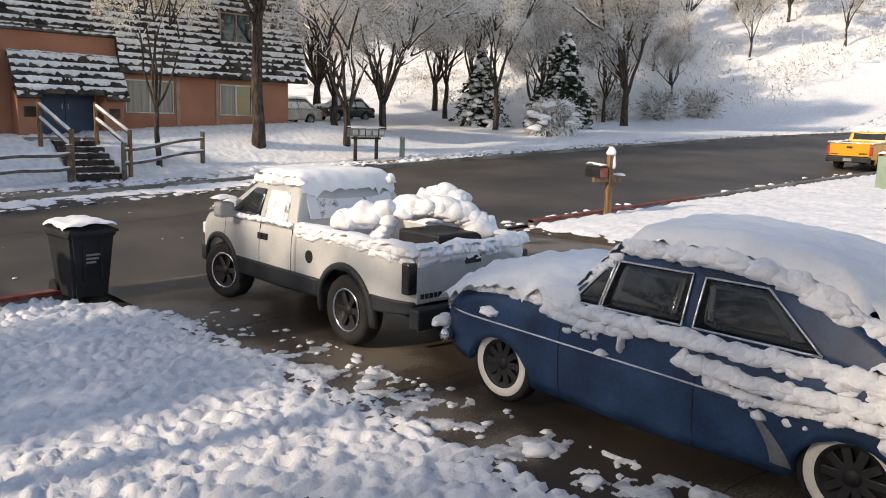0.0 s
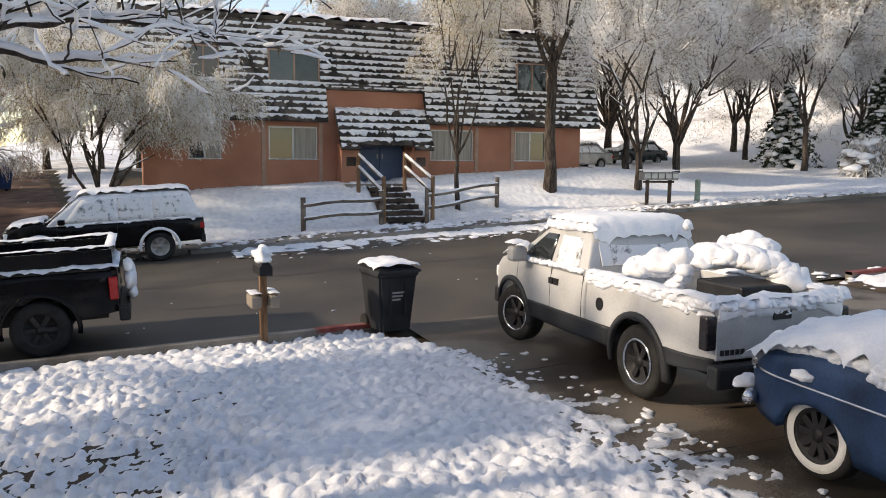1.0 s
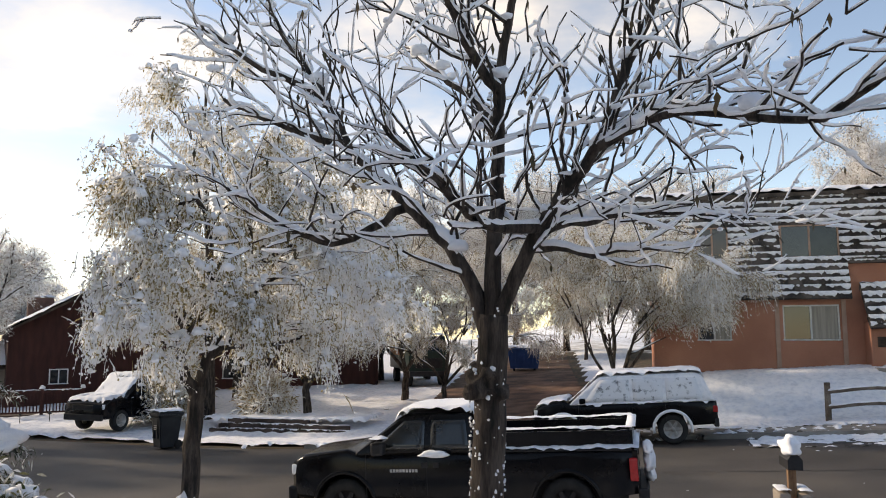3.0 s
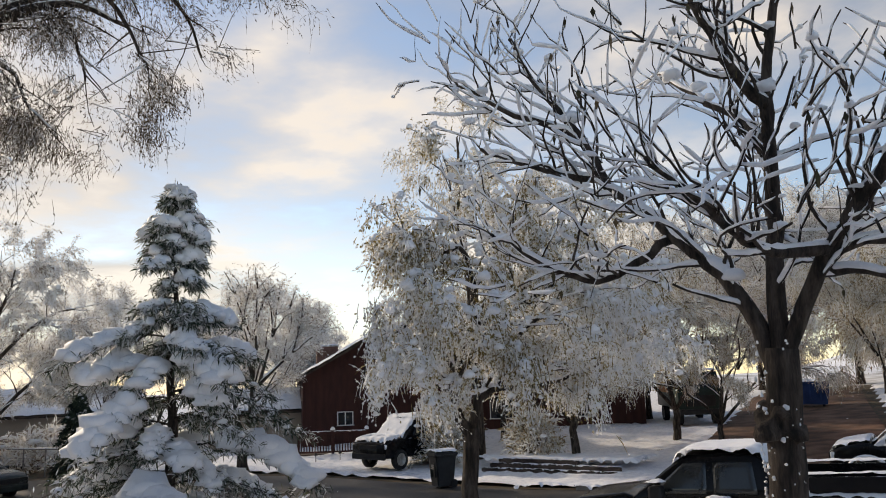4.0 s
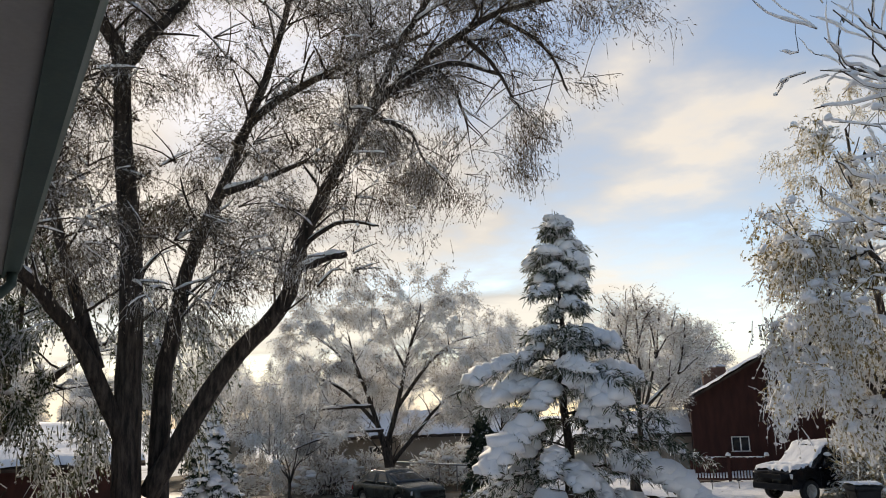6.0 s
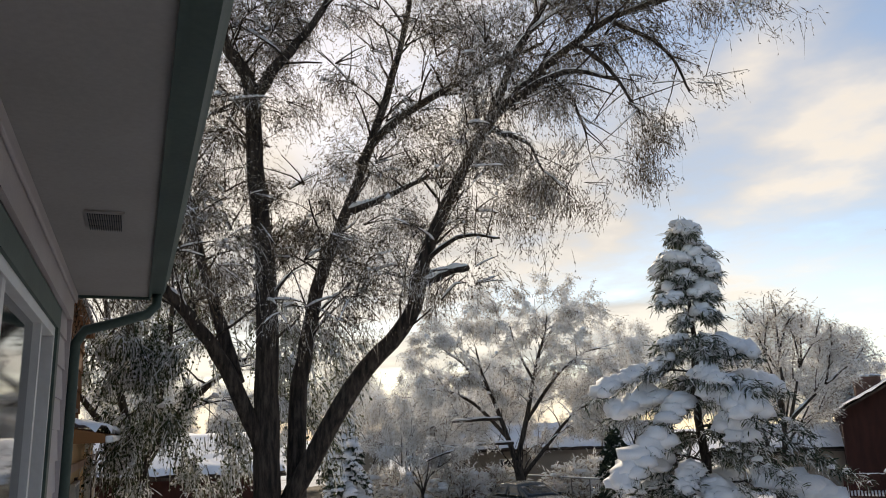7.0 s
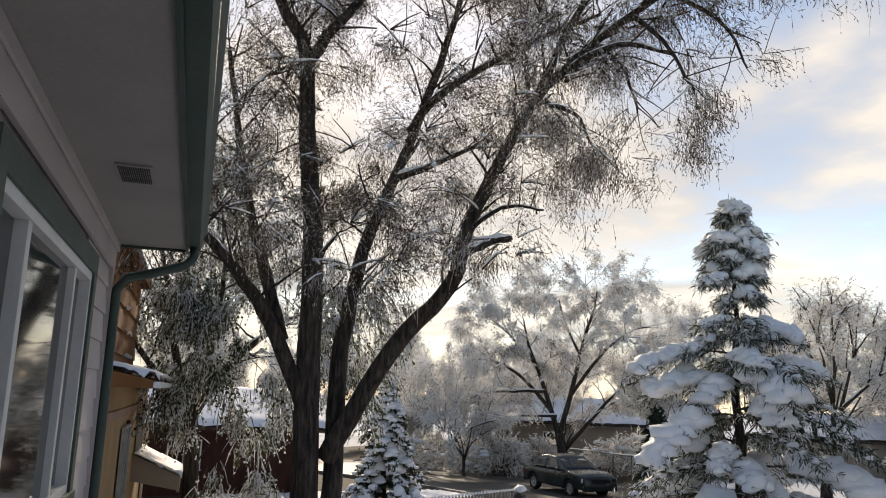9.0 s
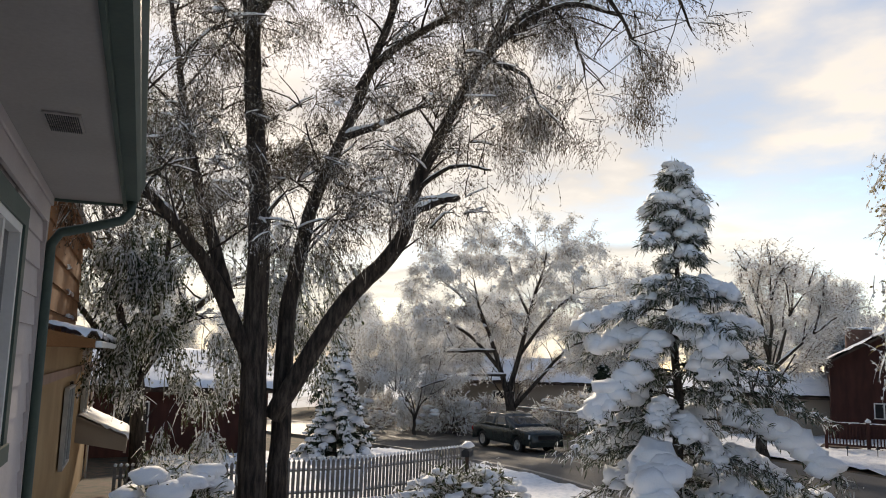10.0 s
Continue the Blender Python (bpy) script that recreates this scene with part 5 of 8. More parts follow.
def limb_tree(name, label, limbs, seed, bark, foliage, length, depth, droop, per, twig, width, twig_droop, first=3, chance=0.75, snow=0.8, jitter=0.12, lump=0.0, lump_every=0.1, r_small=0.03, up=0.1, keep=None, within=None, m=None):
    """A tree from its main limbs, clothed with finer branches and twigs."""
    rng = random.Random(seed)
    t = thing(name, m or Matrix.Identity(4), label, "tree")
    lines, small, tips = [], [], []
    for i, (k, a, b) in enumerate(limbs):
        ln = bent(k, a, b, rng, 5, 0.02)
        lines.append((ln, 9))
        tubes("trunk" if i == 0 else "limb", [ln], bark, t, 10)
    for ln, _ in lines:
        n = len(ln)
        for i in range(first, n):
            p, r = ln[i]
            if (keep and not keep(p)) or rng.random() > chance:
                continue
            d = (ln[min(i + 1, n - 1)][0] - ln[i - 1][0]).normalized()
            w = (d * 0.7 + Vector((rng.uniform(-1, 1), rng.uniform(-1, 1), rng.uniform(-0.3, 0.7)))).normalized()
            grow(rng, p, w, length * rng.uniform(0.7, 1.3), max(0.012, min(r_small, r * 0.5)), depth, small, tips, 0.75, droop, 0.25, (2, 3), 0.72, up, 0.25, 0.4)
    if within:
        small = [s for s in small if within(s[0][-1][0])]
        tips = [s for s in tips if within(s[0][-1][0])]
    tubes("branch_work", [l for l, _ in small], bark, t, 4)
    tagged(t.children[-1], "many thin branches", kind="stuff")
    tubes("snow", snow_lines(rng, lines[1:], 1.0, 0.8, 0.02, 0.07) + snow_lines(rng, small, snow, 1.5, 0.012, 0.03), SNOW, t, 5)
    tagged(t.children[-1], "snow along the branches", kind="stuff")
    v, f = strands(rng, tips, per, twig, twig_droop, width, jitter)
    tagged(put("crown", mesh_from("crown", v, f, foliage), t), "fine frosted twigs and leaves", kind="stuff")
    if lump:
        it = lumps_on(rng, small, lump_every, lump)
        if it:
            v, f = clumps_data(it)
            tagged(put("snow_load", mesh_from("snow_load", v, f, SNOW), t), "lumps of snow on the crown", kind="stuff")
    return t


g0 = land(-14.3, 1.4)
limb_tree("tree", "great dark elm with several trunks and drooping frosted twigs",
          [([(-14.28, 1.42, g0 - 0.3), (-14.28, 1.40, 1.09), (-14.28, 1.38, 3.01), (-14.28, 1.40, 5.03), (-14.29, 1.22, 7.16), (-14.30, 1.10, 9.06), (-14.21, 0.64, 9.9), (-14.11, 0.18, 11.0)], 0.27, 0.08),
           ([(-14.30, 1.10, 8.8), (-14.37, 1.52, 9.49), (-14.41, 2.16, 10.36), (-14.43, 2.9, 11.62)], 0.14, 0.05),
           ([(-14.45, 1.85, g0 - 0.3), (-14.54, 1.91, 1.04), (-14.73, 1.97, 3.01), (-14.81, 2.16, 4.28), (-14.88, 2.46, 5.60), (-14.99, 3.01, 6.91), (-15.16, 3.72, 8.82), (-15.25, 4.23, 10.44), (-15.44, 4.66, 12.2)], 0.2, 0.05),
           ([(-14.4, 1.75, 1.5), (-13.90, 2.87, 3.51), (-13.50, 3.81, 4.61), (-13.24, 4.00, 5.50), (-12.89, 4.48, 6.69), (-12.47, 5.09, 7.86), (-11.90, 5.94, 8.78), (-11.13, 6.97, 9.48), (-10.37, 7.78, 9.60)], 0.18, 0.03),
           ([(-15.1, 3.3, 7.9), (-14.94, 3.80, 8.63), (-14.32, 4.95, 9.36), (-13.79, 5.85, 9.77), (-13.11, 6.65, 9.97)], 0.1, 0.03),
           ([(-13.24, 4.00, 5.15), (-12.92, 4.38, 5.34), (-12.72, 4.70, 5.37)], 0.07, 0.055),
           ([(-14.29, 1.3, 2.5), (-14.01, 0.69, 3.87), (-13.71, 0.08, 4.71), (-13.38, -0.49, 5.31), (-12.88, -1.44, 6.0)], 0.15, 0.06),
           ([(-14.3, 0.9, 3.6), (-14.51, 0.56, 4.83), (-14.61, 0.20, 6.09), (-14.70, -0.10, 7.74), (-14.79, -0.32, 9.2)], 0.13, 0.04),
           ([(-12.47, 5.09, 7.86), (-12.0, 5.6, 9.2), (-11.4, 6.3, 10.4)], 0.09, 0.03),
           ([(-12.2, 5.5, 8.3), (-11.5, 6.2, 8.6), (-11.0, 6.9, 8.3)], 0.08, 0.02),
           ([(-15.0, 3.0, 6.9), (-14.2, 3.6, 7.0), (-13.6, 4.3, 7.3)], 0.08, 0.03),
           ([(-12.47, 5.09, 7.86), (-11.95, 5.6, 7.45), (-11.8, 5.8, 6.9)], 0.05, 0.015),
           ([(-11.90, 5.94, 8.78), (-11.6, 6.35, 8.2), (-11.45, 6.5, 7.4)], 0.05, 0.015),
           ([(-11.5, 6.5, 9.15), (-11.2, 7.0, 8.5), (-11.0, 7.3, 7.7)], 0.05, 0.015),
           ([(-11.13, 6.97, 9.48), (-10.7, 7.7, 8.8), (-10.55, 8.0, 8.0)], 0.045, 0.015),
           ([(-13.24, 4.00, 5.5), (-12.7, 4.5, 5.9), (-12.2, 5.1, 5.8)], 0.05, 0.015)],
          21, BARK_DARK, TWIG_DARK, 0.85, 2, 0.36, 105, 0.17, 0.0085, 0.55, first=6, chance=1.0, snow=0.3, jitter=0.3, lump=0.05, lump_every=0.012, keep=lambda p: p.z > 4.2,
          within=lambda p: p.y < 5.0 or (p.y < 9.0 and p.z > 6.05 + 0.28 * (p.y - 5.5) + 1.7 * max(0, p.y - 7.8)), m=LOWER)

def across(u, z, ahead=0.0):
    """A point in the wide tree's own spread: u along the view across the street, z up."""
    return (-37.0 + 0.39 * u - 0.92 * ahead, 15.4 + 0.92 * u + 0.39 * ahead, z)


limb_tree("tree", "wide bare tree white with frost in a yard down the street",
          [([across(0, -2.2), across(0, -0.8), across(-0.2, 0.4)], 0.3, 0.22),
           ([across(-0.2, 0.2), across(0.5, 2.6), across(1.1, 5.0, 0.4), across(1.6, 6.4), across(1.8, 7.4)], 0.15, 0.03),
           ([across(-0.2, 0.3), across(-0.9, 2.6), across(-1.6, 4.6, -0.5), across(-1.9, 6.0)], 0.15, 0.03),
           ([across(0.1, -0.4), across(1.5, 1.2), across(2.9, 2.6), across(4.0, 3.0)], 0.12, 0.03),
           ([across(-0.5, 1.4), across(-2.2, 3.2, 0.8), across(-3.9, 4.0), across(-5.2, 3.6)], 0.11, 0.03),
           ([across(0.4, 2.2), across(1.9, 4.2, -0.8), across(3.4, 5.4), across(4.3, 5.6)], 0.1, 0.03),
           ([across(-0.8, 2.4), across(-2.4, 2.4, -0.8), across(-4.2, 2.2), across(-5.8, 1.4)], 0.09, 0.03),
           ([across(-1.2, 3.6), across(-2.6, 5.2, -0.4), across(-3.6, 6.0)], 0.08, 0.03),
           ([across(0.9, 4.2), across(0.2, 5.8, 0.8), across(-0.1, 7.0)], 0.08, 0.03),
           ([across(-0.3, 1.2), across(-2.6, 1.2, -1.2), across(-4.4, 0.6, -1.5)], 0.08, 0.025)],
          51, BARK, TWIG, 1.1, 2, 0.3, 60, 0.3, 0.029, 0.4, first=4, chance=0.95, snow=0.95, jitter=0.16, lump=0.1, lump_every=0.03, keep=lambda p: p[2] > 0.3, m=LOWER)

g1 = land(-5.7, 9.8)
limb_tree("tree", "small leaning tree with golden leaves bowed under snow",
          [([(-5.70, 9.72, g1 - 0.2), (-5.72, 9.76, 0.6), (-5.75, 9.82, 1.51), (-5.74, 9.89, 2.1)], 0.13, 0.105),
           ([(-5.74, 9.89, 2.0), (-5.91, 9.75, 2.41), (-5.84, 9.75, 2.84), (-5.57, 9.9, 3.28), (-5.15, 10.21, 3.72), (-4.62, 10.65, 4.12), (-4.27, 11.0, 4.26)], 0.085, 0.02),
           ([(-5.74, 9.9, 2.03), (-5.64, 9.98, 2.5), (-5.45, 10.2, 2.65), (-5.07, 10.63, 2.67), (-4.5, 11.22, 2.88)], 0.08, 0.02),
           ([(-5.57, 9.9, 3.28), (-5.47, 9.67, 3.99), (-5.48, 9.33, 4.53), (-5.72, 8.99, 4.26), (-5.95, 8.8, 3.61), (-6.13, 8.58, 2.97)], 0.045, 0.012),
           ([(-5.7, 9.85, 3.0), (-5.97, 9.47, 3.9), (-6.3, 9.13, 3.8), (-6.59, 8.84, 3.3), (-6.71, 8.64, 2.6)], 0.04, 0.012),
           ([(-5.15, 10.21, 3.72), (-5.27, 10.3, 4.4), (-5.46, 10.23, 4.75), (-5.72, 10.06, 4.8)], 0.04, 0.012),
           ([(-5.15, 10.21, 3.72), (-4.89, 10.59, 4.46), (-4.61, 10.98, 4.8)], 0.04, 0.012),
           ([(-5.84, 9.75, 2.84), (-5.93, 9.32, 3.25), (-6.12, 8.95, 3.19), (-6.33, 8.68, 2.5)], 0.035, 0.012),
           ([(-5.45, 10.2, 2.65), (-5.1, 10.1, 3.3), (-4.7, 10.2, 3.6), (-4.3, 10.3, 3.4)], 0.04, 0.012)],
          22, BARK_DARK, TWIG_LEAF, 0.5, 2, 0.55, 60, 0.13, 0.017, 0.5, first=5, chance=0.95, snow=0.95, jitter=0.16, lump=0.055, lump_every=0.5,
          keep=lambda p: p.z > 2.35, within=lambda p: p.z > 2.6 + 0.45 * math.sin(5.1 * p.x + 3.7 * p.y) and p.x > -0.79 * (p.y - 0.5))
tagged(clump("trunk_snow", (-5.74, 9.66, 0.5), (0.17, 0.13, 0.26), 8.0, lumps=0.7), "clinging snow on the small trunk", "snow")

# the dark-leaved tree beside the neighbour's house, and a tall golden one across the street
limb_tree("tree", "dark green leafy tree drooping beside the neighbouring house",
          [([(-21.6, -1.0, -1.0), (-21.6, -1.0, 0.8), (-21.7, -1.1, 2.0)], 0.22, 0.18),
           ([(-21.7, -1.1, 1.8), (-21.5, -0.2, 3.2), (-21.2, 0.9, 4.2), (-20.8, 1.6, 4.6)], 0.12, 0.03),
           ([(-21.7, -1.1, 1.8), (-21.8, -1.6, 3.6), (-21.6, -1.9, 5.4), (-21.2, -2.2, 6.6)], 0.13, 0.04),
           ([(-21.7, -1.2, 2.0), (-21.2, -0.6, 4.0), (-20.8, -0.4, 5.8), (-20.4, 0.0, 7.0)], 0.11, 0.03),
           ([(-21.6, -1.2, 2.0), (-21.0, -2.4, 3.6), (-20.3, -3.2, 4.8)], 0.11, 0.03),
           ([(-21.4, -0.2, 3.2), (-20.6, 0.0, 3.6), (-19.9, 0.5, 3.4)], 0.06, 0.02)],
          23, BARK_DARK, TWIG_GREEN, 1.2, 2, 0.55, 60, 0.26, 0.032, 0.7, first=4, chance=0.95, snow=0.6, jitter=0.2, lump=0.07, lump_every=0.03, m=LOWER)
limb_tree("tree", "tall pale golden frosted tree across the street",
          [([(-16.0, 27.5, -0.8), (-16.0, 27.5, 2.5), (-16.1, 27.4, 5.5), (-16.2, 27.2, 9.0), (-16.3, 27.1, 12.6)], 0.24, 0.04),
           ([(-16.0, 27.5, 4.0), (-17.2, 26.8, 6.5), (-18.0, 26.4, 8.5)], 0.1, 0.03),
           ([(-16.0, 27.5, 5.0), (-14.9, 28.2, 7.5), (-14.2, 28.6, 9.6)], 0.1, 0.03),
           ([(-16.1, 27.4, 6.5), (-15.8, 26.4, 8.6), (-15.6, 25.8, 10.5)], 0.08, 0.03)],
          24, BARK, TWIG_GOLD, 1.2, 2, 0.5, 55, 0.28, 0.027, 0.6, first=7, chance=0.9, snow=0.8, jitter=0.2, lump=0.12, lump_every=0.02)


def lie(x, y, turn=0.0):
    return Matrix.Translation((x, y, land(x, y))) @ Matrix.Rotation(turn, 4, "Z")


def spruce(name, m, label, seed, h, wide, step, snow_size, dense=16, needle_w=0.02, bare=0.06, lump_k=1.0, detail=2):
    """A conifer: tiers of drooping boughs with needles beneath and lumps of snow on top."""
    rng = random.Random(seed)
    t = thing(name, m, label, "tree")
    tubes("trunk", [[(Vector((0.02 * math.sin(k * 2.1), 0.02 * math.cos(k * 1.7), h * k / 8 - 0.2)), mix(0.13 * h / 7, 0.012, k / 8)) for k in range(9)]], BARK, t, 8)
    boughs, tips, items = [], [], []
    z = h * bare
    while z < h * 0.985:
        k = z / h
        reach = wide * (1 - k) ** 0.85 + 0.12
        n = max(3, int(6.5 - 2.5 * k))
        off = rng.uniform(0, 6.3)
        for i in range(n):
            a = off + 2 * math.pi * i / n + rng.uniform(-0.3, 0.3)
            zb = min(h * 0.97, max(0.15, z))
            sag, L = 0.85, reach * rng.uniform(0.5, 1.15)
            d = Vector((math.cos(a), math.sin(a), 0))
            line = []
            m_ = 7
            for j in range(m_ + 1):
                q = j / m_
                p = Vector((0, 0, zb)) + d * (L * q) + Vector((0, 0, L * (0.3 * q - sag * q * q)))
                line.append((p, mix(0.028, 0.007, q) * (1.2 - 0.6 * k)))
            boughs.append((line, 1))
            for j in range(1, m_ + 1):
                tips.append(([line[j - 1], line[j]], (line[j][0] - line[j - 1][0]).normalized()))
                q = j / m_
                for s in (-1, 1):
                    if rng.random() < 0.75 and L > 0.4:
                        w = (d + Vector((-d.y, d.x, 0)) * s * rng.uniform(0.5, 1.1)).normalized()
                        l2 = L * 0.28 * (1.15 - q * 0.5)
                        e = line[j][0] + w * l2 + Vector((0, 0, -l2 * rng.uniform(0.15, 0.5)))
                        sub = [(line[j][0], 0.01), (e, 0.004)]
                        boughs.append((sub, 0))
                        tips.append((sub, (e - line[j][0]).normalized()))
                        if rng.random() < 0.35 * lump_k:
                            items.append((e + Vector((0, 0, 0.02)), (snow_size * rng.uniform(0.5, 0.9),) * 2 + (snow_size * rng.uniform(0.3, 0.5),), rng.random() * 50))
                if q > 0.25 and rng.random() < 0.85 * lump_k:
                    sz = snow_size * rng.uniform(0.65, 1.25) * (0.75 + 0.5 * math.sin(math.pi * q)) * (1.1 - 0.5 * k)
                    items.append((line[j][0] + Vector((rng.gauss(0, 0.03), rng.gauss(0, 0.03), sz * 0.28)), (sz * rng.uniform(0.9, 1.3), sz * rng.uniform(0.9, 1.3), sz * rng.uniform(0.6, 1.1)), rng.random() * 50))
        z += step * (1.05 - 0.45 * k) * rng.uniform(0.85, 1.15)
    for i in range(4):
        items.append((Vector((rng.gauss(0, 0.05), rng.gauss(0, 0.05), h * (0.92 + 0.018 * i))), (snow_size * (0.55 - 0.1 * i),) * 2 + (snow_size * 0.3,), i))
    tubes("bough", [l for l, _ in boughs], BARK, t, 4)
    tagged(t.children[-1], "drooping boughs", kind="stuff")
    v, f = sprays(rng, tips, dense, 0.16 * (h / 7) ** 0.5, 0.35, needle_w, 0.05)
    tagged(put("needles", mesh_from("needles", v, f, NEEDLE), t), "dark green needles", kind="stuff")
    v, f = clumps_data(items, detail, 0.5)
    tagged(put("snow_load", mesh_from("snow_load", v, f, SNOW), t), "heavy pads of snow on the boughs", kind="stuff")
    return t




def laden_spruce():
    """The spruce on the lower lawn: sagging boughs of uneven length, each under a thick cushion of snow, dark needles below."""
    rng = random.Random(61)
    h = 6.6 - land(-11.3, 9.3)
    t = thing("tree", lie(-11.3, 9.3), "spruce bowed under heavy pads of snow", "tree")
    tubes("trunk", [[(Vector((0.03 * math.sin(k * 2.1), 0.03 * math.cos(k * 1.7), h * k / 10 - 0.2)), mix(0.13, 0.006, k / 10)) for k in range(11)]], BARK, t, 8)
    boughs, tips, items = [], [], []
    tiers = ((0.42, 0.2, 3), (0.62, 0.34, 4), (0.92, 0.5, 5), (1.25, 0.62, 5), (1.6, 0.8, 5), (1.95, 0.55, 4), (2.4, 1.15, 5), (2.7, 1.3, 5), (3.1, 1.6, 6), (3.5, 1.85, 6),
             (4.0, 2.0, 6), (4.45, 2.05, 6), (4.9, 2.2, 7), (5.4, 2.35, 7), (5.9, 2.5, 7), (6.4, 2.5, 7))
    for below, reach, n in tiers:
        off = rng.uniform(0, 6.3)
        for i in range(n):
            a = off + 2 * math.pi * i / n + rng.uniform(-0.35, 0.35)
            L = reach * rng.uniform(0.4, 1.08)
            z = max(0.3, h - below + rng.uniform(-0.14, 0.14))
            d, sd = Vector((math.cos(a), math.sin(a), 0)), Vector((-math.sin(a), math.cos(a), 0))
            sag = rng.uniform(0.35, 0.7)
            sway = rng.uniform(-0.25, 0.25) * L
            at = lambda q: Vector((0, 0, z + L * (0.28 * q - sag * q * q))) + d * (L * q) + sd * (sway * q * q)
            line = [(at(j / 8), mix(0.024, 0.006, j / 8)) for j in range(9)]
            boughs.append(line)
            for j in range(2, 9):
                tips.append(([line[j - 1], line[j]], (line[j][0] - line[j - 1][0]).normalized()))
                for s in (-1, 1):
                    l2 = L * rng.uniform(0.16, 0.32) * (1.2 - 0.07 * j)
                    e = line[j][0] + (d * 0.8 + sd * s * rng.uniform(0.5, 1.0)) * l2 + Vector((0, 0, -l2 * rng.uniform(0.2, 0.6)))
                    boughs.append([(line[j][0], 0.008), (e, 0.003)])
                    tips.append((boughs[-1], (e - line[j][0]).normalized()))
            # a cushion that swells towards the end of the bough and hangs over it
            if rng.random() < (0.9 if L < 0.8 else 0.62):
                big = (0.095 + 0.058 * min(L, 2.0)) * rng.uniform(0.7, 1.35)
                q = rng.uniform(0.35, 0.7) if L > 0.6 else 0.4
                while q < 1.03:
                    k = big * (0.65 + 0.55 * math.sin(math.pi * min(1, q * 0.8))) * rng.uniform(0.85, 1.15)
                    for s in (-0.55, 0.0, 0.55):
                        c = at(q) + sd * (s * k * rng.uniform(0.8, 1.6)) + Vector((0, 0, k * 0.35 - abs(s) * k * 0.5 + rng.gauss(0, 0.015)))
                        kk = k * (1.0 if s == 0 else rng.uniform(0.6, 0.9))
                        items.append((c, (kk * rng.uniform(0.85, 1.15), kk * rng.uniform(0.85, 1.15), kk * rng.uniform(0.7, 0.95)), rng.random() * 60))
                    q += k * 0.75 / L
            else:
                for j in range(3, 9):
                    items.append((line[j][0] + Vector((0, 0, 0.02)), (rng.uniform(0.04, 0.09),) * 2 + (0.05,), rng.random() * 60))
    for k in range(5):
        items.append((Vector((rng.gauss(0, 0.07), rng.gauss(0, 0.07), h - 0.34 - 0.06 * k)), (0.1, 0.1, 0.08), k))
    tagged(tubes("bough", boughs, BARK, t, 4), "drooping boughs", kind="stuff")
    v, f = sprays(rng, tips, 26, 0.14, 0.3, 0.01, 0.06)
    tagged(put("needles", mesh_from("needles", v, f, NEEDLE_FROST), t), "dark green needles flecked with frost", kind="stuff")
    v, f = clumps_data(items, 2, 0.55)
    tagged(put("snow_load", mesh_from("snow_load", v, f, SNOW), t), "heavy cushions of snow on the boughs", kind="stuff")


laden_spruce()
spruce("tree", Matrix.Translation((39.6, 32.6, land(39.6, 32.6))), "dark green spruce dusted with snow beside the street", 32, 6.1, 2.7, 0.42, 0.2, 26, 0.035, 0.03, 0.5)
spruce("tree", Matrix.Translation((36.2, 36.5, land(36.2, 36.5))), "dark green spruce dusted with snow beside the street", 33, 5.0, 2.4, 0.45, 0.22, 22, 0.035, 0.03, 0.5)
spruce("tree", lie(*low(-27.5, 5.0)), "young spruce thick with snow behind the picket fence", 34, 4.2, 1.5, 0.4, 0.17, 16, 0.025, 0.03, 0.8)
spruce("tree", lie(*low(-30.5, 17.0)), "dark narrow conifer in a yard down the street", 35, 3.6, 1.0, 0.35, 0.1, 26, 0.03, 0.03, 0.25)


def bush(name, m, label, seed, rx, ry, rz, blades, length, width, mat, lumps, lump, droop=0.2):
    """A rounded shrub: blades all through its body and lumps of snow on its upper side."""
    rng = random.Random(seed)
    t = thing(name, m, label, "shrub")
    stems, tips = [], []
    for i in range(blades // 40):
        a, u = rng.uniform(0, 6.3), rng.uniform(0.15, 1.0)
        e = Vector((rx * math.cos(a) * math.sqrt(1 - (u * 0.9) ** 2) * rng.uniform(0.5, 1), ry * math.sin(a) * math.sqrt(1 - (u * 0.9) ** 2) * rng.uniform(0.5, 1), rz * u))
        s = [(Vector((e.x * 0.2, e.y * 0.2, -0.1)), 0.012), (e * 0.6 + Vector((0, 0, rz * 0.1)), 0.009), (e, 0.004)]
        stems.append(s)
        tips.append((s[1:], (e - s[1][0]).normalized()))
    tubes("stems", stems, BARK, t, 4)
    tagged(t.children[-1], "thin stems", kind="stuff")
    v, f = sprays(rng, tips, 40, length, droop, width, min(rx, ry) * 0.16)
    tagged(put("foliage", mesh_from("foliage", v, f, mat), t), "small frosted leaves", kind="stuff")
    if lumps:
        it = []
        for i in range(lumps):
            a, u = rng.uniform(0, 6.3), rng.uniform(0.2, 1.0)
            c = math.sqrt(1 - (u * 0.95) ** 2)
            k = lump * rng.uniform(0.5, 1.3)
            it.append((Vector((rx * math.cos(a) * c, ry * math.sin(a) * c, rz * u)), (k * 1.2, k * 1.2, k * 0.7), rng.random() * 40))
        v, f = clumps_data(it)
        tagged(put("snow_load", mesh_from("snow_load", v, f, SNOW), t), "lumps of snow on the shrub", kind="stuff")
    return t


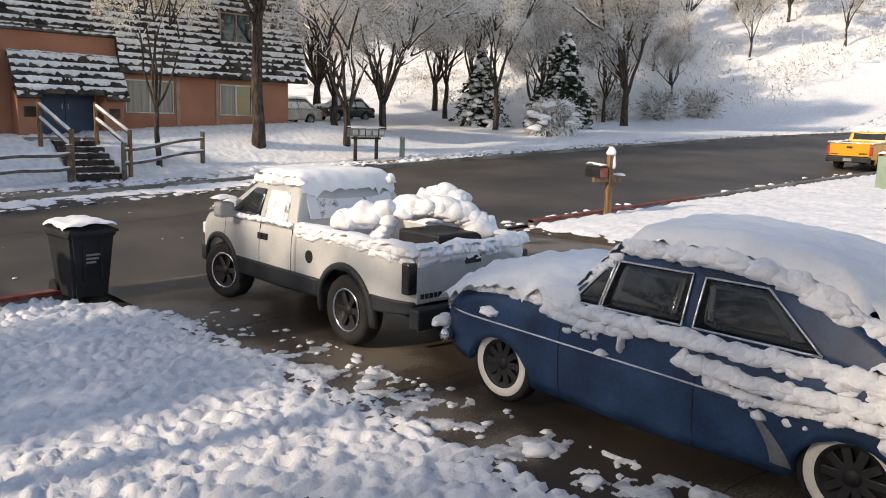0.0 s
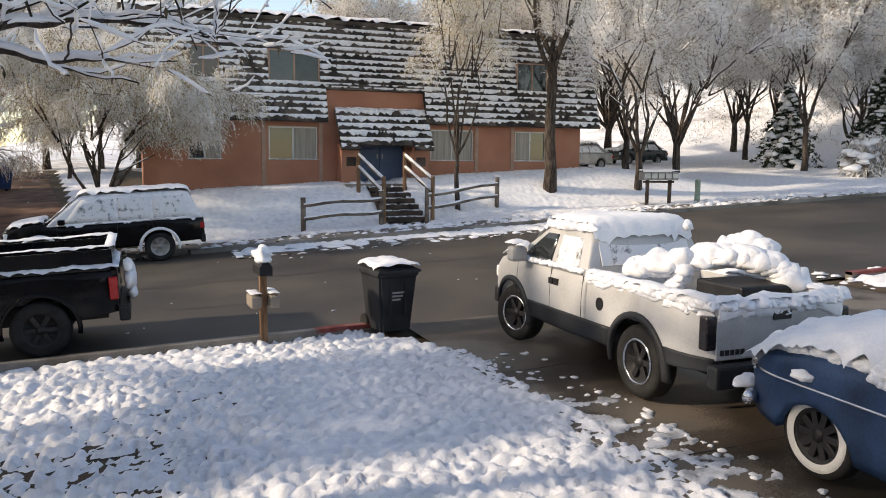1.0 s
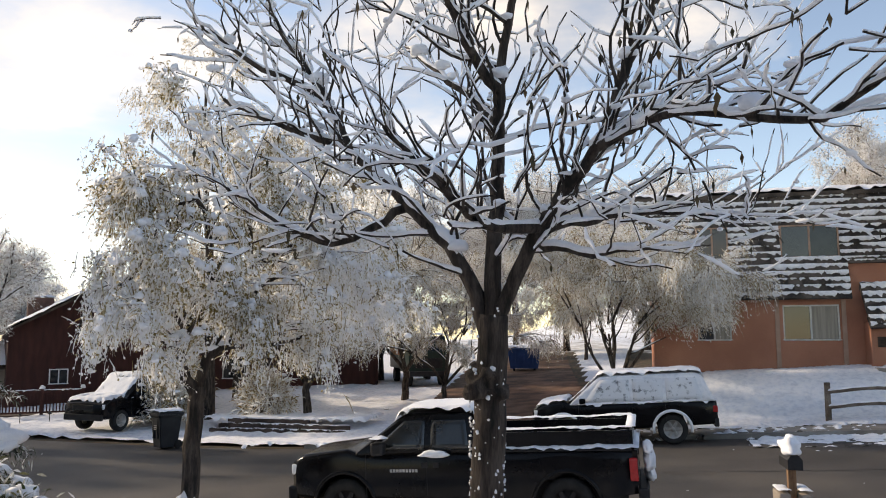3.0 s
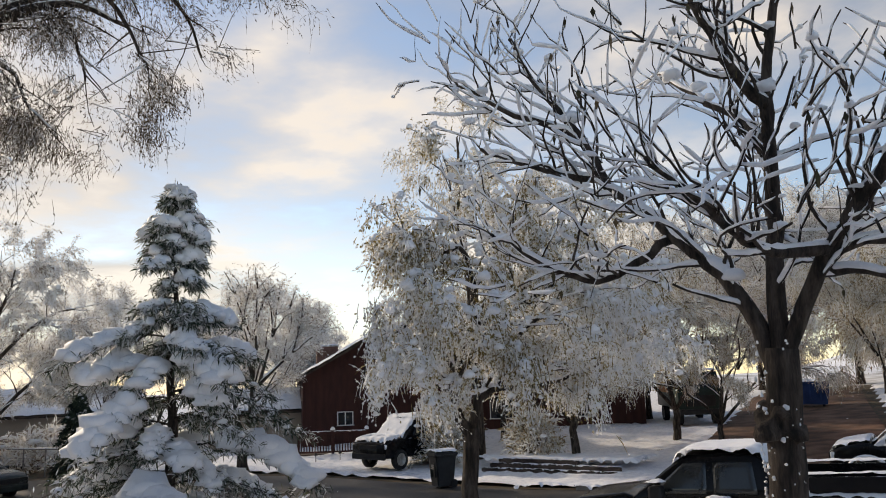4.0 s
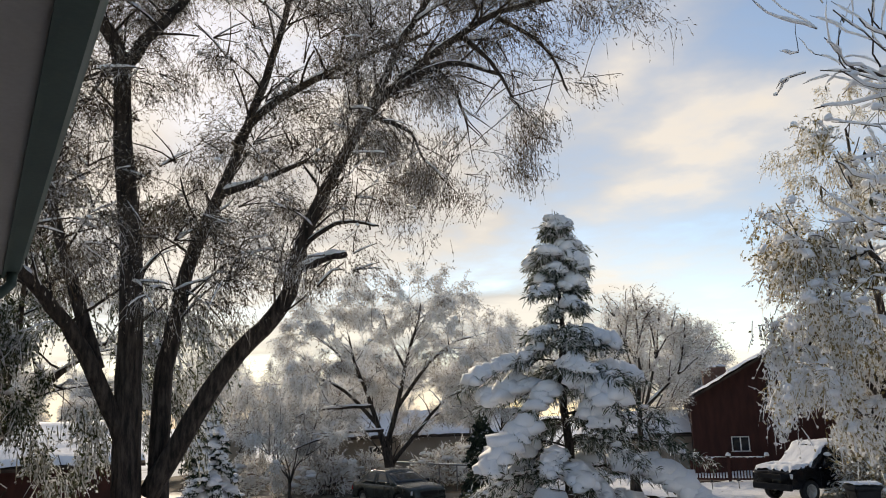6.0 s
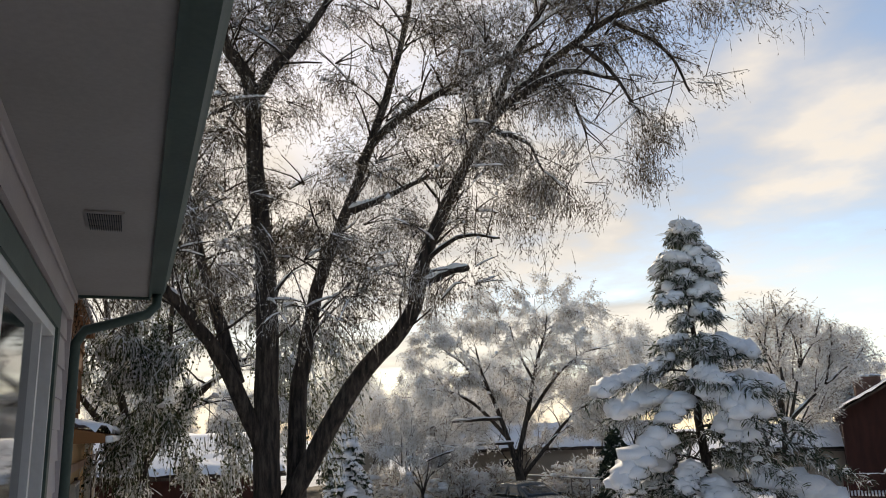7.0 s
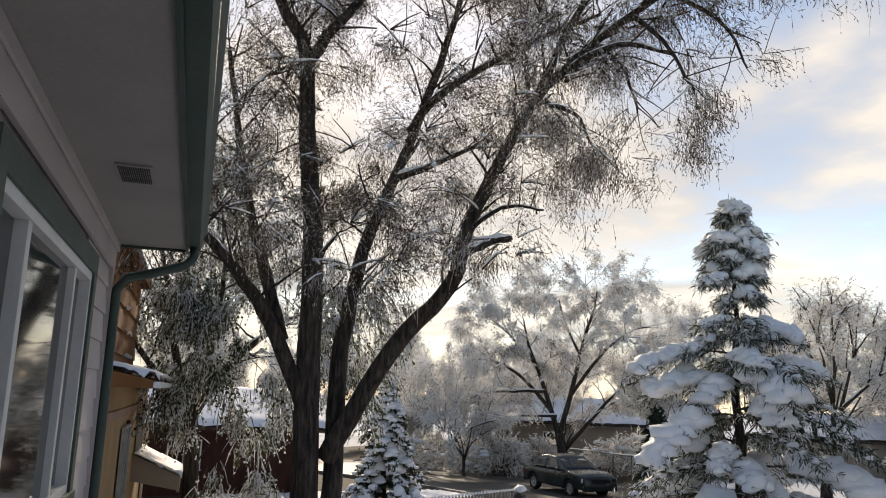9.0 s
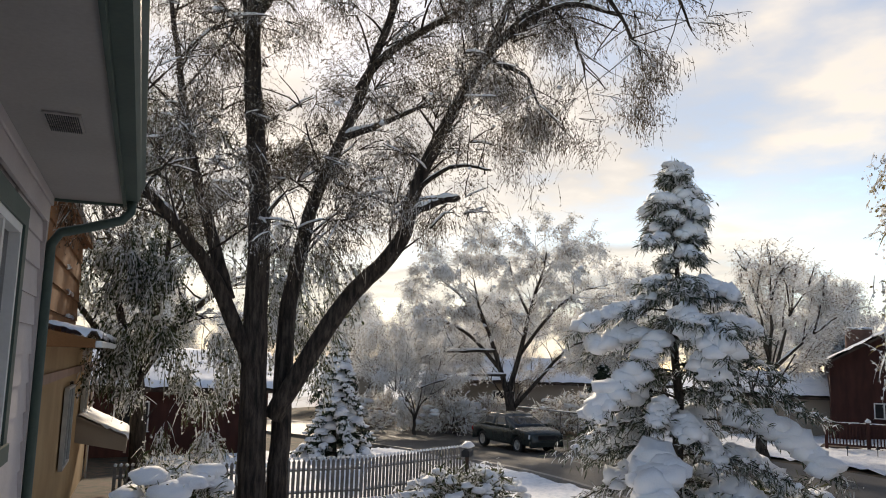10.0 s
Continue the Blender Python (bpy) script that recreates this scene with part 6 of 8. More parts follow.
bush("hedge", lie(*low(-15.4, 5.7), 0.3), "clipped hedge topped with lumpy snow", 41, 1.0, 1.7, 1.05, 4200, 0.14, 0.018, TWIG_GREEN, 120, 0.11)
bush("shrub", lie(*low(-12.2, 0.2)), "round shrub buried in smooth snow", 42, 1.0, 1.0, 1.6, 2400, 0.2, 0.014, TWIG_GREEN, 60, 0.2)
bush("shrub", lie(*low(-15.6, 0.2)), "wiry frosted shrub by the picket fence", 43, 0.8, 0.9, 1.3, 3200, 0.25, 0.008, TWIG, 14, 0.08)
bush("shrub", lie(*low(-10.6, 7.9)), "evergreen shrub with snow pads under the spruce", 44, 1.1, 1.1, 1.0, 3000, 0.16, 0.02, TWIG_GREEN, 70, 0.14)
bush("shrub", lie(*low(-11.4, 10.2)), "evergreen shrub with snow pads under the spruce", 45, 1.3, 1.2, 1.1, 3000, 0.16, 0.02, TWIG_GREEN, 80, 0.14)
bush("shrub", lie(*low(-9.6, 9.3)), "evergreen shrub with snow pads under the spruce", 46, 0.8, 0.9, 0.9, 2200, 0.16, 0.02, TWIG_GREEN, 50, 0.13)
bush("shrub", lie(-13.5, 27.2), "golden leafy shrub across the street", 47, 1.2, 1.0, 2.0, 3600, 0.25, 0.02, TWIG_GOLD, 10, 0.1)
bush("shrub", lie(-16.6, 25.6), "golden leafy shrub across the street", 48, 1.3, 1.0, 2.2, 3600, 0.25, 0.02, TWIG_GOLD, 10, 0.1)
bush("shrub", lie(-19.0, 30.0), "golden leafy shrub across the street", 49, 1.5, 1.2, 2.4, 3600, 0.3, 0.022, TWIG_GOLD, 10, 0.1)
for i, (x, y) in enumerate(((-38.5, 18.6), (-40.0, 21.0), (-41.5, 12.0), (-42.0, 16.0), (-37.5, 22.5), (-44.5, 10.0), (-40.5, 8.0), (-38.2, 12.6))):
    bush("shrub", lie(*low(x, y)), "pale frosted brush in a yard down the street", 70 + i, 1.5, 1.7, 1.7, 1400, 0.36, 0.04, TWIG, 14, 0.2, 0.1)
bush("shrub", lie(34.0, 28.5), "shrub sagging under thick snow beside the street", 50, 1.7, 1.3, 1.9, 4000, 0.5, 0.03, TWIG, 40, 0.25, 0.6)
for i, (x, y) in enumerate(((56, 36), (60, 34.5), (66, 40), (74, 37), (52, 38))):
    bush("shrub", lie(x, y), "frosted brush at the foot of the hill", 60 + i, 1.8, 1.6, 2.6, 2600, 0.7, 0.035, TWIG, 8, 0.2, 0.1)

# ---- vehicles ----
def lathe(pts, n=28, m=None):
    """Turns an outline of (radius, y) about the y axis."""
    bm = bmesh.new()
    rings = []
    for i in range(n):
        a = 2 * math.pi * i / n
        rings.append([bm.verts.new((r * math.cos(a), y, r * math.sin(a))) for r, y in pts])
    for i in range(n):
        A, B = rings[i], rings[(i + 1) % n]
        for j in range(len(pts) - 1):
            if pts[j][0] < 1e-6 and pts[j + 1][0] < 1e-6:
                continue
            bm.faces.new((A[j], A[j + 1], B[j + 1], B[j]))
    bmesh.ops.remove_doubles(bm, verts=bm.verts, dist=1e-5)
    bmesh.ops.recalc_face_normals(bm, faces=bm.faces)
    if m is not None:
        bmesh.ops.transform(bm, matrix=m, verts=bm.verts)
    return bm


def wheel(parent, x, y, r, w, out, spokes=5, rim_mat=None, white=False, turn=0.0, ring=False):
    """A wheel at (x, y); out: +1 if its face looks to +y."""
    m = Matrix.Translation((x, y, r)) @ Matrix.Rotation(turn, 4, "Z")
    h = w / 2
    o = new("wheel")
    o.parent = parent
    o.matrix_basis = m
    R = r * 0.62
    part("tyre", lathe([(R, -h * 0.8), (r * 0.8, -h), (r * 0.94, -h * 0.9), (r, -h * 0.6), (r, h * 0.6), (r * 0.94, h * 0.9), (r * 0.8, h), (R, h * 0.8)], 32), TYRE, o, smooth=True)
    f = out * h
    if white:
        part("whitewall", lathe([(R * 1.02, f * 0.96), (r * 0.74, f * 1.02), (r * 0.82, f * 1.01), (r * 0.84, f * 0.95)], 36), WHITEWALL, o, "white sidewall band", True)
    rm = rim_mat or DULL_METAL
    part("rim", lathe([(R * 1.01, f * 0.85), (R * 0.9, f * 0.8), (R * 0.84, f * 0.35), (R * 0.3, f * 0.3), (0.0, f * 0.32)], 28), rm, o, smooth=True)
    if ring:
        part("trim_ring", lathe([(R * 1.03, f * 0.9), (R * 0.98, f * 0.96), (R * 0.92, f * 0.88)], 32), CHROME, o, "bright rim edge", True)
    for i in range(spokes):
        a = 2 * math.pi * i / spokes
        bm = box(R * 0.22, R * 0.92, f * 0.42 - 0.03, f * 0.42 + 0.03, -R * 0.14, R * 0.14, 0.008)
        bm.transform(Matrix.Rotation(a, 4, "Y"))
        part("spoke", bm, rm, o)
    part("hub", lathe([(R * 0.3, f * 0.4), (R * 0.26, f * 0.75), (0.0, f * 0.78)], 16), rm, o, smooth=True)
    return o


def loft(sections, close_ends=True):
    bm = bmesh.new()
    rows = [[bm.verts.new(p) for p in s] for s in sections]
    n = len(rows[0])
    for a, b in zip(rows, rows[1:]):
        for j in range(n):
            bm.faces.new((a[j], a[(j + 1) % n], b[(j + 1) % n], b[j]))
    if close_ends:
        bm.faces.new(rows[0])
        bm.faces.new(rows[-1][::-1])
    bmesh.ops.recalc_face_normals(bm, faces=bm.faces)
    return bm


def patch(fn, nu, nv, thick=0.01):
    """A plate over fn(u, v) -> (point, outward), u and v from 0 to 1, with edges that go inward."""
    bm = bmesh.new()
    top = [[bm.verts.new(fn(i / nu, j / nv)[0]) for j in range(nv + 1)] for i in range(nu + 1)]
    low = [[bm.verts.new(Vector(fn(i / nu, j / nv)[0]) - Vector(fn(i / nu, j / nv)[1]) * thick) for j in range(nv + 1)] for i in range(nu + 1)]
    for i in range(nu):
        for j in range(nv):
            bm.faces.new((top[i][j], top[i + 1][j], top[i + 1][j + 1], top[i][j + 1]))
    for i in range(nu):
        for j in (0, nv):
            bm.faces.new((top[i][j], top[i + 1][j], low[i + 1][j], low[i][j]))
    for j in range(nv):
        for i in (0, nu):
            bm.faces.new((top[i][j], top[i][j + 1], low[i][j + 1], low[i][j]))
    bmesh.ops.recalc_face_normals(bm, faces=bm.faces)
    return bm


def curve(points):
    """A smooth function through (x, value) knots."""
    ks = sorted(points)

    def f(x):
        if x <= ks[0][0]:
            return ks[0][1]
        for (a, p), (b, q) in zip(ks, ks[1:]):
            if x <= b:
                return mix(p, q, (x - a) / (b - a))
        return ks[-1][1]
    return f


class Car:
    """Shape of one vehicle. x forward, y to its left, z up, origin on the ground under its middle."""

    def __init__(self, name, m, label, category, half, wb, axles, tyre_r, sill, shoulder, crown, ends, paint, tyre_w=0.24, gap=0.07, bulge=0.03, zmid=0.75, taper=0.12, drop=0.0, inset=0.0):
        self.root = thing(name, m, label, category)
        self.half, self.axles, self.r, self.gap, self.tyre_w = half, axles, tyre_r, gap, tyre_w
        self.sill0, self.shoulder, self.crown, self.ends, self.paint = sill, shoulder, crown, ends, paint
        self.bulge, self.zmid, self.taper, self.drop, self.inset = bulge, zmid, taper, drop, inset

    def side(self, x, z):
        a, b = self.ends
        k = max(0.0, 1 - min(x - a, b - x) / 0.55)
        return self.half * (1 - self.taper * k ** 2.4) - self.bulge * ((z - self.zmid) / 0.4) ** 2

    def sill(self, x):
        z = self.sill0(x)
        for ax in self.axles:
            R = self.r + self.gap
            d = abs(x - ax)
            if d < R:
                z = max(z, self.r - self.drop + math.sqrt(R * R - d * d))
        return z

    def body(self, name="body", x0=None, x1=None, mat=None):
        a, b = self.ends if x0 is None else (x0, x1)
        xs = sorted({round(a + (b - a) * i / 46, 4) for i in range(47)} | {round(ax + s * (self.r + self.gap) * k, 4) for ax in self.axles for s in (-1, 1) for k in (1.0, 0.999, 0.9, 0.6) if a < ax + s * (self.r + self.gap) < b})
        secs = []
        for x in xs:
            s, t, c = self.sill(x), self.shoulder(x), self.crown(x)
            s = min(s, t - 0.03)
            prof = [(self.side(x, mix(s, t, k)) - (0.03 if k == 1 else 0.008 if k > 0.9 else 0), mix(s, t, k)) for k in (0, 0.12, 0.3, 0.5, 0.7, 0.85, 0.94, 1)]
            w = prof[-1][0]
            top = [(w * q, t + c * (1 - q ** 2)) for q in (0.93, 0.75, 0.5, 0.2)]
            left = prof + top
            secs.append([(x, y, z) for y, z in left] + [(x, -y, z) for y, z in reversed(left)])
        return part(name, loft(secs), mat or self.paint, self.root, smooth=True)

    def plate(self, name, x0, x1, z0, z1, off, mat, sides=(1, -1), parent=None, label="", nu=10, nv=6, edge=None):
        """A piece laid on the flanks. edge(x) may give the lower line."""
        out = None
        for s in sides:
            def fn(u, v):
                x = mix(x0, x1, u)
                lo = z0 if edge is None else max(z0, edge(x))
                z = mix(lo, z1(x) if callable(z1) else z1, v)
                return Vector((x, s * (self.side(x, z) + off), z)), Vector((0, s, 0))
            out = part(name, patch(fn, nu, nv, 0.02), mat, parent or self.root, label, True)
        return out

    def flare(self, mat, width=0.07, off=0.035, sides=(1, -1)):
        for ax in self.axles:
            for s in sides:
                def fn(u, v):
                    a = math.pi * (-0.06 + 1.12 * u)
                    R = self.r + self.gap - 0.01 + width * v
                    x, z = ax + R * math.cos(a), self.r + R * math.sin(a)
                    return Vector((x, s * (self.side(clamp(x, *self.ends), z) + off * (1 - 0.6 * v)), z)), Vector((0, s, 0))
                part("arch_flare", patch(fn, 18, 2, 0.05), mat, self.root, smooth=True)

    def cabin(self, ctop, zb, wb, wr, zr, x0, x1, mat=None, round_=0.05):
        self.ctop, self.zb, self.wb, self.wr, self.zr = ctop, zb, wb, wr, zr
        n = 40
        secs = []
        for i in range(n + 1):
            x = mix(x0, x1, i / n)
            t = max(zb + 0.012, ctop(x))
            pts = [(self.cside(mix(zb, t, k)) - (round_ * 0.5 if k == 1 else 0), mix(zb, t, k)) for k in (0, 0.25, 0.5, 0.75, 0.92, 1)]
            w = pts[-1][0]
            pts += [(w * q, t + 0.05 * (1 - q * q) * (1 if t > zr - 0.1 else 0.4)) for q in (0.93, 0.7, 0.35)]
            secs.append([(x, y, z) for y, z in pts] + [(x, -y, z) for y, z in reversed(pts)])
        return part("cab", loft(secs), mat or self.paint, self.root, smooth=True)

    def cside(self, z):
        return mix(self.wb, self.wr, clamp((z - self.zb) / (self.zr - self.zb), 0, 1.1) ** 1.15)

    def glass(self, name, corners, mat, sides=(1, -1), off=0.008, trim=None):
        """A side window: corners (x, z) of the rear bottom, front bottom, front top, rear top."""
        rb, fb, ft, rt = corners
        for s in sides:
            def fn(u, v, grow_=0.0, o=off):
                u, v = u * (1 + 2 * grow_) - grow_, v * (1 + 2 * grow_) - grow_
                x = mix(mix(rb[0], fb[0], u), mix(rt[0], ft[0], u), v)
                z = mix(mix(rb[1], fb[1], u), mix(rt[1], ft[1], u), v)
                return Vector((x, s * (self.cside(z) + o), z)), Vector((0, s, 0))
            w = part(name, patch(fn, 6, 5, 0.012), mat, self.root, smooth=True)
            if trim:
                line = [fn(i / 8, 0, 0.02, off + 0.004)[0] for i in range(9)] + [fn(1, i / 6, 0.02, off + 0.004)[0] for i in range(1, 7)] + \
                       [fn(1 - i / 8, 1, 0.02, off + 0.004)[0] for i in range(1, 9)] + [fn(0, 1 - i / 6, 0.02, off + 0.004)[0] for i in range(1, 7)]
                tubes("window_trim", [[(p, 0.011) for p in line]], trim, w, 5)

    def screen(self, name, x0, x1, mat, inset=0.1):
        """Glass on the sloping top between x0 and x1."""
        def fn(u, v):
            x = mix(x0, x1, v)
            t = self.ctop(x)
            w = self.cside(t) - inset
            y = mix(-w, w, u)
            q = y / max(0.01, self.cside(t))
            return Vector((x, y, t + 0.05 * (1 - q * q) * 0.55 + 0.012)), Vector((0, 0, 1))
        part(name, patch(fn, 10, 5, 0.012), mat, self.root, smooth=True)

    def wheels(self, spokes=5, rim=None, white=False, steer=0.0, ring=False):
        for ax in self.axles:
            for s in (1, -1):
                wheel(self.root, ax, s * (self.side(ax, self.r) - self.tyre_w / 2 + 0.01 - self.inset), self.r, self.tyre_w, s, spokes, rim, white, steer if ax > 0 else 0.0, ring)

    def seam(self, x, z0, z1, sides=(1, -1)):
        for s in sides:
            tubes("door_seam", [[(Vector((x, s * (self.side(x, mix(z0, z1, k / 6)) - 0.002), mix(z0, z1, k / 6))), 0.006) for k in range(7)]], BLACK_PLASTIC, self.root, 5)


def puffs(name, path, size, n, parent, seed=0, droop=0.0, label=""):
    """Soft lumps of snow strung along a line, joined into one uneven roll."""
    rng = random.Random(seed)
    P = [Vector(p) for p in path]
    L = [(b - a).length for a, b in zip(P, P[1:])]
    items = []
    core = int(n * 0.45)
    for i in range(n):
        d = (i + 0.5) / core * sum(L) if i < core else rng.random() * sum(L)
        for (a, b), l in zip(zip(P, P[1:]), L):
            if d <= l:
                break
            d -= l
        p = a.lerp(b, min(1.0, d / l))
        k = size * (rng.uniform(0.95, 1.25) if i < core else rng.uniform(0.4, 1.0))
        if i < core:
            items.append((p + Vector((rng.gauss(0, size * 0.08), rng.gauss(0, size * 0.1), rng.gauss(0, size * 0.08) - droop * 0.2)), (k * 1.25, k, k * rng.uniform(0.85, 1.0)), rng.random() * 60))
            continue
        items.append((p + Vector((rng.gauss(0, size * 0.25), rng.gauss(0, size * 0.25), rng.gauss(0, size * 0.15) - (droop * rng.random() ** 2))), (k * rng.uniform(0.9, 1.4), k * rng.uniform(0.8, 1.2), k * rng.uniform(0.75, 1.1)), rng.random() * 60))
    v, f = clumps_data(items, 3 if size > 0.055 else 2, 0.38)
    return tagged(put(name, mesh_from(name, v, f, SNOW_GRAINY), parent), label, kind="stuff")


def lettering(parent, x, y0, y1, z, h, mat, n, face, axis="y"):
    """A worn maker's name, as plain bars."""
    for i in range(n):
        a, b = mix(y0, y1, i / n), mix(y0, y1, (i + 0.72) / n)
        if axis == "y":
            bm = box(x - 0.004, x + 0.004, min(a, b), max(a, b), z, z + h)
        else:
            bm = box(min(a, b), max(a, b), x - 0.004, x + 0.004, z, z + h)
        part("badge_bar", bm, mat, parent)


def pickup(name, m, label, L, half, wb, r, rear, sill, belt, hood, roof, cab0, cab1, paint, lower=None, snow=0.12, crew=True, lens=None, frosted=None, spokes=6, rim=None, topper=False, bedsnow=True, steer=0.0, ring=True, hoodsnow=True, snowseed=0.0, sidesnow=True):
    """A four-door pickup. cab0, cab1: rear and front foot of the cab. rear: from the rear axle to the rear end."""
    xr = -wb / 2
    x0, x1 = xr - rear, xr - rear + L
    bed0, bed1 = x0 + 0.1, cab0 - 0.03
    c = Car(name, m, label, "pickup truck", half, wb, (xr, wb / 2), r, curve([(x0, sill + 0.12), (xr, sill + 0.03), (0, sill), (x1, sill + 0.05)]),
            curve([(x0, belt), (cab1 + 0.05, belt), (cab1 + 0.25, hood + 0.02), (x1 - 0.25, hood - 0.06), (x1, hood - 0.2)]),
            curve([(cab1, 0.03), (x1, 0.06)]), (x0 + 0.1, x1 - 0.06), paint, 0.26, 0.085)
    c.body("front_body", cab0, x1 - 0.06)
    # bed with walls, floor and tailgate
    bed = bmesh.new()
    n = 24
    for s in (1, -1):
        for i in range(n):
            xa, xb = mix(bed0, bed1, i / n), mix(bed0, bed1, (i + 1) / n)
            for za, zb_ in zip((0, 0.25, 0.5, 0.75, 0.93), (0.25, 0.5, 0.75, 0.93, 1.0)):
                q = []
                for x, k in ((xa, za), (xb, za), (xb, zb_), (xa, zb_)):
                    lo = min(c.sill(x), belt - 0.06)
                    z = mix(lo, belt, k)
                    q.append(bed.verts.new((x, s * (c.side(x, z) - (0.02 if k == 1 else 0)), z)))
                bed.faces.new(q)
            for (y0, z0), (y1, z1) in (((c.half - 0.05, belt), (c.half - 0.17, belt)), ((c.half - 0.17, belt), (c.half - 0.17, sill + 0.32))):
                q = [bed.verts.new(p) for p in ((xa, s * y0, z0), (xb, s * y0, z0), (xb, s * y1, z1), (xa, s * y1, z1))]
                bed.faces.new(q)
    bmesh.ops.remove_doubles(bed, verts=bed.verts, dist=0.0005)
    part("bed_side", bed, paint, c.root, smooth=True)
    part("bed_floor", box(bed0, bed1, -half + 0.17, half - 0.17, sill + 0.3, sill + 0.34), GREY_PLASTIC, c.root)
    part("bed_front", box(bed1 - 0.05, bed1, -half + 0.05, half - 0.05, sill + 0.05, belt), paint, c.root)
    part("underbody", box(x0 + 0.25, x1 - 0.3, -half * 0.6, half * 0.6, sill - 0.02, sill + 0.24), BLACK_PLASTIC, c.root)
    gate = part("tailgate", box(x0 + 0.08, x0 + 0.16, -half + 0.11, half - 0.11, sill + 0.22, belt - 0.005, 0.012), paint, c.root)
    part("gate_handle", box(x0 + 0.066, x0 + 0.082, -0.11, 0.11, belt - 0.17, belt - 0.09, 0.004), BLACK_PLASTIC, gate)
    lettering(gate, x0 + 0.076, -half * 0.45, -half * 0.8, sill + 0.3, 0.06, LETTER, 9, -1)
    lettering(gate, x0 + 0.076, half * 0.82, half * 0.48, sill + 0.27, 0.05, LETTER, 5, -1)
    part("rear_bumper", box(x0 - 0.05, x0 + 0.1, -half + 0.02, half - 0.02, sill - 0.02, sill + 0.2, 0.03), lower or BLACK_PLASTIC, c.root)
    part("number_plate", box(x0 - 0.058, x0 - 0.051, -0.16, 0.16, sill + 0.03, sill + 0.15), DULL_METAL, c.root)
    part("front_bumper", box(x1 - 0.14, x1 + 0.03, -half + 0.08, half - 0.08, sill + 0.0, sill + 0.24, 0.04), lower or paint, c.root)
    part("grille", box(x1 - 0.09, x1 - 0.03, -half * 0.6, half * 0.6, sill + 0.28, hood - 0.2, 0.01), BLACK_PLASTIC, c.root)
    for s in (1, -1):
        part("headlight", box(x1 - 0.22, x1 - 0.035, s * half * 0.62 if s > 0 else -half * 0.9, s * half * 0.9 if s > 0 else -half * 0.62, hood - 0.36, hood - 0.2, 0.02), FROSTED_GLASS, c.root, "clear headlight")
        part("tail_light", box(x0 + 0.085, x0 + 0.2, (half - 0.13) if s > 0 else -half + 0.0, half - 0.0 if s > 0 else -half + 0.13, belt - 0.42, belt - 0.1, 0.02), lens or SMOKED_LENS, c.root, "rear lamp")
        mir = part("mirror", box(cab1 - 0.42, cab1 - 0.22, (half + 0.02) if s > 0 else -half - 0.24, half + 0.24 if s > 0 else -half - 0.02, belt + 0.0, belt + 0.2, 0.04), BLACK_PLASTIC if paint is not WHITE_PAINT else paint, c.root)
        snow_pad("mirror_snow", cab1 - 0.44, cab1 - 0.2, (half + 0.0) if s > 0 else -half - 0.26, half + 0.26 if s > 0 else -half - 0.0, lambda x, y: belt + 0.19, 0.09, 0.03, 0.02, parent=mir)
    # cab
    ct = curve([(cab0, belt + 0.02), (cab0 + 0.03, belt + 0.05), (cab0 + 0.13, roof - 0.06), (cab0 + 0.25, roof), (mix(cab0, cab1, 0.62), roof), (cab1 - 0.62, roof - 0.03), (cab1 + 0.12, belt + 0.0)])
    c.cabin(ct, belt - 0.02, half - 0.03, half - 0.2, roof, cab0 + 0.001, cab1 + 0.12)
    gz0, gz1 = belt + 0.05, roof - 0.1
    mid = mix(cab0, cab1, 0.46)
    fr = frosted or CAR_GLASS
    c.glass("rear_side_window", ((cab0 + 0.22, gz0), (mid - 0.06, gz0), (mid - 0.06, gz1), (cab0 + 0.28, gz1)), fr)
    c.glass("front_side_window", ((mid + 0.04, gz0), (cab1 - 0.16, gz0), (cab1 - 0.66, gz1), (mid + 0.04, gz1)), CAR_GLASS)
    c.screen("windscreen", cab1 - 0.55, cab1 + 0.06, CAR_GLASS)
    part("rear_window", patch(lambda u, v: (Vector((cab0 + 0.02 + 0.11 * v - 0.012, mix(-1, 1, u) * (half - 0.24), mix(belt + 0.1, roof - 0.12, v))), Vector((-1, 0, 0.2))), 4, 3, 0.01), fr, c.root)
    for x in (mid, cab0 + 0.08, cab1 - 0.06):
        c.seam(x, sill + 0.1, belt - 0.01)
    for s in (1, -1):
        for x in (mid - 0.2, cab1 - 1.05) if crew else (mid,):
            part("door_handle", box(x, x + 0.1, s * c.side(x, belt - 0.18) - 0.02, s * c.side(x, belt - 0.18) + 0.02, belt - 0.21, belt - 0.13, 0.006), BLACK_PLASTIC, c.root)
    if lower:
        for a, b in ((bed0 + 0.0, xr - r - 0.09), (xr + r + 0.09, wb / 2 - r - 0.09), (wb / 2 + r + 0.09, x1 - 0.1)):
            if b - a > 0.08:
                c.plate("lower_cladding", a, b, sill, sill + 0.24, 0.012, lower, edge=c.sill)
        c.flare(lower)
        for s in (1, -1):
            part("fuel_door", cyl((bed1 - 0.28, s * c.side(bed1, belt - 0.25) - 0.005, belt - 0.28), (bed1 - 0.28, s * (c.side(bed1, belt - 0.25) + 0.006), belt - 0.28), 0.075, sides=20), BLACK_PLASTIC, c.root)
    else:
        c.flare(paint, 0.06, 0.02)
    c.wheels(spokes, rim or BLACK_PLASTIC, False, steer, ring)
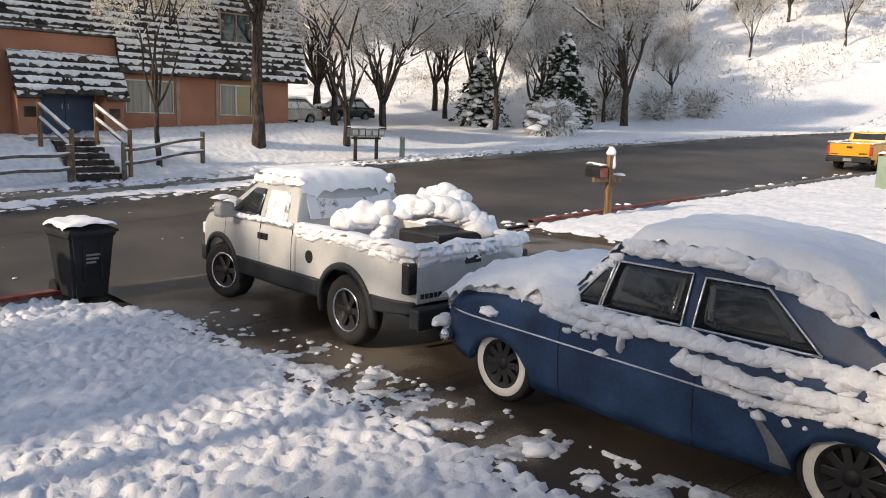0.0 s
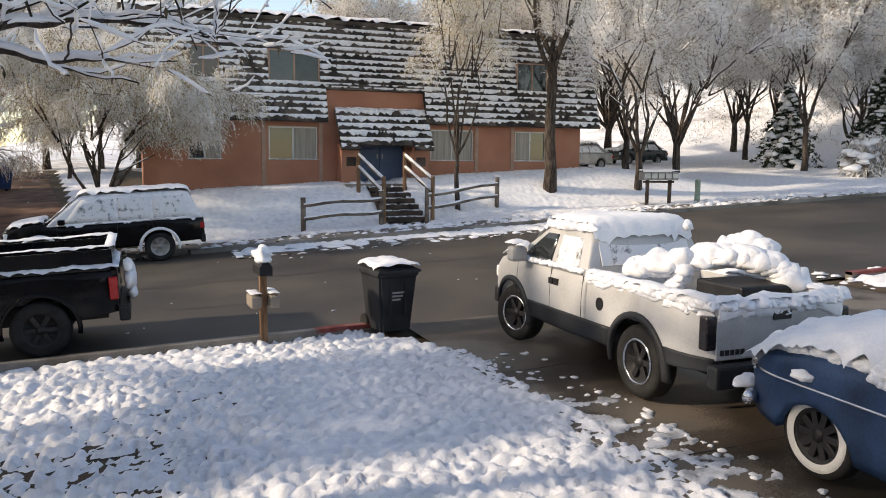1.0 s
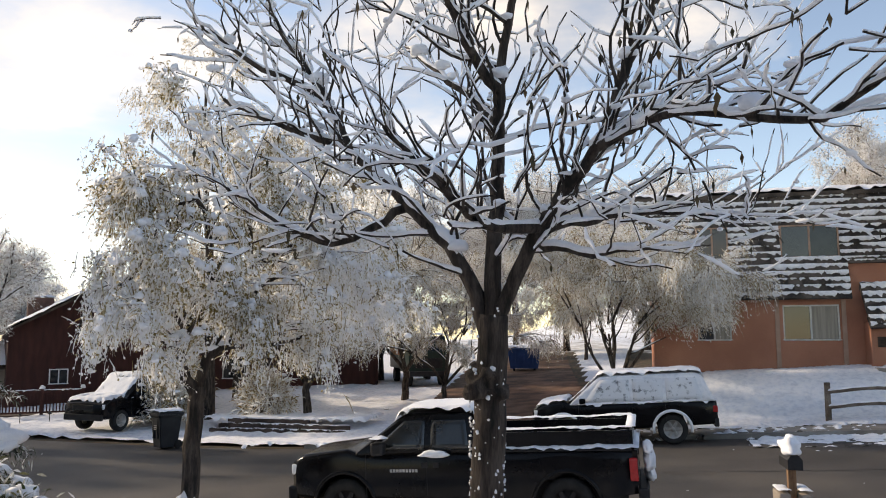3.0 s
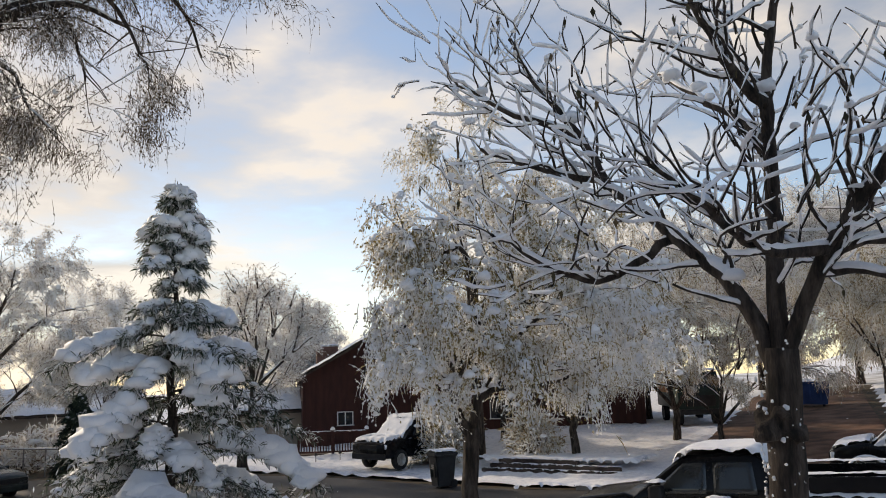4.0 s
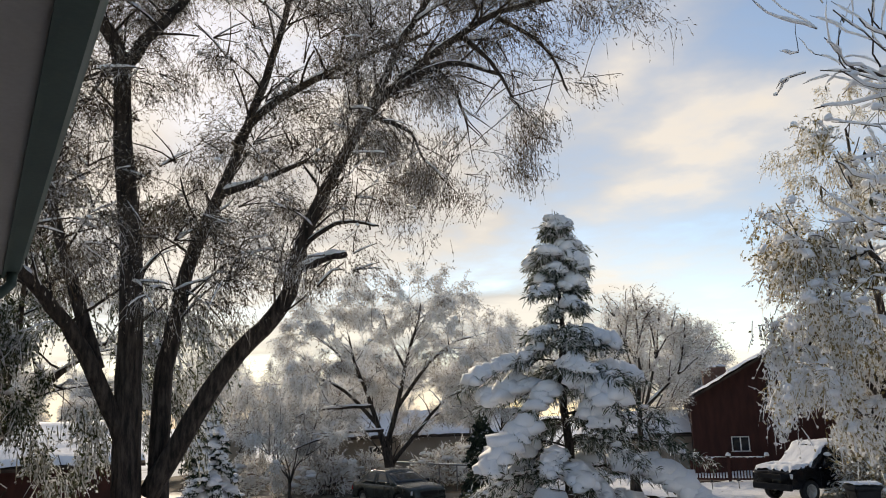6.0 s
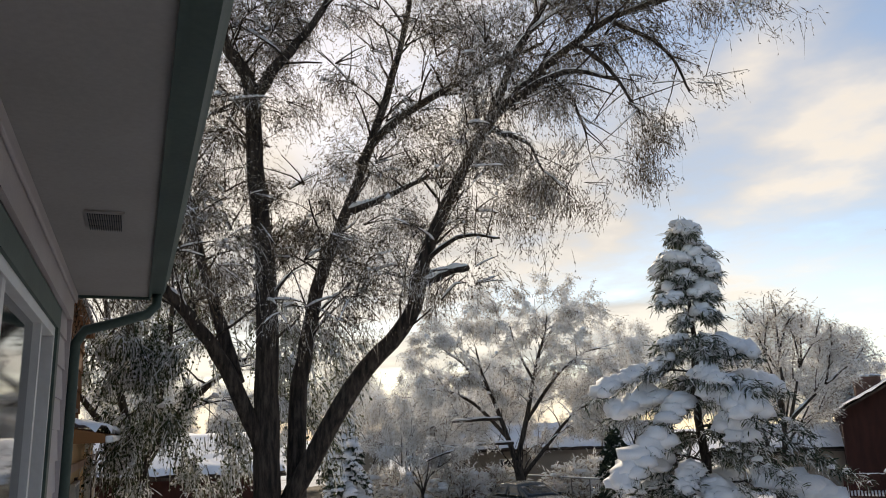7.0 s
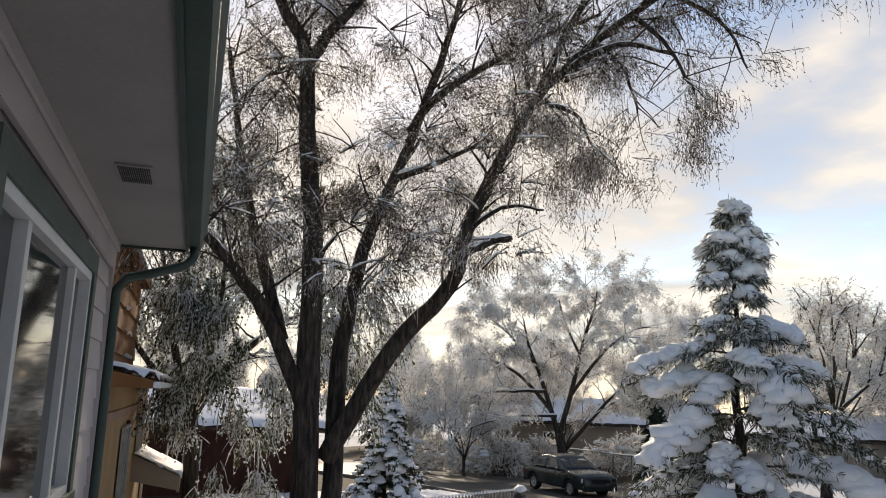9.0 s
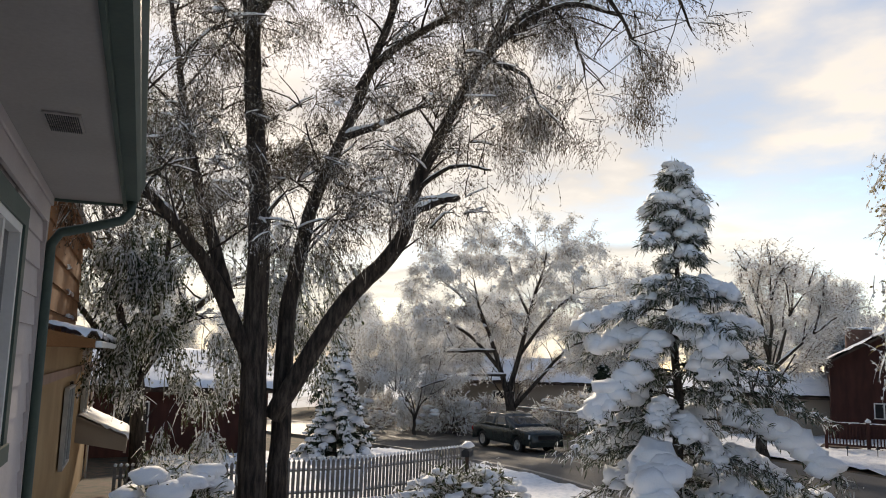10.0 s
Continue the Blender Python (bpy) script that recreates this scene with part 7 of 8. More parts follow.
    # snow
    if snow:
        snow_pad("roof_snow", cab0 + 0.1, cab1 - 0.5, -half + 0.17, half - 0.17, lambda x, y: ct(x) + 0.04 * (1 - (y / half) ** 2), snow, 0.05, 0.05, 0.2, c.root, seed=snowseed)
        if hoodsnow:
            snow_pad("hood_snow", cab1 + 0.15, x1 - 0.2, -half + 0.1, half - 0.1, lambda x, y: c.shoulder(x) + 0.05 * (1 - (y / half) ** 2), snow * 0.8, 0.05, 0.05, parent=c.root, seed=snowseed + 3)
            snow_pad("windscreen_snow", cab1 - 0.52, cab1 + 0.1, -half + 0.2, half - 0.2, lambda x, y: ct(x) + 0.03, snow * 0.5, 0.05, 0.06, parent=c.root, seed=snowseed + 4, skip=0.35)
    if bedsnow:
        snow_pad("bed_snow", bed0, bed1 - 0.02, -half + 0.18, half - 0.18, lambda x, y: sill + 0.33 + 0.05, 0.16, 0.07, 0.05, 0.4, c.root, seed=snowseed + 6)
        for s in (1, -1):
            y0, y1 = (half - 0.19, half + 0.015) if s > 0 else (-half - 0.015, -half + 0.19)
            snow_pad("bed_rail_snow", bed0, bed1, y0, y1, lambda x, y: belt - 0.005, 0.085, 0.03, 0.03, 0.4, c.root, seed=snowseed + 8)
        snow_pad("gate_snow", x0 + 0.05, x0 + 0.2, -half + 0.08, half - 0.08, lambda x, y: belt - 0.01, 0.085, 0.03, 0.03, 0.4, c.root, seed=snowseed + 9)
    if bedsnow and snow > 0.1:
        puffs("rail_roll", [(bed0, half - 0.07, belt + 0.01), (bed1, half - 0.07, belt + 0.01)], 0.07, 60, c.root, 3, 0.12)
        puffs("gate_roll", [(x0 + 0.11, half - 0.15, belt), (x0 + 0.11, -half + 0.15, belt)], 0.07, 50, c.root, 4, 0.12)
        puffs("rail_roll", [(bed0, -half + 0.07, belt + 0.01), (bed1, -half + 0.07, belt + 0.01)], 0.07, 50, c.root, 5, 0.05)
        for s in (1, -1):
            puffs("roof_edge_snow", [(cab0 + 0.15, s * (half - 0.22), roof + 0.02), (cab1 - 0.6, s * (half - 0.22), roof + 0.01)], 0.07, 40, c.root, 6 + s, 0.04)
            puffs("window_snow", [(cab0 + 0.1, s * (half - 0.03), belt + 0.03), (cab1 - 0.2, s * (half - 0.03), belt + 0.02)], 0.045, 40, c.root, 9 + s)
    if sidesnow:
        # snow that has slid and stuck to the flank under the rails
        def stuck(u, v, seed=snowseed):
            x = mix(bed0, bed1, u)
            low = 0.05 + 0.16 * max(0, rough(x * 2.2, seed, 0, 1) + 0.25) + 0.05 * rough(x, seed, 3, 9)
            z = belt + 0.02 - low * (1 - v)
            return Vector((x, c.side(x, z) + 0.006 + 0.03 * math.sin(math.pi * min(1, v * 1.3)) * (0.6 + rough(x, z, seed, 8)), z)), Vector((0, 1, 0))
        part("stuck_snow", patch(stuck, 50, 5, 0.03), SNOW_GRAINY, c.root, smooth=True)

        def stuck_gate(u, v, seed=snowseed + 20):
            y = mix(-half + 0.12, half - 0.12, u)
            low = 0.08 + 0.2 * max(0, rough(y * 2.0, seed, 0, 1) + 0.3) + 0.05 * rough(y, seed, 3, 9)
            z = belt + 0.02 - low * (1 - v)
            return Vector((x0 + 0.078 - 0.03 * math.sin(math.pi * min(1, v * 1.3)) * (0.6 + rough(y, z, seed, 8)), y, z)), Vector((-1, 0, 0))
        part("stuck_snow", patch(stuck_gate, 44, 5, 0.03), SNOW_GRAINY, c.root, smooth=True)
    c.x0, c.x1, c.bed0, c.bed1, c.belt, c.roof_z = x0, x1, bed0, bed1, belt, roof
    return c


def ground_pose(x, y, turn, dip):
    return Matrix.Translation((x, y, land(x, y) + 0.015)) @ Matrix.Rotation(radians(turn), 4, "Z") @ Matrix.Rotation(radians(dip), 4, "Y")


# white crew-cab pickup on the driveway, nose to the street
white = pickup("pickup_truck", ground_pose(5.86, 8.49, 90, 0.7), "white crew-cab pickup with black lower panels under lumpy snow", 4.78, 0.87, 2.88, 0.385, 1.17, 0.42, 1.16, 1.17, 1.66,
               -0.44, 1.36, WHITE_PAINT, GREY_PLASTIC, 0.13, lens=SMOKED_LENS, frosted=FROSTED_GLASS, steer=radians(14), snowseed=2.0)
r = white.root
# load in the bed: a dark crate with a deep heap of snow over it
tb = part("crate", box(-2.05, -1.35, -0.62, 0.05, 0.8, 1.22, 0.03), BLACK_PLASTIC, r, "dark plastic crate in the bed")
puffs("snow_heap", [(-0.7, 0.35, 1.2), (-1.0, 0.05, 1.34), (-1.35, -0.3, 1.42), (-1.75, -0.62, 1.36), (-1.95, -0.74, 1.2)], 0.15, 70, r, 71)
puffs("snow_heap", [(-1.1, -0.5, 1.5), (-1.35, -0.68, 1.6), (-1.55, -0.74, 1.52)], 0.1, 26, r, 72)
puffs("snow_heap", [(-1.0, 0.1, 1.0), (-1.2, 0.05, 1.3)], 0.1, 10, r, 73)

# black pickup with a topper rail, parked along our kerb
black = pickup("pickup_truck", ground_pose(-2.75, 13.0, 180, 2.6), "black crew-cab pickup with snow on roof and bed rails", 5.45, 0.95, 3.4, 0.39, 1.1, 0.43, 1.15, 1.2, 1.73,
               -0.5, 1.4, BLACK_PAINT, None, 0.09, lens=RED_LENS, rim=BLACK_PLASTIC, snowseed=31.0, hoodsnow=False, sidesnow=False, ring=False)
r = black.root
part("bed_cover", box(black.bed0 + 0.06, black.bed1 - 0.02, -0.9, 0.9, 1.14, 1.18, 0.015), BLACK_PLASTIC, r)
for s in (1, -1):
    part("bed_rack", box(black.bed0 + 0.05, black.bed1, s * 0.84 - 0.02, s * 0.84 + 0.02, 1.18, 1.43, 0.01), BLACK_PAINT, r)
    snow_pad("rack_snow", black.bed0 + 0.03, black.bed1 + 0.02, s * 0.84 - 0.07, s * 0.84 + 0.07, lambda x, y: 1.43, 0.07, 0.03, 0.02, parent=r, seed=s + 3.0)
part("bed_rack", box(black.bed0 + 0.03, black.bed0 + 0.07, -0.84, 0.84, 1.18, 1.43, 0.01), BLACK_PAINT, r)
snow_pad("rack_snow", black.bed0 - 0.02, black.bed0 + 0.12, -0.9, 0.9, lambda x, y: 1.43, 0.07, 0.03, 0.02, parent=r, seed=5.0)
for i, (p, s) in enumerate((((-2.87, 0.55, 0.95), (0.09, 0.3, 0.22)), ((-2.88, 0.2, 0.72), (0.08, 0.4, 0.16)), ((-2.87, -0.4, 0.9), (0.08, 0.35, 0.24)), ((-2.87, 0.7, 1.15), (0.07, 0.14, 0.14)))):
    clump("stuck_snow", p, s, i * 5.3, r)
lettering(r, 0.955, 0.95, 0.5, 0.88, 0.045, PALE_LETTER, 9, 1, "x")
clump("stuck_snow", (0.25, 0.95, 1.13), (0.22, 0.05, 0.07), 3.3, r)

# yellow pickup up the street
yellow = pickup("pickup_truck", ground_pose(35.9, 12.75, 2, -2.2), "bright yellow pickup with snow on its bumper", 5.0, 0.86, 2.9, 0.36, 1.15, 0.4, 1.1, 1.14, 1.62, -0.4, 1.2, YELLOW_PAINT, None, 0.08, lens=RED_LENS, snowseed=50.0, bedsnow=True, sidesnow=False)


def blue_sedan():
    """The old two-door with whitewalls and deep snow."""
    half, xr, xf, r0 = 0.93, -1.46, 1.46, 0.345
    x0, x1 = xr - 1.2, xf + 0.8
    c = Car("car", ground_pose(5.92, 3.3, 90, 0.7), "worn dark blue vintage two-door car with whitewall tyres under deep snow", "car", half, 2.92, (xr, xf), r0,
            curve([(x0, 0.4), (xr, 0.25), (0, 0.2), (xf, 0.25), (x1, 0.38)]),
            curve([(x0, 0.7), (x0 + 0.2, 0.86), (xr, 0.98), (-0.9, 1.0), (0.6, 0.99), (xf, 0.97), (x1 - 0.25, 0.9), (x1, 0.72)]),
            curve([(x0, 0.04), (xr, 0.1), (-0.5, 0.04), (0.75, 0.1), (1.2, 0.17), (x1 - 0.2, 0.12), (x1, 0.02)]), (x0, x1), BLUE_PAINT, 0.19, 0.03, 0.05, 0.62, 0.2, 0.13, 0.05)
    c.body()
    R = c.root
    roof = 1.53
    ct = curve([(-1.75, 1.0), (-1.5, 1.2), (-1.2, 1.38), (-0.9, 1.47), (-0.5, 1.52), (0.05, roof), (0.3, 1.5), (0.42, 1.44), (0.85, 1.0)])
    c.cabin(ct, 0.98, half - 0.06, half - 0.26, roof, -1.76, 0.86)
    c.glass("rear_side_window", ((-1.2, 1.06), (-0.36, 1.06), (-0.36, 1.39), (-0.8, 1.39)), CAR_GLASS, trim=CHROME)
    c.glass("front_side_window", ((-0.24, 1.06), (0.42, 1.06), (0.36, 1.4), (-0.24, 1.4)), CAR_GLASS, trim=CHROME)
    c.glass("vent_window", ((0.46, 1.06), (0.7, 1.06), (0.44, 1.38), (0.4, 1.4)), CAR_GLASS, trim=CHROME)
    c.screen("windscreen", 0.46, 0.82, CAR_GLASS)
    for x in (0.78, -0.42):
        c.seam(x, 0.23, 0.97)
    # side trim spear, stone guard and worn spots
    for s in (1, -1):
        line = [(Vector((x, s * (c.side(x, z) + 0.006), z)), 0.012) for x, z in [(x1 - 0.12 - i * 0.09, 0.74 - 0.07 * i / 34) for i in range(35)]]
        tubes("trim_spear", [line], CHROME, R, 6, "thin chrome side spear")
        def guard(u, v, s=s):
            z = mix(0.62, 0.3, u)
            x = -0.82 - 0.16 * math.sin(u * 1.6) - mix(0.0, 0.1, v) * (0.4 + u)
            return Vector((x, s * (c.side(x, z) + 0.006), z)), Vector((0, s, 0))
        part("stone_guard", patch(guard, 8, 2, 0.01), DULL_METAL, R, "dull metal stone guard")
        for (a, b, z, h) in ((0.52, 0.66, 0.84, 0.03), (0.62, 0.72, 0.69, 0.025), (-0.3, -0.1, 0.95, 0.03)):
            c.plate("rust_patch", a, b, z, z + h, 0.002, RUST, (s,), label="bare rusty patch")
        part("tail_lamp", cyl((x0 + 0.02, s * 0.74, 0.76), (x0 + 0.14, s * 0.74, 0.78), 0.06, 0.08, 16), RED_LENS, R)
        part("headlight", cyl((x1 - 0.02, s * 0.7, 0.74), (x1 - 0.2, s * 0.7, 0.76), 0.09, 0.12, 20), CHROME, R)
    def bumper(xx, sgn):
        pts = [Vector((xx - sgn * 0.22 * abs(k / 8) ** 3, k / 8 * 0.95, 0.47)) for k in range(-8, 9)]
        tubes("bumper", [[(p, 0.075 if abs(i - 8) < 8 else 0.05) for i, p in enumerate(pts)]], CHROME, R, 10, "pitted chrome bumper")
        for s in (1, -1):
            clump("bumper_guard", (xx + sgn * 0.05, s * 0.36, 0.5), (0.06, 0.06, 0.14), 1.0, R, CHROME, 2, 0.05, 1.0)
    bumper(x1 + 0.06, 1)
    bumper(x0 - 0.06, -1)
    for s in (1, -1):
        clump("bumper_snow", (x1 + 0.02, s * 0.78, 0.55), (0.1, 0.16, 0.07), 4.0 * s, R)
    c.wheels(10, BLACK_PLASTIC, True)
    # deep snow
    snow_pad("roof_snow", -1.4, 0.36, -0.7, 0.7, lambda x, y: ct(x) - 0.01 + 0.05 * (1 - (y / 0.8) ** 2) - 0.12 * max(0, abs(y) - 0.55), 0.17, 0.035, 0.03, 0.16, R, seed=12.0)
    snow_pad("rear_window_snow", -1.75, -1.3, -0.6, 0.6, lambda x, y: ct(x) + 0.01, 0.13, 0.04, 0.05, 0.2, R, seed=13.0)
    top = lambda x, y: c.shoulder(x) + c.crown(x) * (1 - min(1, abs(y) / (half - 0.06)) ** 2) - 0.01
    snow_pad("hood_snow", 0.62, x1 - 0.03, -half + 0.03, half - 0.0, top, 0.15, 0.04, 0.05, 0.3, R, seed=14.0)
    snow_pad("boot_snow", x0 + 0.1, -1.5, -half + 0.05, half - 0.02, top, 0.17, 0.05, 0.05, 0.25, R, seed=15.0)
    snow_pad("windscreen_snow", 0.42, 0.92, -0.72, 0.72, lambda x, y: max(ct(x), 1.0) + 0.02, 0.09, 0.04, 0.06, 0.3, R, seed=16.0)
    for s in (1, -1):
        puffs("sill_snow", [(0.95, s * (half - 0.06), 1.0), (-0.4, s * (half - 0.04), 0.98), (-1.75, s * (half - 0.05), 0.98)], 0.066, 130, R, 17 + s, 0.09)
        puffs("roof_edge_snow", [(0.3, s * 0.66, 1.5), (-0.5, s * 0.68, 1.52), (-1.0, s * 0.68, 1.42), (-1.5, s * 0.68, 1.18)], 0.08, 100, R, 27 + s)
        puffs("fender_snow", [(0.7, s * (half - 0.12), 1.0), (1.5, s * (half - 0.14), 1.0), (x1 - 0.15, s * (half - 0.24), 0.9)], 0.075, 90, R, 37 + s, 0.06)
        puffs("pillar_snow", [(0.75, s * (half - 0.14), 1.03), (0.4, s * (half - 0.24), 1.44)], 0.05, 22, R, 47 + s)
    puffs("nose_snow", [(x1 - 0.1, -0.6, 0.93), (x1 - 0.02, 0, 0.93), (x1 - 0.1, 0.6, 0.93)], 0.075, 70, R, 57, 0.08)
    # slabs that slid down the flank and stuck
    flank = lambda x, z: (x, c.side(x, z) + 0.0, z)
    puffs("stuck_snow", [flank(-0.3, 0.84), flank(-1.0, 0.8), flank(-1.6, 0.82), flank(-2.3, 0.8)], 0.062, 120, R, 81, 0.1)
    puffs("stuck_snow", [flank(-0.5, 0.74), flank(-1.0, 0.7), flank(-1.4, 0.74), flank(-2.2, 0.7)], 0.045, 70, R, 82, 0.12)
    puffs("stuck_snow", [flank(0.15, 0.93), flank(0.6, 0.92), flank(0.95, 0.96)], 0.05, 50, R, 83, 0.14)
    for x, z, a, b in ((-1.9, 0.62, 0.3, 0.16), (-2.2, 0.8, 0.3, 0.2), (0.18, 0.82, 0.02, 0.09), (1.55, 0.8, 0.1, 0.05), (0.35, 0.72, 0.05, 0.03)):
        clump("stuck_snow", (x, c.side(x, z) + 0.01, z), (a, 0.07, b), x * 9, R)
    return c


blue_sedan()


def wagon(name, m, label, L, half, wb, r, front, belt, hood, roof, paint, snow, category="car", glass=None, flare=None, sill=0.4, rim=None, suv=True, lens=None):
    """A parked estate or off-roader (suv) or a saloon."""
    xf = wb / 2
    x1 = xf + front
    x0 = x1 - L
    c = Car(name, m, label, category, half, wb, (-xf, xf), r, curve([(x0, sill + 0.08), (0, sill), (x1, sill + 0.05)]),
            curve([(x0, belt - 0.05), (x0 + 0.15, belt), (xf - 0.25, belt), (xf - 0.05, hood + 0.01), (x1 - 0.2, hood - 0.08), (x1, hood - 0.2)]),
            curve([(x0, 0.02), (x1, 0.05)]), (x0, x1), paint, 0.23, 0.07, 0.04, 0.75, 0.12)
    c.body()
    if suv:
        ct = curve([(x0 + 0.04, belt), (x0 + 0.3, roof - 0.05), (x0 + 0.5, roof), (xf - 1.15, roof), (xf - 0.95, roof - 0.03), (xf - 0.2, belt)])
    else:
        ct = curve([(x0 + 0.5, belt), (x0 + 1.15, roof - 0.05), (x0 + 1.5, roof), (xf - 1.1, roof - 0.02), (xf - 0.1, belt)])
    c.cabin(ct, belt - 0.02, half - 0.03, half - 0.2, roof, x0 + (0.04 if suv else 0.5), xf - 0.1, SNOW_GRAINY if flare else None)
    g = glass or FROSTED_GLASS
    z0, z1 = belt + 0.04, roof - 0.1
    xa = x0 + (0.42 if suv else 1.15)
    xb = xf - 0.95
    n = 3 if suv else 2
    for i in range(n):
        a, b = mix(xa, xb, i / n) + 0.04, mix(xa, xb, (i + 1) / n) - 0.04
        fb = b + (0.42 if i == n - 1 else 0)
        rb = a - (0.12 if suv and i == 0 else 0.3 if i == 0 else 0)
        c.glass("side_window", ((rb, z0), (fb, z0), (b, z1), (a, z1)), g)
    c.screen("windscreen", xf - 0.9, xf - 0.26, g)
    part("rear_window", patch(lambda u, v: (Vector((x0 + (0.07 if suv else 0.62) + (0.22 if suv else 0.5) * v, mix(-1, 1, u) * (half - 0.26), mix(belt + 0.05, roof - 0.12, v) + 0.02)), Vector((-1, 0, 0.3))), 4, 3, 0.01), g, c.root)
    for s in (1, -1):
        for nm, xx, mt, zz in (("headlight", x1 - 0.1, FROSTED_GLASS, hood - 0.26), ("tail_light", x0 + 0.05, lens or RED_LENS, belt - 0.22)):
            part(nm, box(xx - 0.06, xx + 0.06, (half * 0.66) if s > 0 else -half * 0.93, half * 0.93 if s > 0 else -half * 0.66, zz - 0.08, zz + 0.08, 0.02), mt, c.root)
        part("mirror", box(xf - 0.62, xf - 0.46, (half + 0.01) if s > 0 else -half - 0.18, half + 0.18 if s > 0 else -half - 0.01, belt + 0.02, belt + 0.15, 0.03), paint, c.root)
        if suv:
            tubes("roof_rail", [[(Vector((mix(x0 + 0.5, xf - 1.2, k / 6), s * (half - 0.3), roof + 0.09)), 0.018) for k in range(7)]], BLACK_PLASTIC, c.root)
    for x in (xa + (xb - xa) / n, xa + 2 * (xb - xa) / n if n == 3 else xb, xf - 0.42):
        c.seam(x, sill + 0.08, belt - 0.02)
    for xx in (x0 - 0.02, x1 - 0.1):
        part("bumper", box(xx, xx + 0.12, -half + 0.08, half - 0.08, sill, sill + 0.22, 0.03), paint if not suv else BLACK_PLASTIC, c.root)
    part("grille", box(x1 - 0.05, x1 + 0.01, -half * 0.5, half * 0.5, hood - 0.36, hood - 0.2, 0.01), BLACK_PLASTIC, c.root)
    if flare:
        c.flare(flare, 0.07, 0.03)
    c.wheels(6, rim or CHROME)
    if snow:
        snow_pad("roof_snow", x0 + 0.25, xf - 0.9, -half + 0.17, half - 0.17, lambda x, y: ct(x) + 0.04 * (1 - (y / half) ** 2), snow, 0.06, 0.05, 0.25, c.root, seed=x0)
        snow_pad("hood_snow", xf - 0.12, x1 - 0.1, -half + 0.08, half - 0.08, lambda x, y: c.shoulder(x) + 0.04 * (1 - (y / half) ** 2), snow * 0.8, 0.06, 0.05, 0.25, c.root, seed=x1, skip=0.25)
        snow_pad("windscreen_snow", xf - 0.95, xf - 0.15, -half + 0.2, half - 0.2, lambda x, y: ct(x) + 0.03, snow * 0.6, 0.06, 0.05, 0.25, c.root, seed=x1 + 4)
        for s in (1, -1):
            snow_pad("belt_snow", x0 + 0.2, xf - 0.4, (half - 0.14) if s > 0 else -half - 0.01, half + 0.01 if s > 0 else -half + 0.14, lambda x, y: belt - (0.06 if flare else 0.02), 0.09 if flare else 0.05, 0.04, 0.04, 0.5, c.root, seed=x1 + s)
    return c


wagon("car", ground_pose(-0.62, 22.05, 180, 2.9), "black off-roader with snow-caked cabin, frosted windows and snowy arches", 4.6, 0.92, 2.72, 0.37, 0.78, 1.06, 1.12, 1.74, BLACK_PAINT, 0.1, "off-roader", flare=SNOW, rim=SILVER_PAINT)
wagon("car", ground_pose(-18.0, 25.6, 262, 0), "dark off-roader with thick snow on hood and screen", 4.6, 0.92, 2.7, 0.36, 0.85, 1.06, 1.12, 1.75, BLACK_PAINT, 0.14, "off-roader", glass=CAR_GLASS, rim=SILVER_PAINT)
wagon("car", ground_pose(-28.8, 14.7, 8.5, 0), "dark green saloon parked at the bend", 4.2, 0.84, 2.5, 0.31, 0.85, 0.88, 0.92, 1.4, GREEN_CAR, 0.0, "car", glass=CAR_GLASS, sill=0.28, suv=False, rim=SILVER_PAINT)
wagon("car", ground_pose(62.5, 38.5, 10, 0), "silver saloon parked under the frosted trees", 4.6, 0.88, 2.7, 0.33, 0.9, 0.95, 0.98, 1.45, SILVER_PAINT, 0.0, "car", glass=CAR_GLASS, sill=0.28, suv=False, rim=DULL_METAL)
wagon("car", ground_pose(24.5, 41.0, 190, 0), "snow-covered parked car behind the flats", 4.5, 0.88, 2.65, 0.33, 0.9, 0.95, 0.98, 1.45, SILVER_PAINT, 0.18, "car", sill=0.28, suv=False, rim=DULL_METAL)
wagon("car", ground_pose(31.5, 45.0, 190, 0), "snow-covered parked car behind the flats", 4.5, 0.88, 2.65, 0.33, 0.9, 0.95, 0.98, 1.45, GREEN_CAR, 0.18, "car", sill=0.28, suv=False, rim=DULL_METAL)

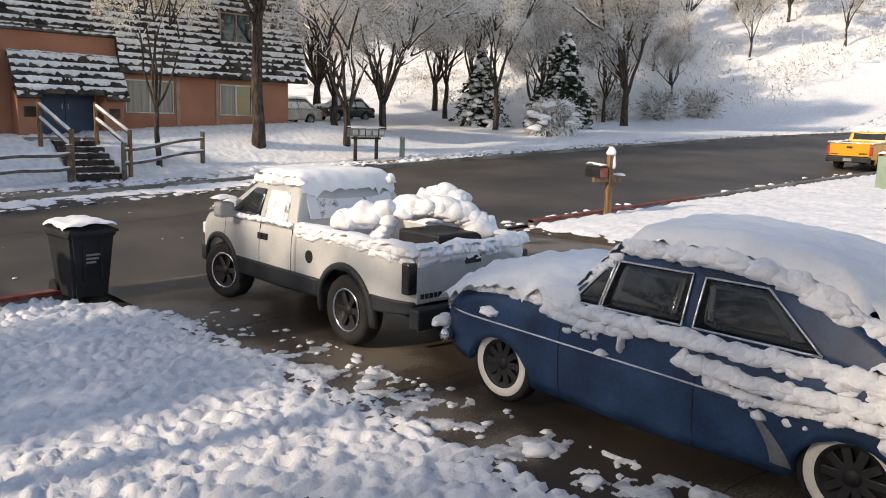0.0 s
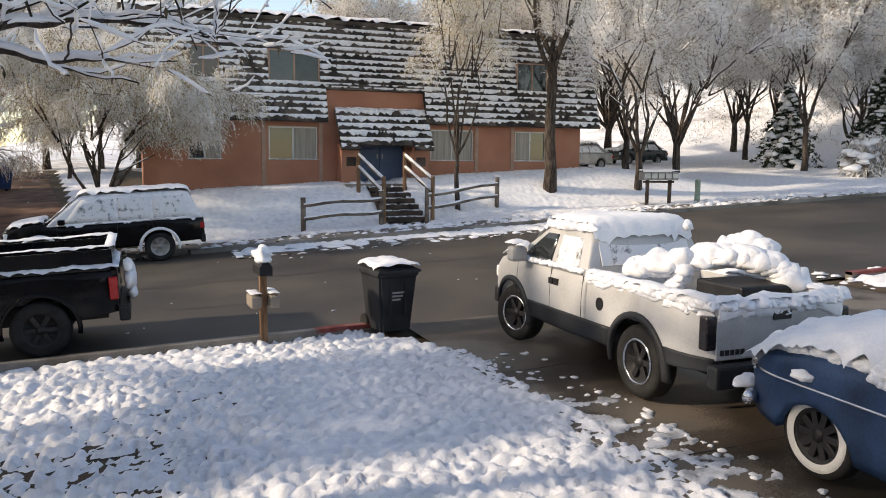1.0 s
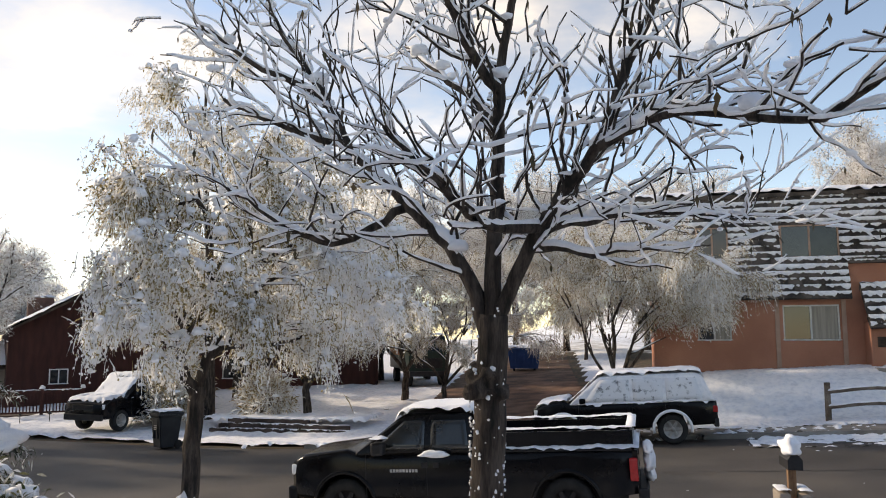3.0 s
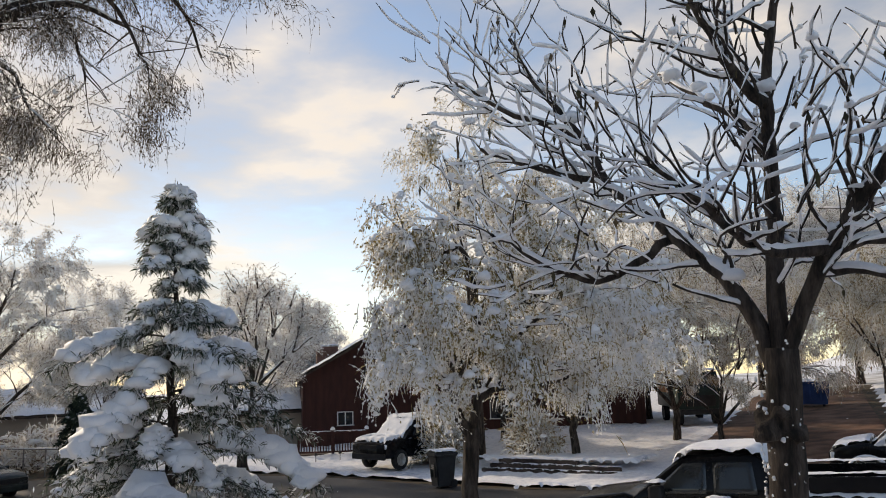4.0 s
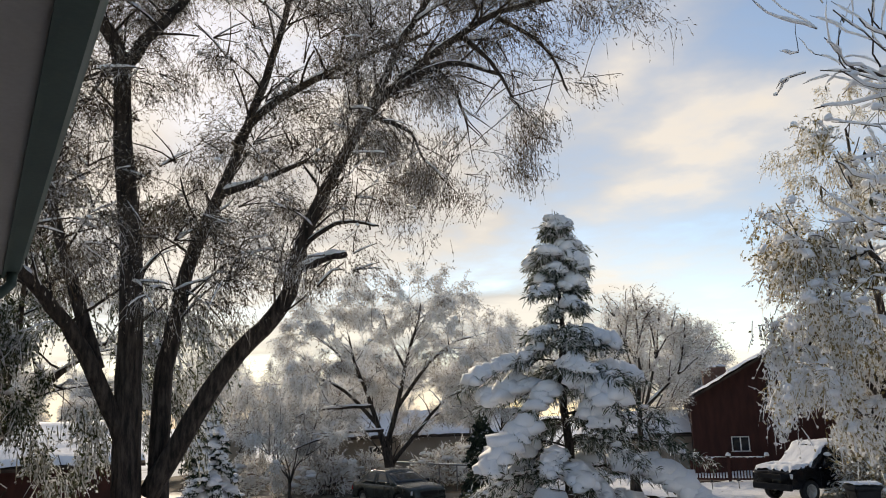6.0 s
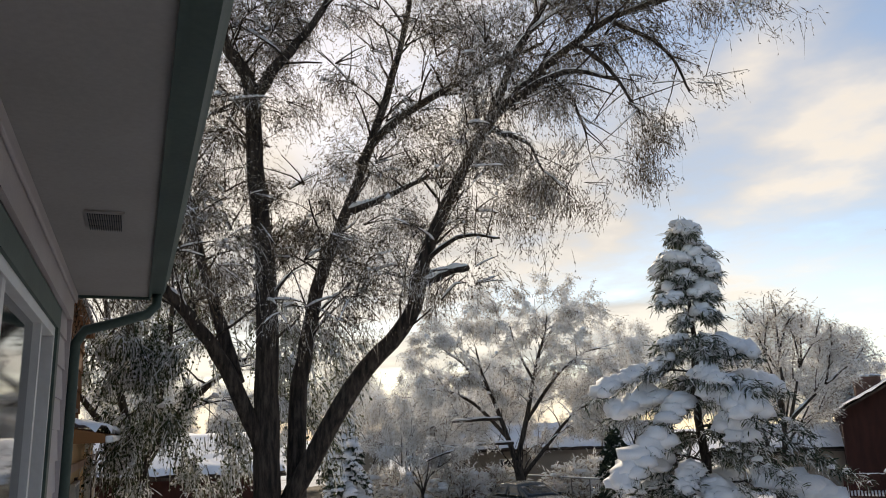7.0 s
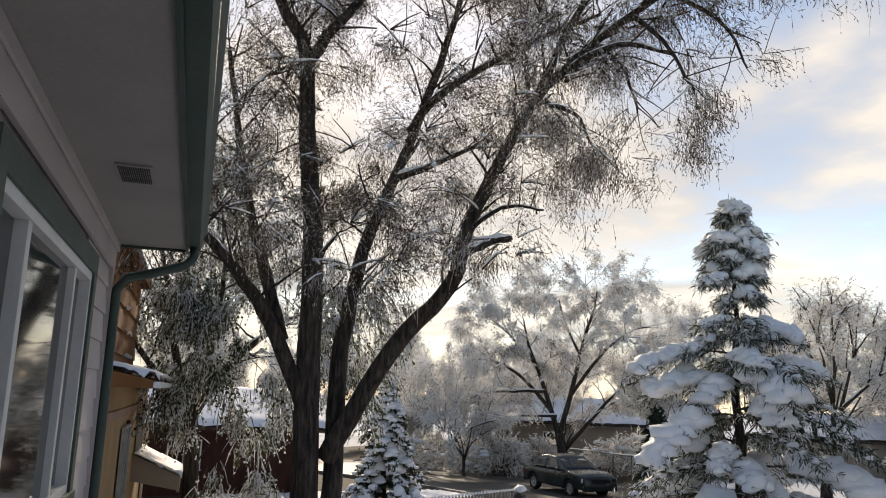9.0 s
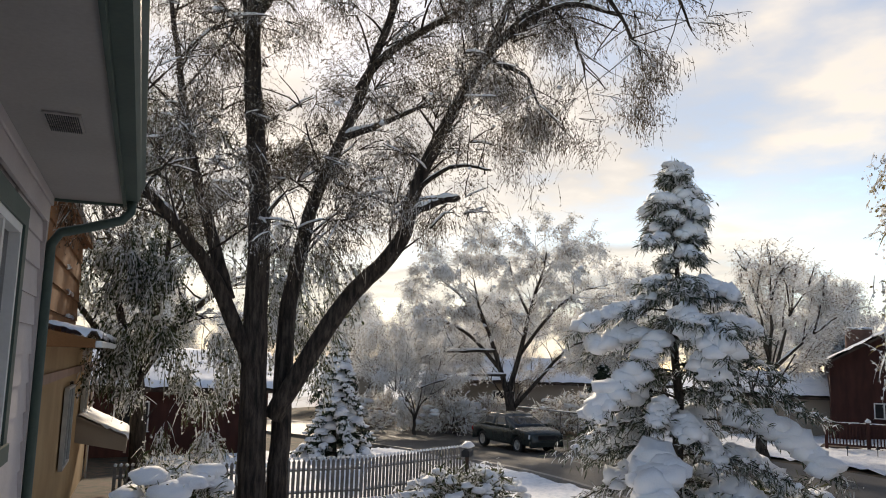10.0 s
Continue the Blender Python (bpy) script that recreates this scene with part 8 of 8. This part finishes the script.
# ---- smaller things along the street ----
def wheelie_bin(name, m, label, h=1.05):
    """A wheeled refuse bin with lid, wheels, handle and a cap of snow."""
    b = thing(name, m, label, "bin", "refuse bins")
    w0, w1, d0, d1 = 0.24, 0.31, 0.27, 0.36
    secs = [[(-w, -d, z), (w, -d, z), (w, d, z), (-w, d, z)] for w, d, z in ((w0, d0, 0.06), (mix(w0, w1, 0.9), mix(d0, d1, 0.9), h * 0.84), (w1, d1, h * 0.86), (w1 + 0.02, d1 + 0.02, h * 0.88), (w1 + 0.02, d1 + 0.02, h * 0.92))]
    bm = loft(secs)
    bmesh.ops.bevel(bm, geom=[e for e in bm.edges if abs(e.verts[0].co.z - e.verts[1].co.z) > 0.02], offset=0.035, segments=2, affect="EDGES")
    part("body", bm, GREY_PLASTIC, b)
    lid = loft([[(-w, -d, z), (w, -d, z), (w, d, z), (-w, d, z)] for w, d, z in ((w1 + 0.035, d1 + 0.04, h * 0.925), (w1 + 0.03, d1 + 0.035, h * 0.96), (w1 - 0.05, d1 - 0.05, h))])
    part("lid", lid, GREY_PLASTIC, b)
    for s in (-1, 1):
        part("wheel", lathe([(0.0, -0.03), (0.12, -0.03), (0.13, 0.0), (0.12, 0.03), (0.0, 0.03)], 18, Matrix.Translation((s * (w0 + 0.02), d0, 0.13)) @ Matrix.Rotation(radians(90), 4, "Z")), TYRE, b)
        part("rib", box(s * 0.12 - 0.02, s * 0.12 + 0.02, -d1 + 0.01, -d1 + 0.06, h * 0.3, h * 0.84), GREY_PLASTIC, b)
    part("handle", cyl((-0.24, d1 + 0.05, h * 0.9), (0.24, d1 + 0.05, h * 0.9), 0.018, sides=8), GREY_PLASTIC, b)
    for i in range(3):
        part("label_bar", box(-0.1, 0.12 - 0.04 * i, -mix(d0, d1, 0.72) - 0.006, -mix(d0, d1, 0.72) + 0.01, h * (0.62 - 0.05 * i), h * (0.645 - 0.05 * i)), PALE_LETTER, b)
    snow_pad("lid_snow", -w1 - 0.03, w1 + 0.03, -d1 - 0.03, d1 + 0.03, lambda x, y: h * 0.97 + 0.03 * (1 - abs(x) / w1), 0.09, 0.03, 0.03, 0.25, b)
    return b


bin_at = lambda x, y, turn: Matrix.Translation((x, y, land(x, y))) @ Matrix.Rotation(radians(turn), 4, "Z")
wheelie_bin("refuse_bin", bin_at(3.68, 11.45, 8), "dark wheeled refuse bin with a cap of snow at the kerb", 1.02)
wheelie_bin("refuse_bin", bin_at(-13.9, 21.6, -30), "dark wheeled refuse bin capped with snow across the street", 1.1)
wheelie_bin("refuse_bin", bin_at(-8.6, 47.5, 10), "dark refuse bin at the end of the lane", 1.2)


def mailbox_post(m, label, twin=False, cap=True, colour=None):
    """A rural mailbox on a wooden post; the twin kind carries two side boxes."""
    p = thing("mailbox", m, label, "mailbox")
    part("post", box(-0.05, 0.05, -0.05, 0.05, -0.3, 1.12 if not twin else 1.0, 0.008), BROWN_WOOD, p)
    c = colour or BLACK_PLASTIC
    if twin:
        part("box_body", profile([(-0.09, 1.02), (-0.09, 1.14), (-0.05, 1.2), (0.05, 1.2), (0.09, 1.14), (0.09, 1.02)], -0.25, 0.25), c, p)
        clump("box_snow", (0, 0, 1.26), (0.13, 0.26, 0.15), 2.0, p)
        for s in (-1, 1):
            b = part("newspaper_box", box(s * 0.06 if s > 0 else -0.2, 0.2 if s > 0 else -0.06, -0.22, 0.2, 0.55, 0.72, 0.02), BEIGE_WALL, p)
            snow_pad("box_snow", (0.05 if s > 0 else -0.21), (0.21 if s > 0 else -0.05), -0.22, 0.2, lambda x, y: 0.72, 0.06, 0.03, 0.02, parent=b)
    else:
        part("arm", box(-0.35, 0.25, -0.04, 0.04, 0.62, 0.7, 0.008), BROWN_WOOD, p)
        part("box_body", profile([(-0.09, 0.7), (-0.09, 0.84), (-0.05, 0.9), (0.05, 0.9), (0.09, 0.84), (0.09, 0.7)], -0.16, 0.3, lambda v: Vector((v.x - 0.24, v.y, v.z))), c, p)
        part("door", box(-0.32, -0.16, -0.175, -0.161, 0.71, 0.88, 0.01), RED_PAINT, p, "red mailbox door")
        snow_pad("box_snow", -0.34, -0.14, -0.17, 0.3, lambda x, y: 0.89, 0.07, 0.03, 0.02, parent=p)
        snow_pad("arm_snow", 0.05, 0.3, -0.1, 0.1, lambda x, y: 0.7, 0.07, 0.03, 0.02, parent=p)
        clump("post_snow", (0, 0, 1.15), (0.08, 0.08, 0.1), 5.0, p)
        clump("stuck_snow", (0.05, -0.02, 0.95), (0.04, 0.05, 0.2), 6.0, p)
    return p


mailbox_post(lie(1.84, 11.55, 0.05), "old wooden mailbox post with snow-capped boxes", True)
mailbox_post(lie(15.7, 11.4, -0.35) @ Matrix.Scale(1.32, 4), "black mailbox with red door on a wooden post", False)


def cluster_boxes():
    """Grey row of letter boxes on two leaning legs."""
    m = Matrix.Translation((18.0, 24.2, land(18.0, 24.2) + 0.05)) @ Matrix.Rotation(radians(-8), 4, "Z")
    p = thing("letter_boxes", m, "row of grey letter boxes on dark legs with snow on top", "mailbox")
    for x in (-0.45, 0.45):
        part("leg", add_box(bmesh.new(), x - 0.05, x + 0.05, -0.06, 0.06, -0.3, 1.0, 0.01), DARK_TIMBER, p)
    part("beam", box(-0.6, 0.6, -0.06, 0.06, 0.82, 0.9, 0.01), DARK_TIMBER, p)
    for i in range(5):
        b = part("letter_box", box(-0.7 + i * 0.28, -0.44 + i * 0.28, -0.22, 0.2, 0.92, 1.22, 0.02), DULL_METAL, p)
        part("flap", box(-0.68 + i * 0.28, -0.46 + i * 0.28, -0.228, -0.221, 1.0, 1.16), ALU, b)
    snow_pad("top_snow", -0.72, 0.72, -0.24, 0.22, lambda x, y: 1.22, 0.08, 0.04, 0.03, parent=p)


cluster_boxes()
bo = thing("bollard", lie(19.6, 24.0), "short pale green utility marker post beside the pavement", "post")
part("post", add_cyl(bmesh.new(), (0, 0, -0.2), (0, 0, 0.85), 0.11, 0.1, 12), PALE_GREEN, bo)
part("cap", add_cyl(bmesh.new(), (0, 0, 0.85), (0, 0, 0.92), 0.12, 0.06, 12), PALE_GREEN, bo)
ub = thing("utility_box", lie(27.6, 9.3, 0.2), "pale green utility pedestal with snow cap and orange sticker", "utility box")
part("body", box(-0.28, 0.28, -0.25, 0.25, -0.2, 1.05, 0.04), PALE_GREEN, ub)
part("sticker", box(-0.1, 0.08, -0.256, -0.251, 0.6, 0.85), TRUCK_ORANGE, ub, "orange warning sticker")
snow_pad("cap_snow", -0.3, 0.3, -0.27, 0.27, lambda x, y: 1.05, 0.12, 0.04, 0.03, parent=ub)

# timber edging and kerb stub across the street
te = thing("timber_edging", Matrix.Identity(4), "stacked dark timber sleepers edging a snowy bed", "edging")
for i, (x0, x1, y0) in enumerate(((-14.6, -9.4, 25.2), (-14.3, -9.5, 25.3), (-14.0, -11.0, 25.4))):
    z = land(-12, 25.2) - 0.05 + i * 0.16
    part("sleeper", box(x0, x1, y0, y0 + 0.2, z, z + 0.16, 0.015), DARK_TIMBER, te)
    snow_pad("sleeper_snow", x0, x1, y0, y0 + 0.16, lambda x, y: z + 0.155, 0.05, 0.05, 0.04, 0.4, te, seed=i, skip=0.3)
for i, x in enumerate((-14.0, -12.0, -10.2)):
    snow_pad("bed_snow", x - 1.1, x + 1.2, 25.6, 27.6, lambda a, b: land(a, b) + 0.3 - 0.05 * (b - 25.6), 0.16, 0.08, 0.1, 0.3, te, seed=i + 4.0)
curl_ = snow_pad("kerb_snow", -11.6, -8.9, 21.95, 22.3, lambda x, y: land(x, y) + 0.1 * math.sin(math.pi * clamp((x + 11.6) / 2.7, 0, 1)), 0.12, 0.05, 0.06, 0.4)
tagged(curl_, "ridge of old snow along the kerb", "snow")


def skip_bin():
    s = thing("skip", Matrix.Translation((-6.7, 46.5, land(-6.7, 46.5))) @ Matrix.Rotation(radians(8), 4, "Z"), "blue steel refuse skip with snow on its lid", "skip")
    part("body", loft([[(-w, -d, z), (w, -d, z), (w, d, z), (-w, d, z)] for w, d, z in ((0.8, 0.5, 0.15), (0.95, 0.75, 1.25))]), BIN_BLUE, s)
    part("rim", box(-1.0, 1.0, -0.8, 0.8, 1.25, 1.33, 0.02), BIN_BLUE, s)
    for x in (-0.5, 0, 0.5):
        part("rib", box(x - 0.04, x + 0.04, -0.74, -0.62, 0.4, 1.2), BIN_BLUE, s)
    for x in (-0.6, 0.6):
        part("caster", cyl((x, -0.4, 0.0), (x, -0.4, 0.16), 0.07, sides=10), TYRE, s)
    snow_pad("lid_snow", -1.0, 1.0, -0.8, 0.8, lambda x, y: 1.33, 0.16, 0.08, 0.05, parent=s)


skip_bin()


def box_truck():
    t = thing("truck", Matrix.Translation((-11.6, 41.0, land(-11.6, 41.0))) @ Matrix.Rotation(radians(-62), 4, "Z"), "dark green flatbed truck with orange and yellow bands in the lane", "truck")
    part("chassis", box(-2.6, 2.4, -0.5, 0.5, 0.55, 0.8, 0.02), BLACK_PLASTIC, t)
    part("bed", box(-2.6, 0.9, -1.05, 1.05, 0.8, 1.5, 0.03), TRUCK_GREEN, t)
    part("band", box(-2.61, 0.91, -1.06, 1.06, 1.5, 1.85, 0.02), TRUCK_ORANGE, t, "orange band")
    part("band", box(-2.6, 0.9, -1.055, 1.055, 1.85, 2.2, 0.02), TRUCK_YELLOW, t, "yellow band")
    part("cab", profile([(1.0, 0.75), (1.0, 2.5), (2.0, 2.5), (2.5, 1.7), (2.6, 0.75)], -1.0, 1.0, bevel=0.05), TRUCK_GREEN, t)
    part("windscreen", patch(lambda u, v: (Vector((2.46 - 0.42 * v, mix(-0.85, 0.85, u), mix(1.75, 2.38, v) + 0.03)), Vector((0.8, 0, 0.5))), 3, 3, 0.01), CAR_GLASS, t)
    part("grille", box(2.58, 2.64, -0.7, 0.7, 0.9, 1.4, 0.01), BLACK_PLASTIC, t)
    part("bumper", box(2.55, 2.75, -1.0, 1.0, 0.5, 0.75, 0.03), BLACK_PLASTIC, t)
    for x in (-1.6, 1.8):
        for s in (-1, 1):
            wheel(t, x, s * 0.85, 0.45, 0.28, s, 6, DULL_METAL)
    snow_pad("cab_snow", 1.0, 2.1, -1.0, 1.0, lambda x, y: 2.5, 0.14, 0.1, 0.05, parent=t)
    snow_pad("load_snow", -2.6, 0.9, -1.0, 1.0, lambda x, y: 2.2, 0.2, 0.12, 0.08, parent=t)


box_truck()


def picket_fence(x0, y0, x1, y1, label, h=1.0, gap=0.115):
    f = thing("picket_fence", Matrix.Identity(4), label, "fence", "picket fences")
    d = Vector((x1 - x0, y1 - y0, 0))
    n = int(d.length / gap)
    me = None
    rot = math.atan2(d.y, d.x)
    for i in range(n + 1):
        x, y = x0 + d.x * i / n, y0 + d.y * i / n
        z = land(x, y)
        if me is None:
            bm = profile([(-0.036, 0.05), (-0.036, h - 0.06), (0, h), (0.036, h - 0.06), (0.036, 0.05)], -0.012, 0.012)
            me = bpy.data.meshes.new("picket")
            bm.to_mesh(me)
            bm.free()
            me.materials.append(PICKET)
            sm = mesh_from("picket_snow", *clumps_data([((0, 0, h + 0.01), (0.045, 0.04, 0.05), 3)], 1), SNOW)
        m = Matrix.Translation((x, y, z)) @ Matrix.Rotation(rot, 4, "Z")
        p = put("picket", me, f, m)
        put("picket_snow", sm, p)
    for zz in (0.25, 0.75):
        k = 8
        tubes("rail", [[(Vector((mix(x0, x1, i / k), mix(y0, y1, i / k), land(mix(x0, x1, i / k), mix(y0, y1, i / k)) + zz)) + Vector((d.y, -d.x, 0)).normalized() * -0.03, 0.03) for i in range(k + 1)]], PICKET, f, 4)
        tubes("rail_snow", [[(Vector((mix(x0, x1, i / 30), mix(y0, y1, i / 30), land(mix(x0, x1, i / 30), mix(y0, y1, i / 30)) + zz + 0.03)) + Vector((d.y, -d.x, 0)).normalized() * -0.03, 0.03 + 0.006 * math.sin(i * 2.3)) for i in range(31)]], SNOW, f, 5)
    return f


picket_fence(*low(-18.2, -1.2), *low(-18.6, 4.2), "grey picket fence with snow on pickets and rails")
picket_fence(*low(-18.6, 4.3), *low(-20.5, 7.6), "grey picket fence with snow on pickets and rails")
# street mailbox below the hedge
sm_ = thing("mailbox", lie(-18.3, 8.3, 1.0), "snow-covered roadside mailbox on a thin post", "mailbox")
part("post", box(-0.04, 0.04, -0.04, 0.04, -0.2, 0.95), DARK_TIMBER, sm_)
part("box_body", profile([(-0.1, 0.95), (-0.1, 1.08), (0, 1.16), (0.1, 1.08), (0.1, 0.95)], -0.26, 0.26), GREY_PLASTIC, sm_)
clump("box_snow", (0, 0, 1.2), (0.14, 0.28, 0.1), 3.0, sm_)


def red_deck():
    """The red balustrade in front of the dark red house."""
    f = thing("balustrade", Matrix.Translation((-24.7, 26.6, land(-24.7, 26.6))) @ Matrix.Rotation(radians(38), 4, "Z"), "dark red slatted balustrade with snow on its rail", "fence")
    for x in (0, 1.5, 3.0):
        part("post", box(x - 0.06, x + 0.06, -0.06, 0.06, -0.2, 1.15, 0.01), MAROON, f)
        clump("post_snow", (x, 0, 1.2), (0.1, 0.1, 0.1), x + 1, f)
    for z in (0.2, 1.0):
        part("rail", box(0, 3.0, -0.03, 0.03, z, z + 0.07), MAROON, f)
    i = 0
    while 0.1 + i * 0.12 < 2.95:
        part("slat", box(0.1 + i * 0.12, 0.15 + i * 0.12, -0.015, 0.015, 0.27, 1.0), MAROON, f)
        i += 1
    snow_pad("rail_snow", 0, 3.0, -0.06, 0.06, lambda x, y: 1.07, 0.07, 0.04, 0.03, parent=f)
    part("bank", box(-0.3, 3.2, 0.3, 1.6, -0.4, 0.12, 0.05), DARK_TIMBER, f)


red_deck()


def path_lamp(x, y):
    p = thing("path_lamp", lie(x, y), "small dark garden lamp standing in the snow", "lamp", "garden lamps")
    part("stake", cyl((0, 0, -0.1), (0, 0, 0.3), 0.015, sides=6), BLACK_PLASTIC, p)
    part("shade", cyl((0, 0, 0.3), (0, 0, 0.4), 0.09, 0.03, 10), BLACK_PLASTIC, p)


for k in range(4):
    path_lamp(*low(-24.8 + k * 0.75, 23.0 + k * 0.65))

# wire fence and heaped branches in the yards down the street
wf = thing("wire_fence", Matrix.Identity(4), "thin wire fence with snow on its top rail", "fence")
pts_ = [(*low(-32.0 - 1.6 * i, 12.0 + 1.9 * math.cos(i * 0.2) + 4.4), 0) for i in range(8)]
for x, y, _ in pts_:
    part("post", cyl((x, y, land(x, y) - 0.2), (x, y, land(x, y) + 1.2), 0.035, sides=6), DULL_METAL, wf)
for zz, rr, mt in ((1.15, 0.025, DULL_METAL), (1.19, 0.035, SNOW), (0.75, 0.008, DULL_METAL), (0.4, 0.008, DULL_METAL)):
    tubes("rail", [[(Vector((x, y, land(x, y) + zz)), rr) for x, y, _ in pts_]], mt, wf, 5)

# fallen slabs of snow and puddle-edge slush on the driveway and road
rng_ = random.Random(77)
spots = [(4.6, 3.9, 0.13), (4.4, 2.85, 0.12), (4.7, 2.2, 0.08), (4.5, 3.3, 0.07), (4.75, 6.2, 0.08), (4.55, 6.0, 0.06), (4.9, 2.7, 0.09), (4.6, 1.7, 0.1)]
spots += [(rng_.uniform(4.35, 5.0), rng_.uniform(1.5, 9.5), rng_.uniform(0.015, 0.05)) for _ in range(70)]
spots += [(rng_.uniform(12.5, 34), rng_.gauss(11.9, 0.25), rng_.uniform(0.03, 0.12)) for _ in range(90)]
spots += [(rng_.uniform(-4, 10), rng_.uniform(13, 21), rng_.uniform(0.015, 0.04)) for _ in range(40)]
for i, (x, y, k) in enumerate(spots):
    o = clump("snow_lump", (x, y, land(x, y) + 0.02), (k * rng_.uniform(1, 1.6), k, k * 0.42), i * 1.3, None, SNOW_GRAINY, 2 if k > 0.06 else 1, 0.5, 0.3)
    tagged(o, "fallen lump of snow on the wet ground", "snow", "fallen snow lumps")
for nm, x0, x1, y0, y1, sd, sk in (("slush", 4.2, 4.95, 3.2, 7.4, 3.0, 0.72), ("slush", 4.35, 5.0, 1.6, 3.4, 5.0, 0.72)):
    o = snow_pad(nm, x0, x1, y0, y1, lambda x, y: land(x, y) + 0.012, 0.016, 0.03, 0.2, 0.5, None, SLUSH, sd, skip=sk)
    tagged(o, "thin melting slush on wet concrete", "snow", kind="stuff")


# cracks and joints
def crack(name, pts, r, label, mat=None, up=0.018):
    line = []
    for (x, y), (u, v) in zip(pts, pts[1:]):
        n = max(2, int(math.hypot(u - x, v - y) / 0.25))
        for i in range(n):
            a, b = mix(x, u, i / n) + rng_.gauss(0, 0.035), mix(y, v, i / n) + rng_.gauss(0, 0.035)
            line.append((Vector((a, b, road_flat(a, b) + 0.001)), r * rng_.uniform(0.5, 1.5)))
    return line


def road_flat(x, y):
    """Height of the road's surface: two planes that meet in a low ridge."""
    if y < NEAR_KERB:
        return land(x, y) + 0.016
    a, b = land(x, NEAR_KERB), land(x, FAR_KERB - 0.001)
    k = (y - NEAR_KERB) / (FAR_KERB - NEAR_KERB)
    m = (a + b) / 2 + 0.04
    return mix(a, m, k * 2) if k < 0.5 else mix(m, b, k * 2 - 1)


def ribbon(lines):
    v, f = [], []
    for line in lines:
        b = len(v)
        for i, (p, r) in enumerate(line):
            d = (line[min(i + 1, len(line) - 1)][0] - line[max(0, i - 1)][0])
            s = Vector((-d.y, d.x, 0)).normalized() * r
            v += [p + s + Vector((0, 0, 0.003)), p - s + Vector((0, 0, 0.003))]
        for i in range(len(line) - 1):
            f.append((b + 2 * i, b + 2 * i + 1, b + 2 * i + 3, b + 2 * i + 2))
    return v, f


net = []
for k in range(26):
    x, y = rng_.uniform(-12, 30), rng_.uniform(12.2, 21.5)
    L = rng_.uniform(1.0, 4.0)
    a = rng_.choice((0, 0, math.pi / 2)) + rng_.gauss(0, 0.25)
    net.append(crack("crack", [(x, y), (x + L * math.cos(a), clamp(y + L * math.sin(a), 12, 21.8))], 0.012, ""))
net.append(crack("crack", [(-12, 16.9), (30, 17.3)], 0.014, ""))
v_, f_ = ribbon(net)
tagged(put("road_cracks", mesh_from("road_cracks", v_, f_, TAR, False), road), "branching dark cracks in the asphalt", kind="stuff")
jn = [crack("joint", [(4.1, y), (12.2, y)], 0.008, "") for y in (2.6, 5.6, 8.6)] + [crack("joint", [(8.0, -0.8), (8.0, 11.5)], 0.008, "")]
v_, f_ = ribbon(jn)
tagged(put("slab_joints", mesh_from("slab_joints", v_, f_, TAR, False), drive), "joints between the concrete slabs", kind="stuff")
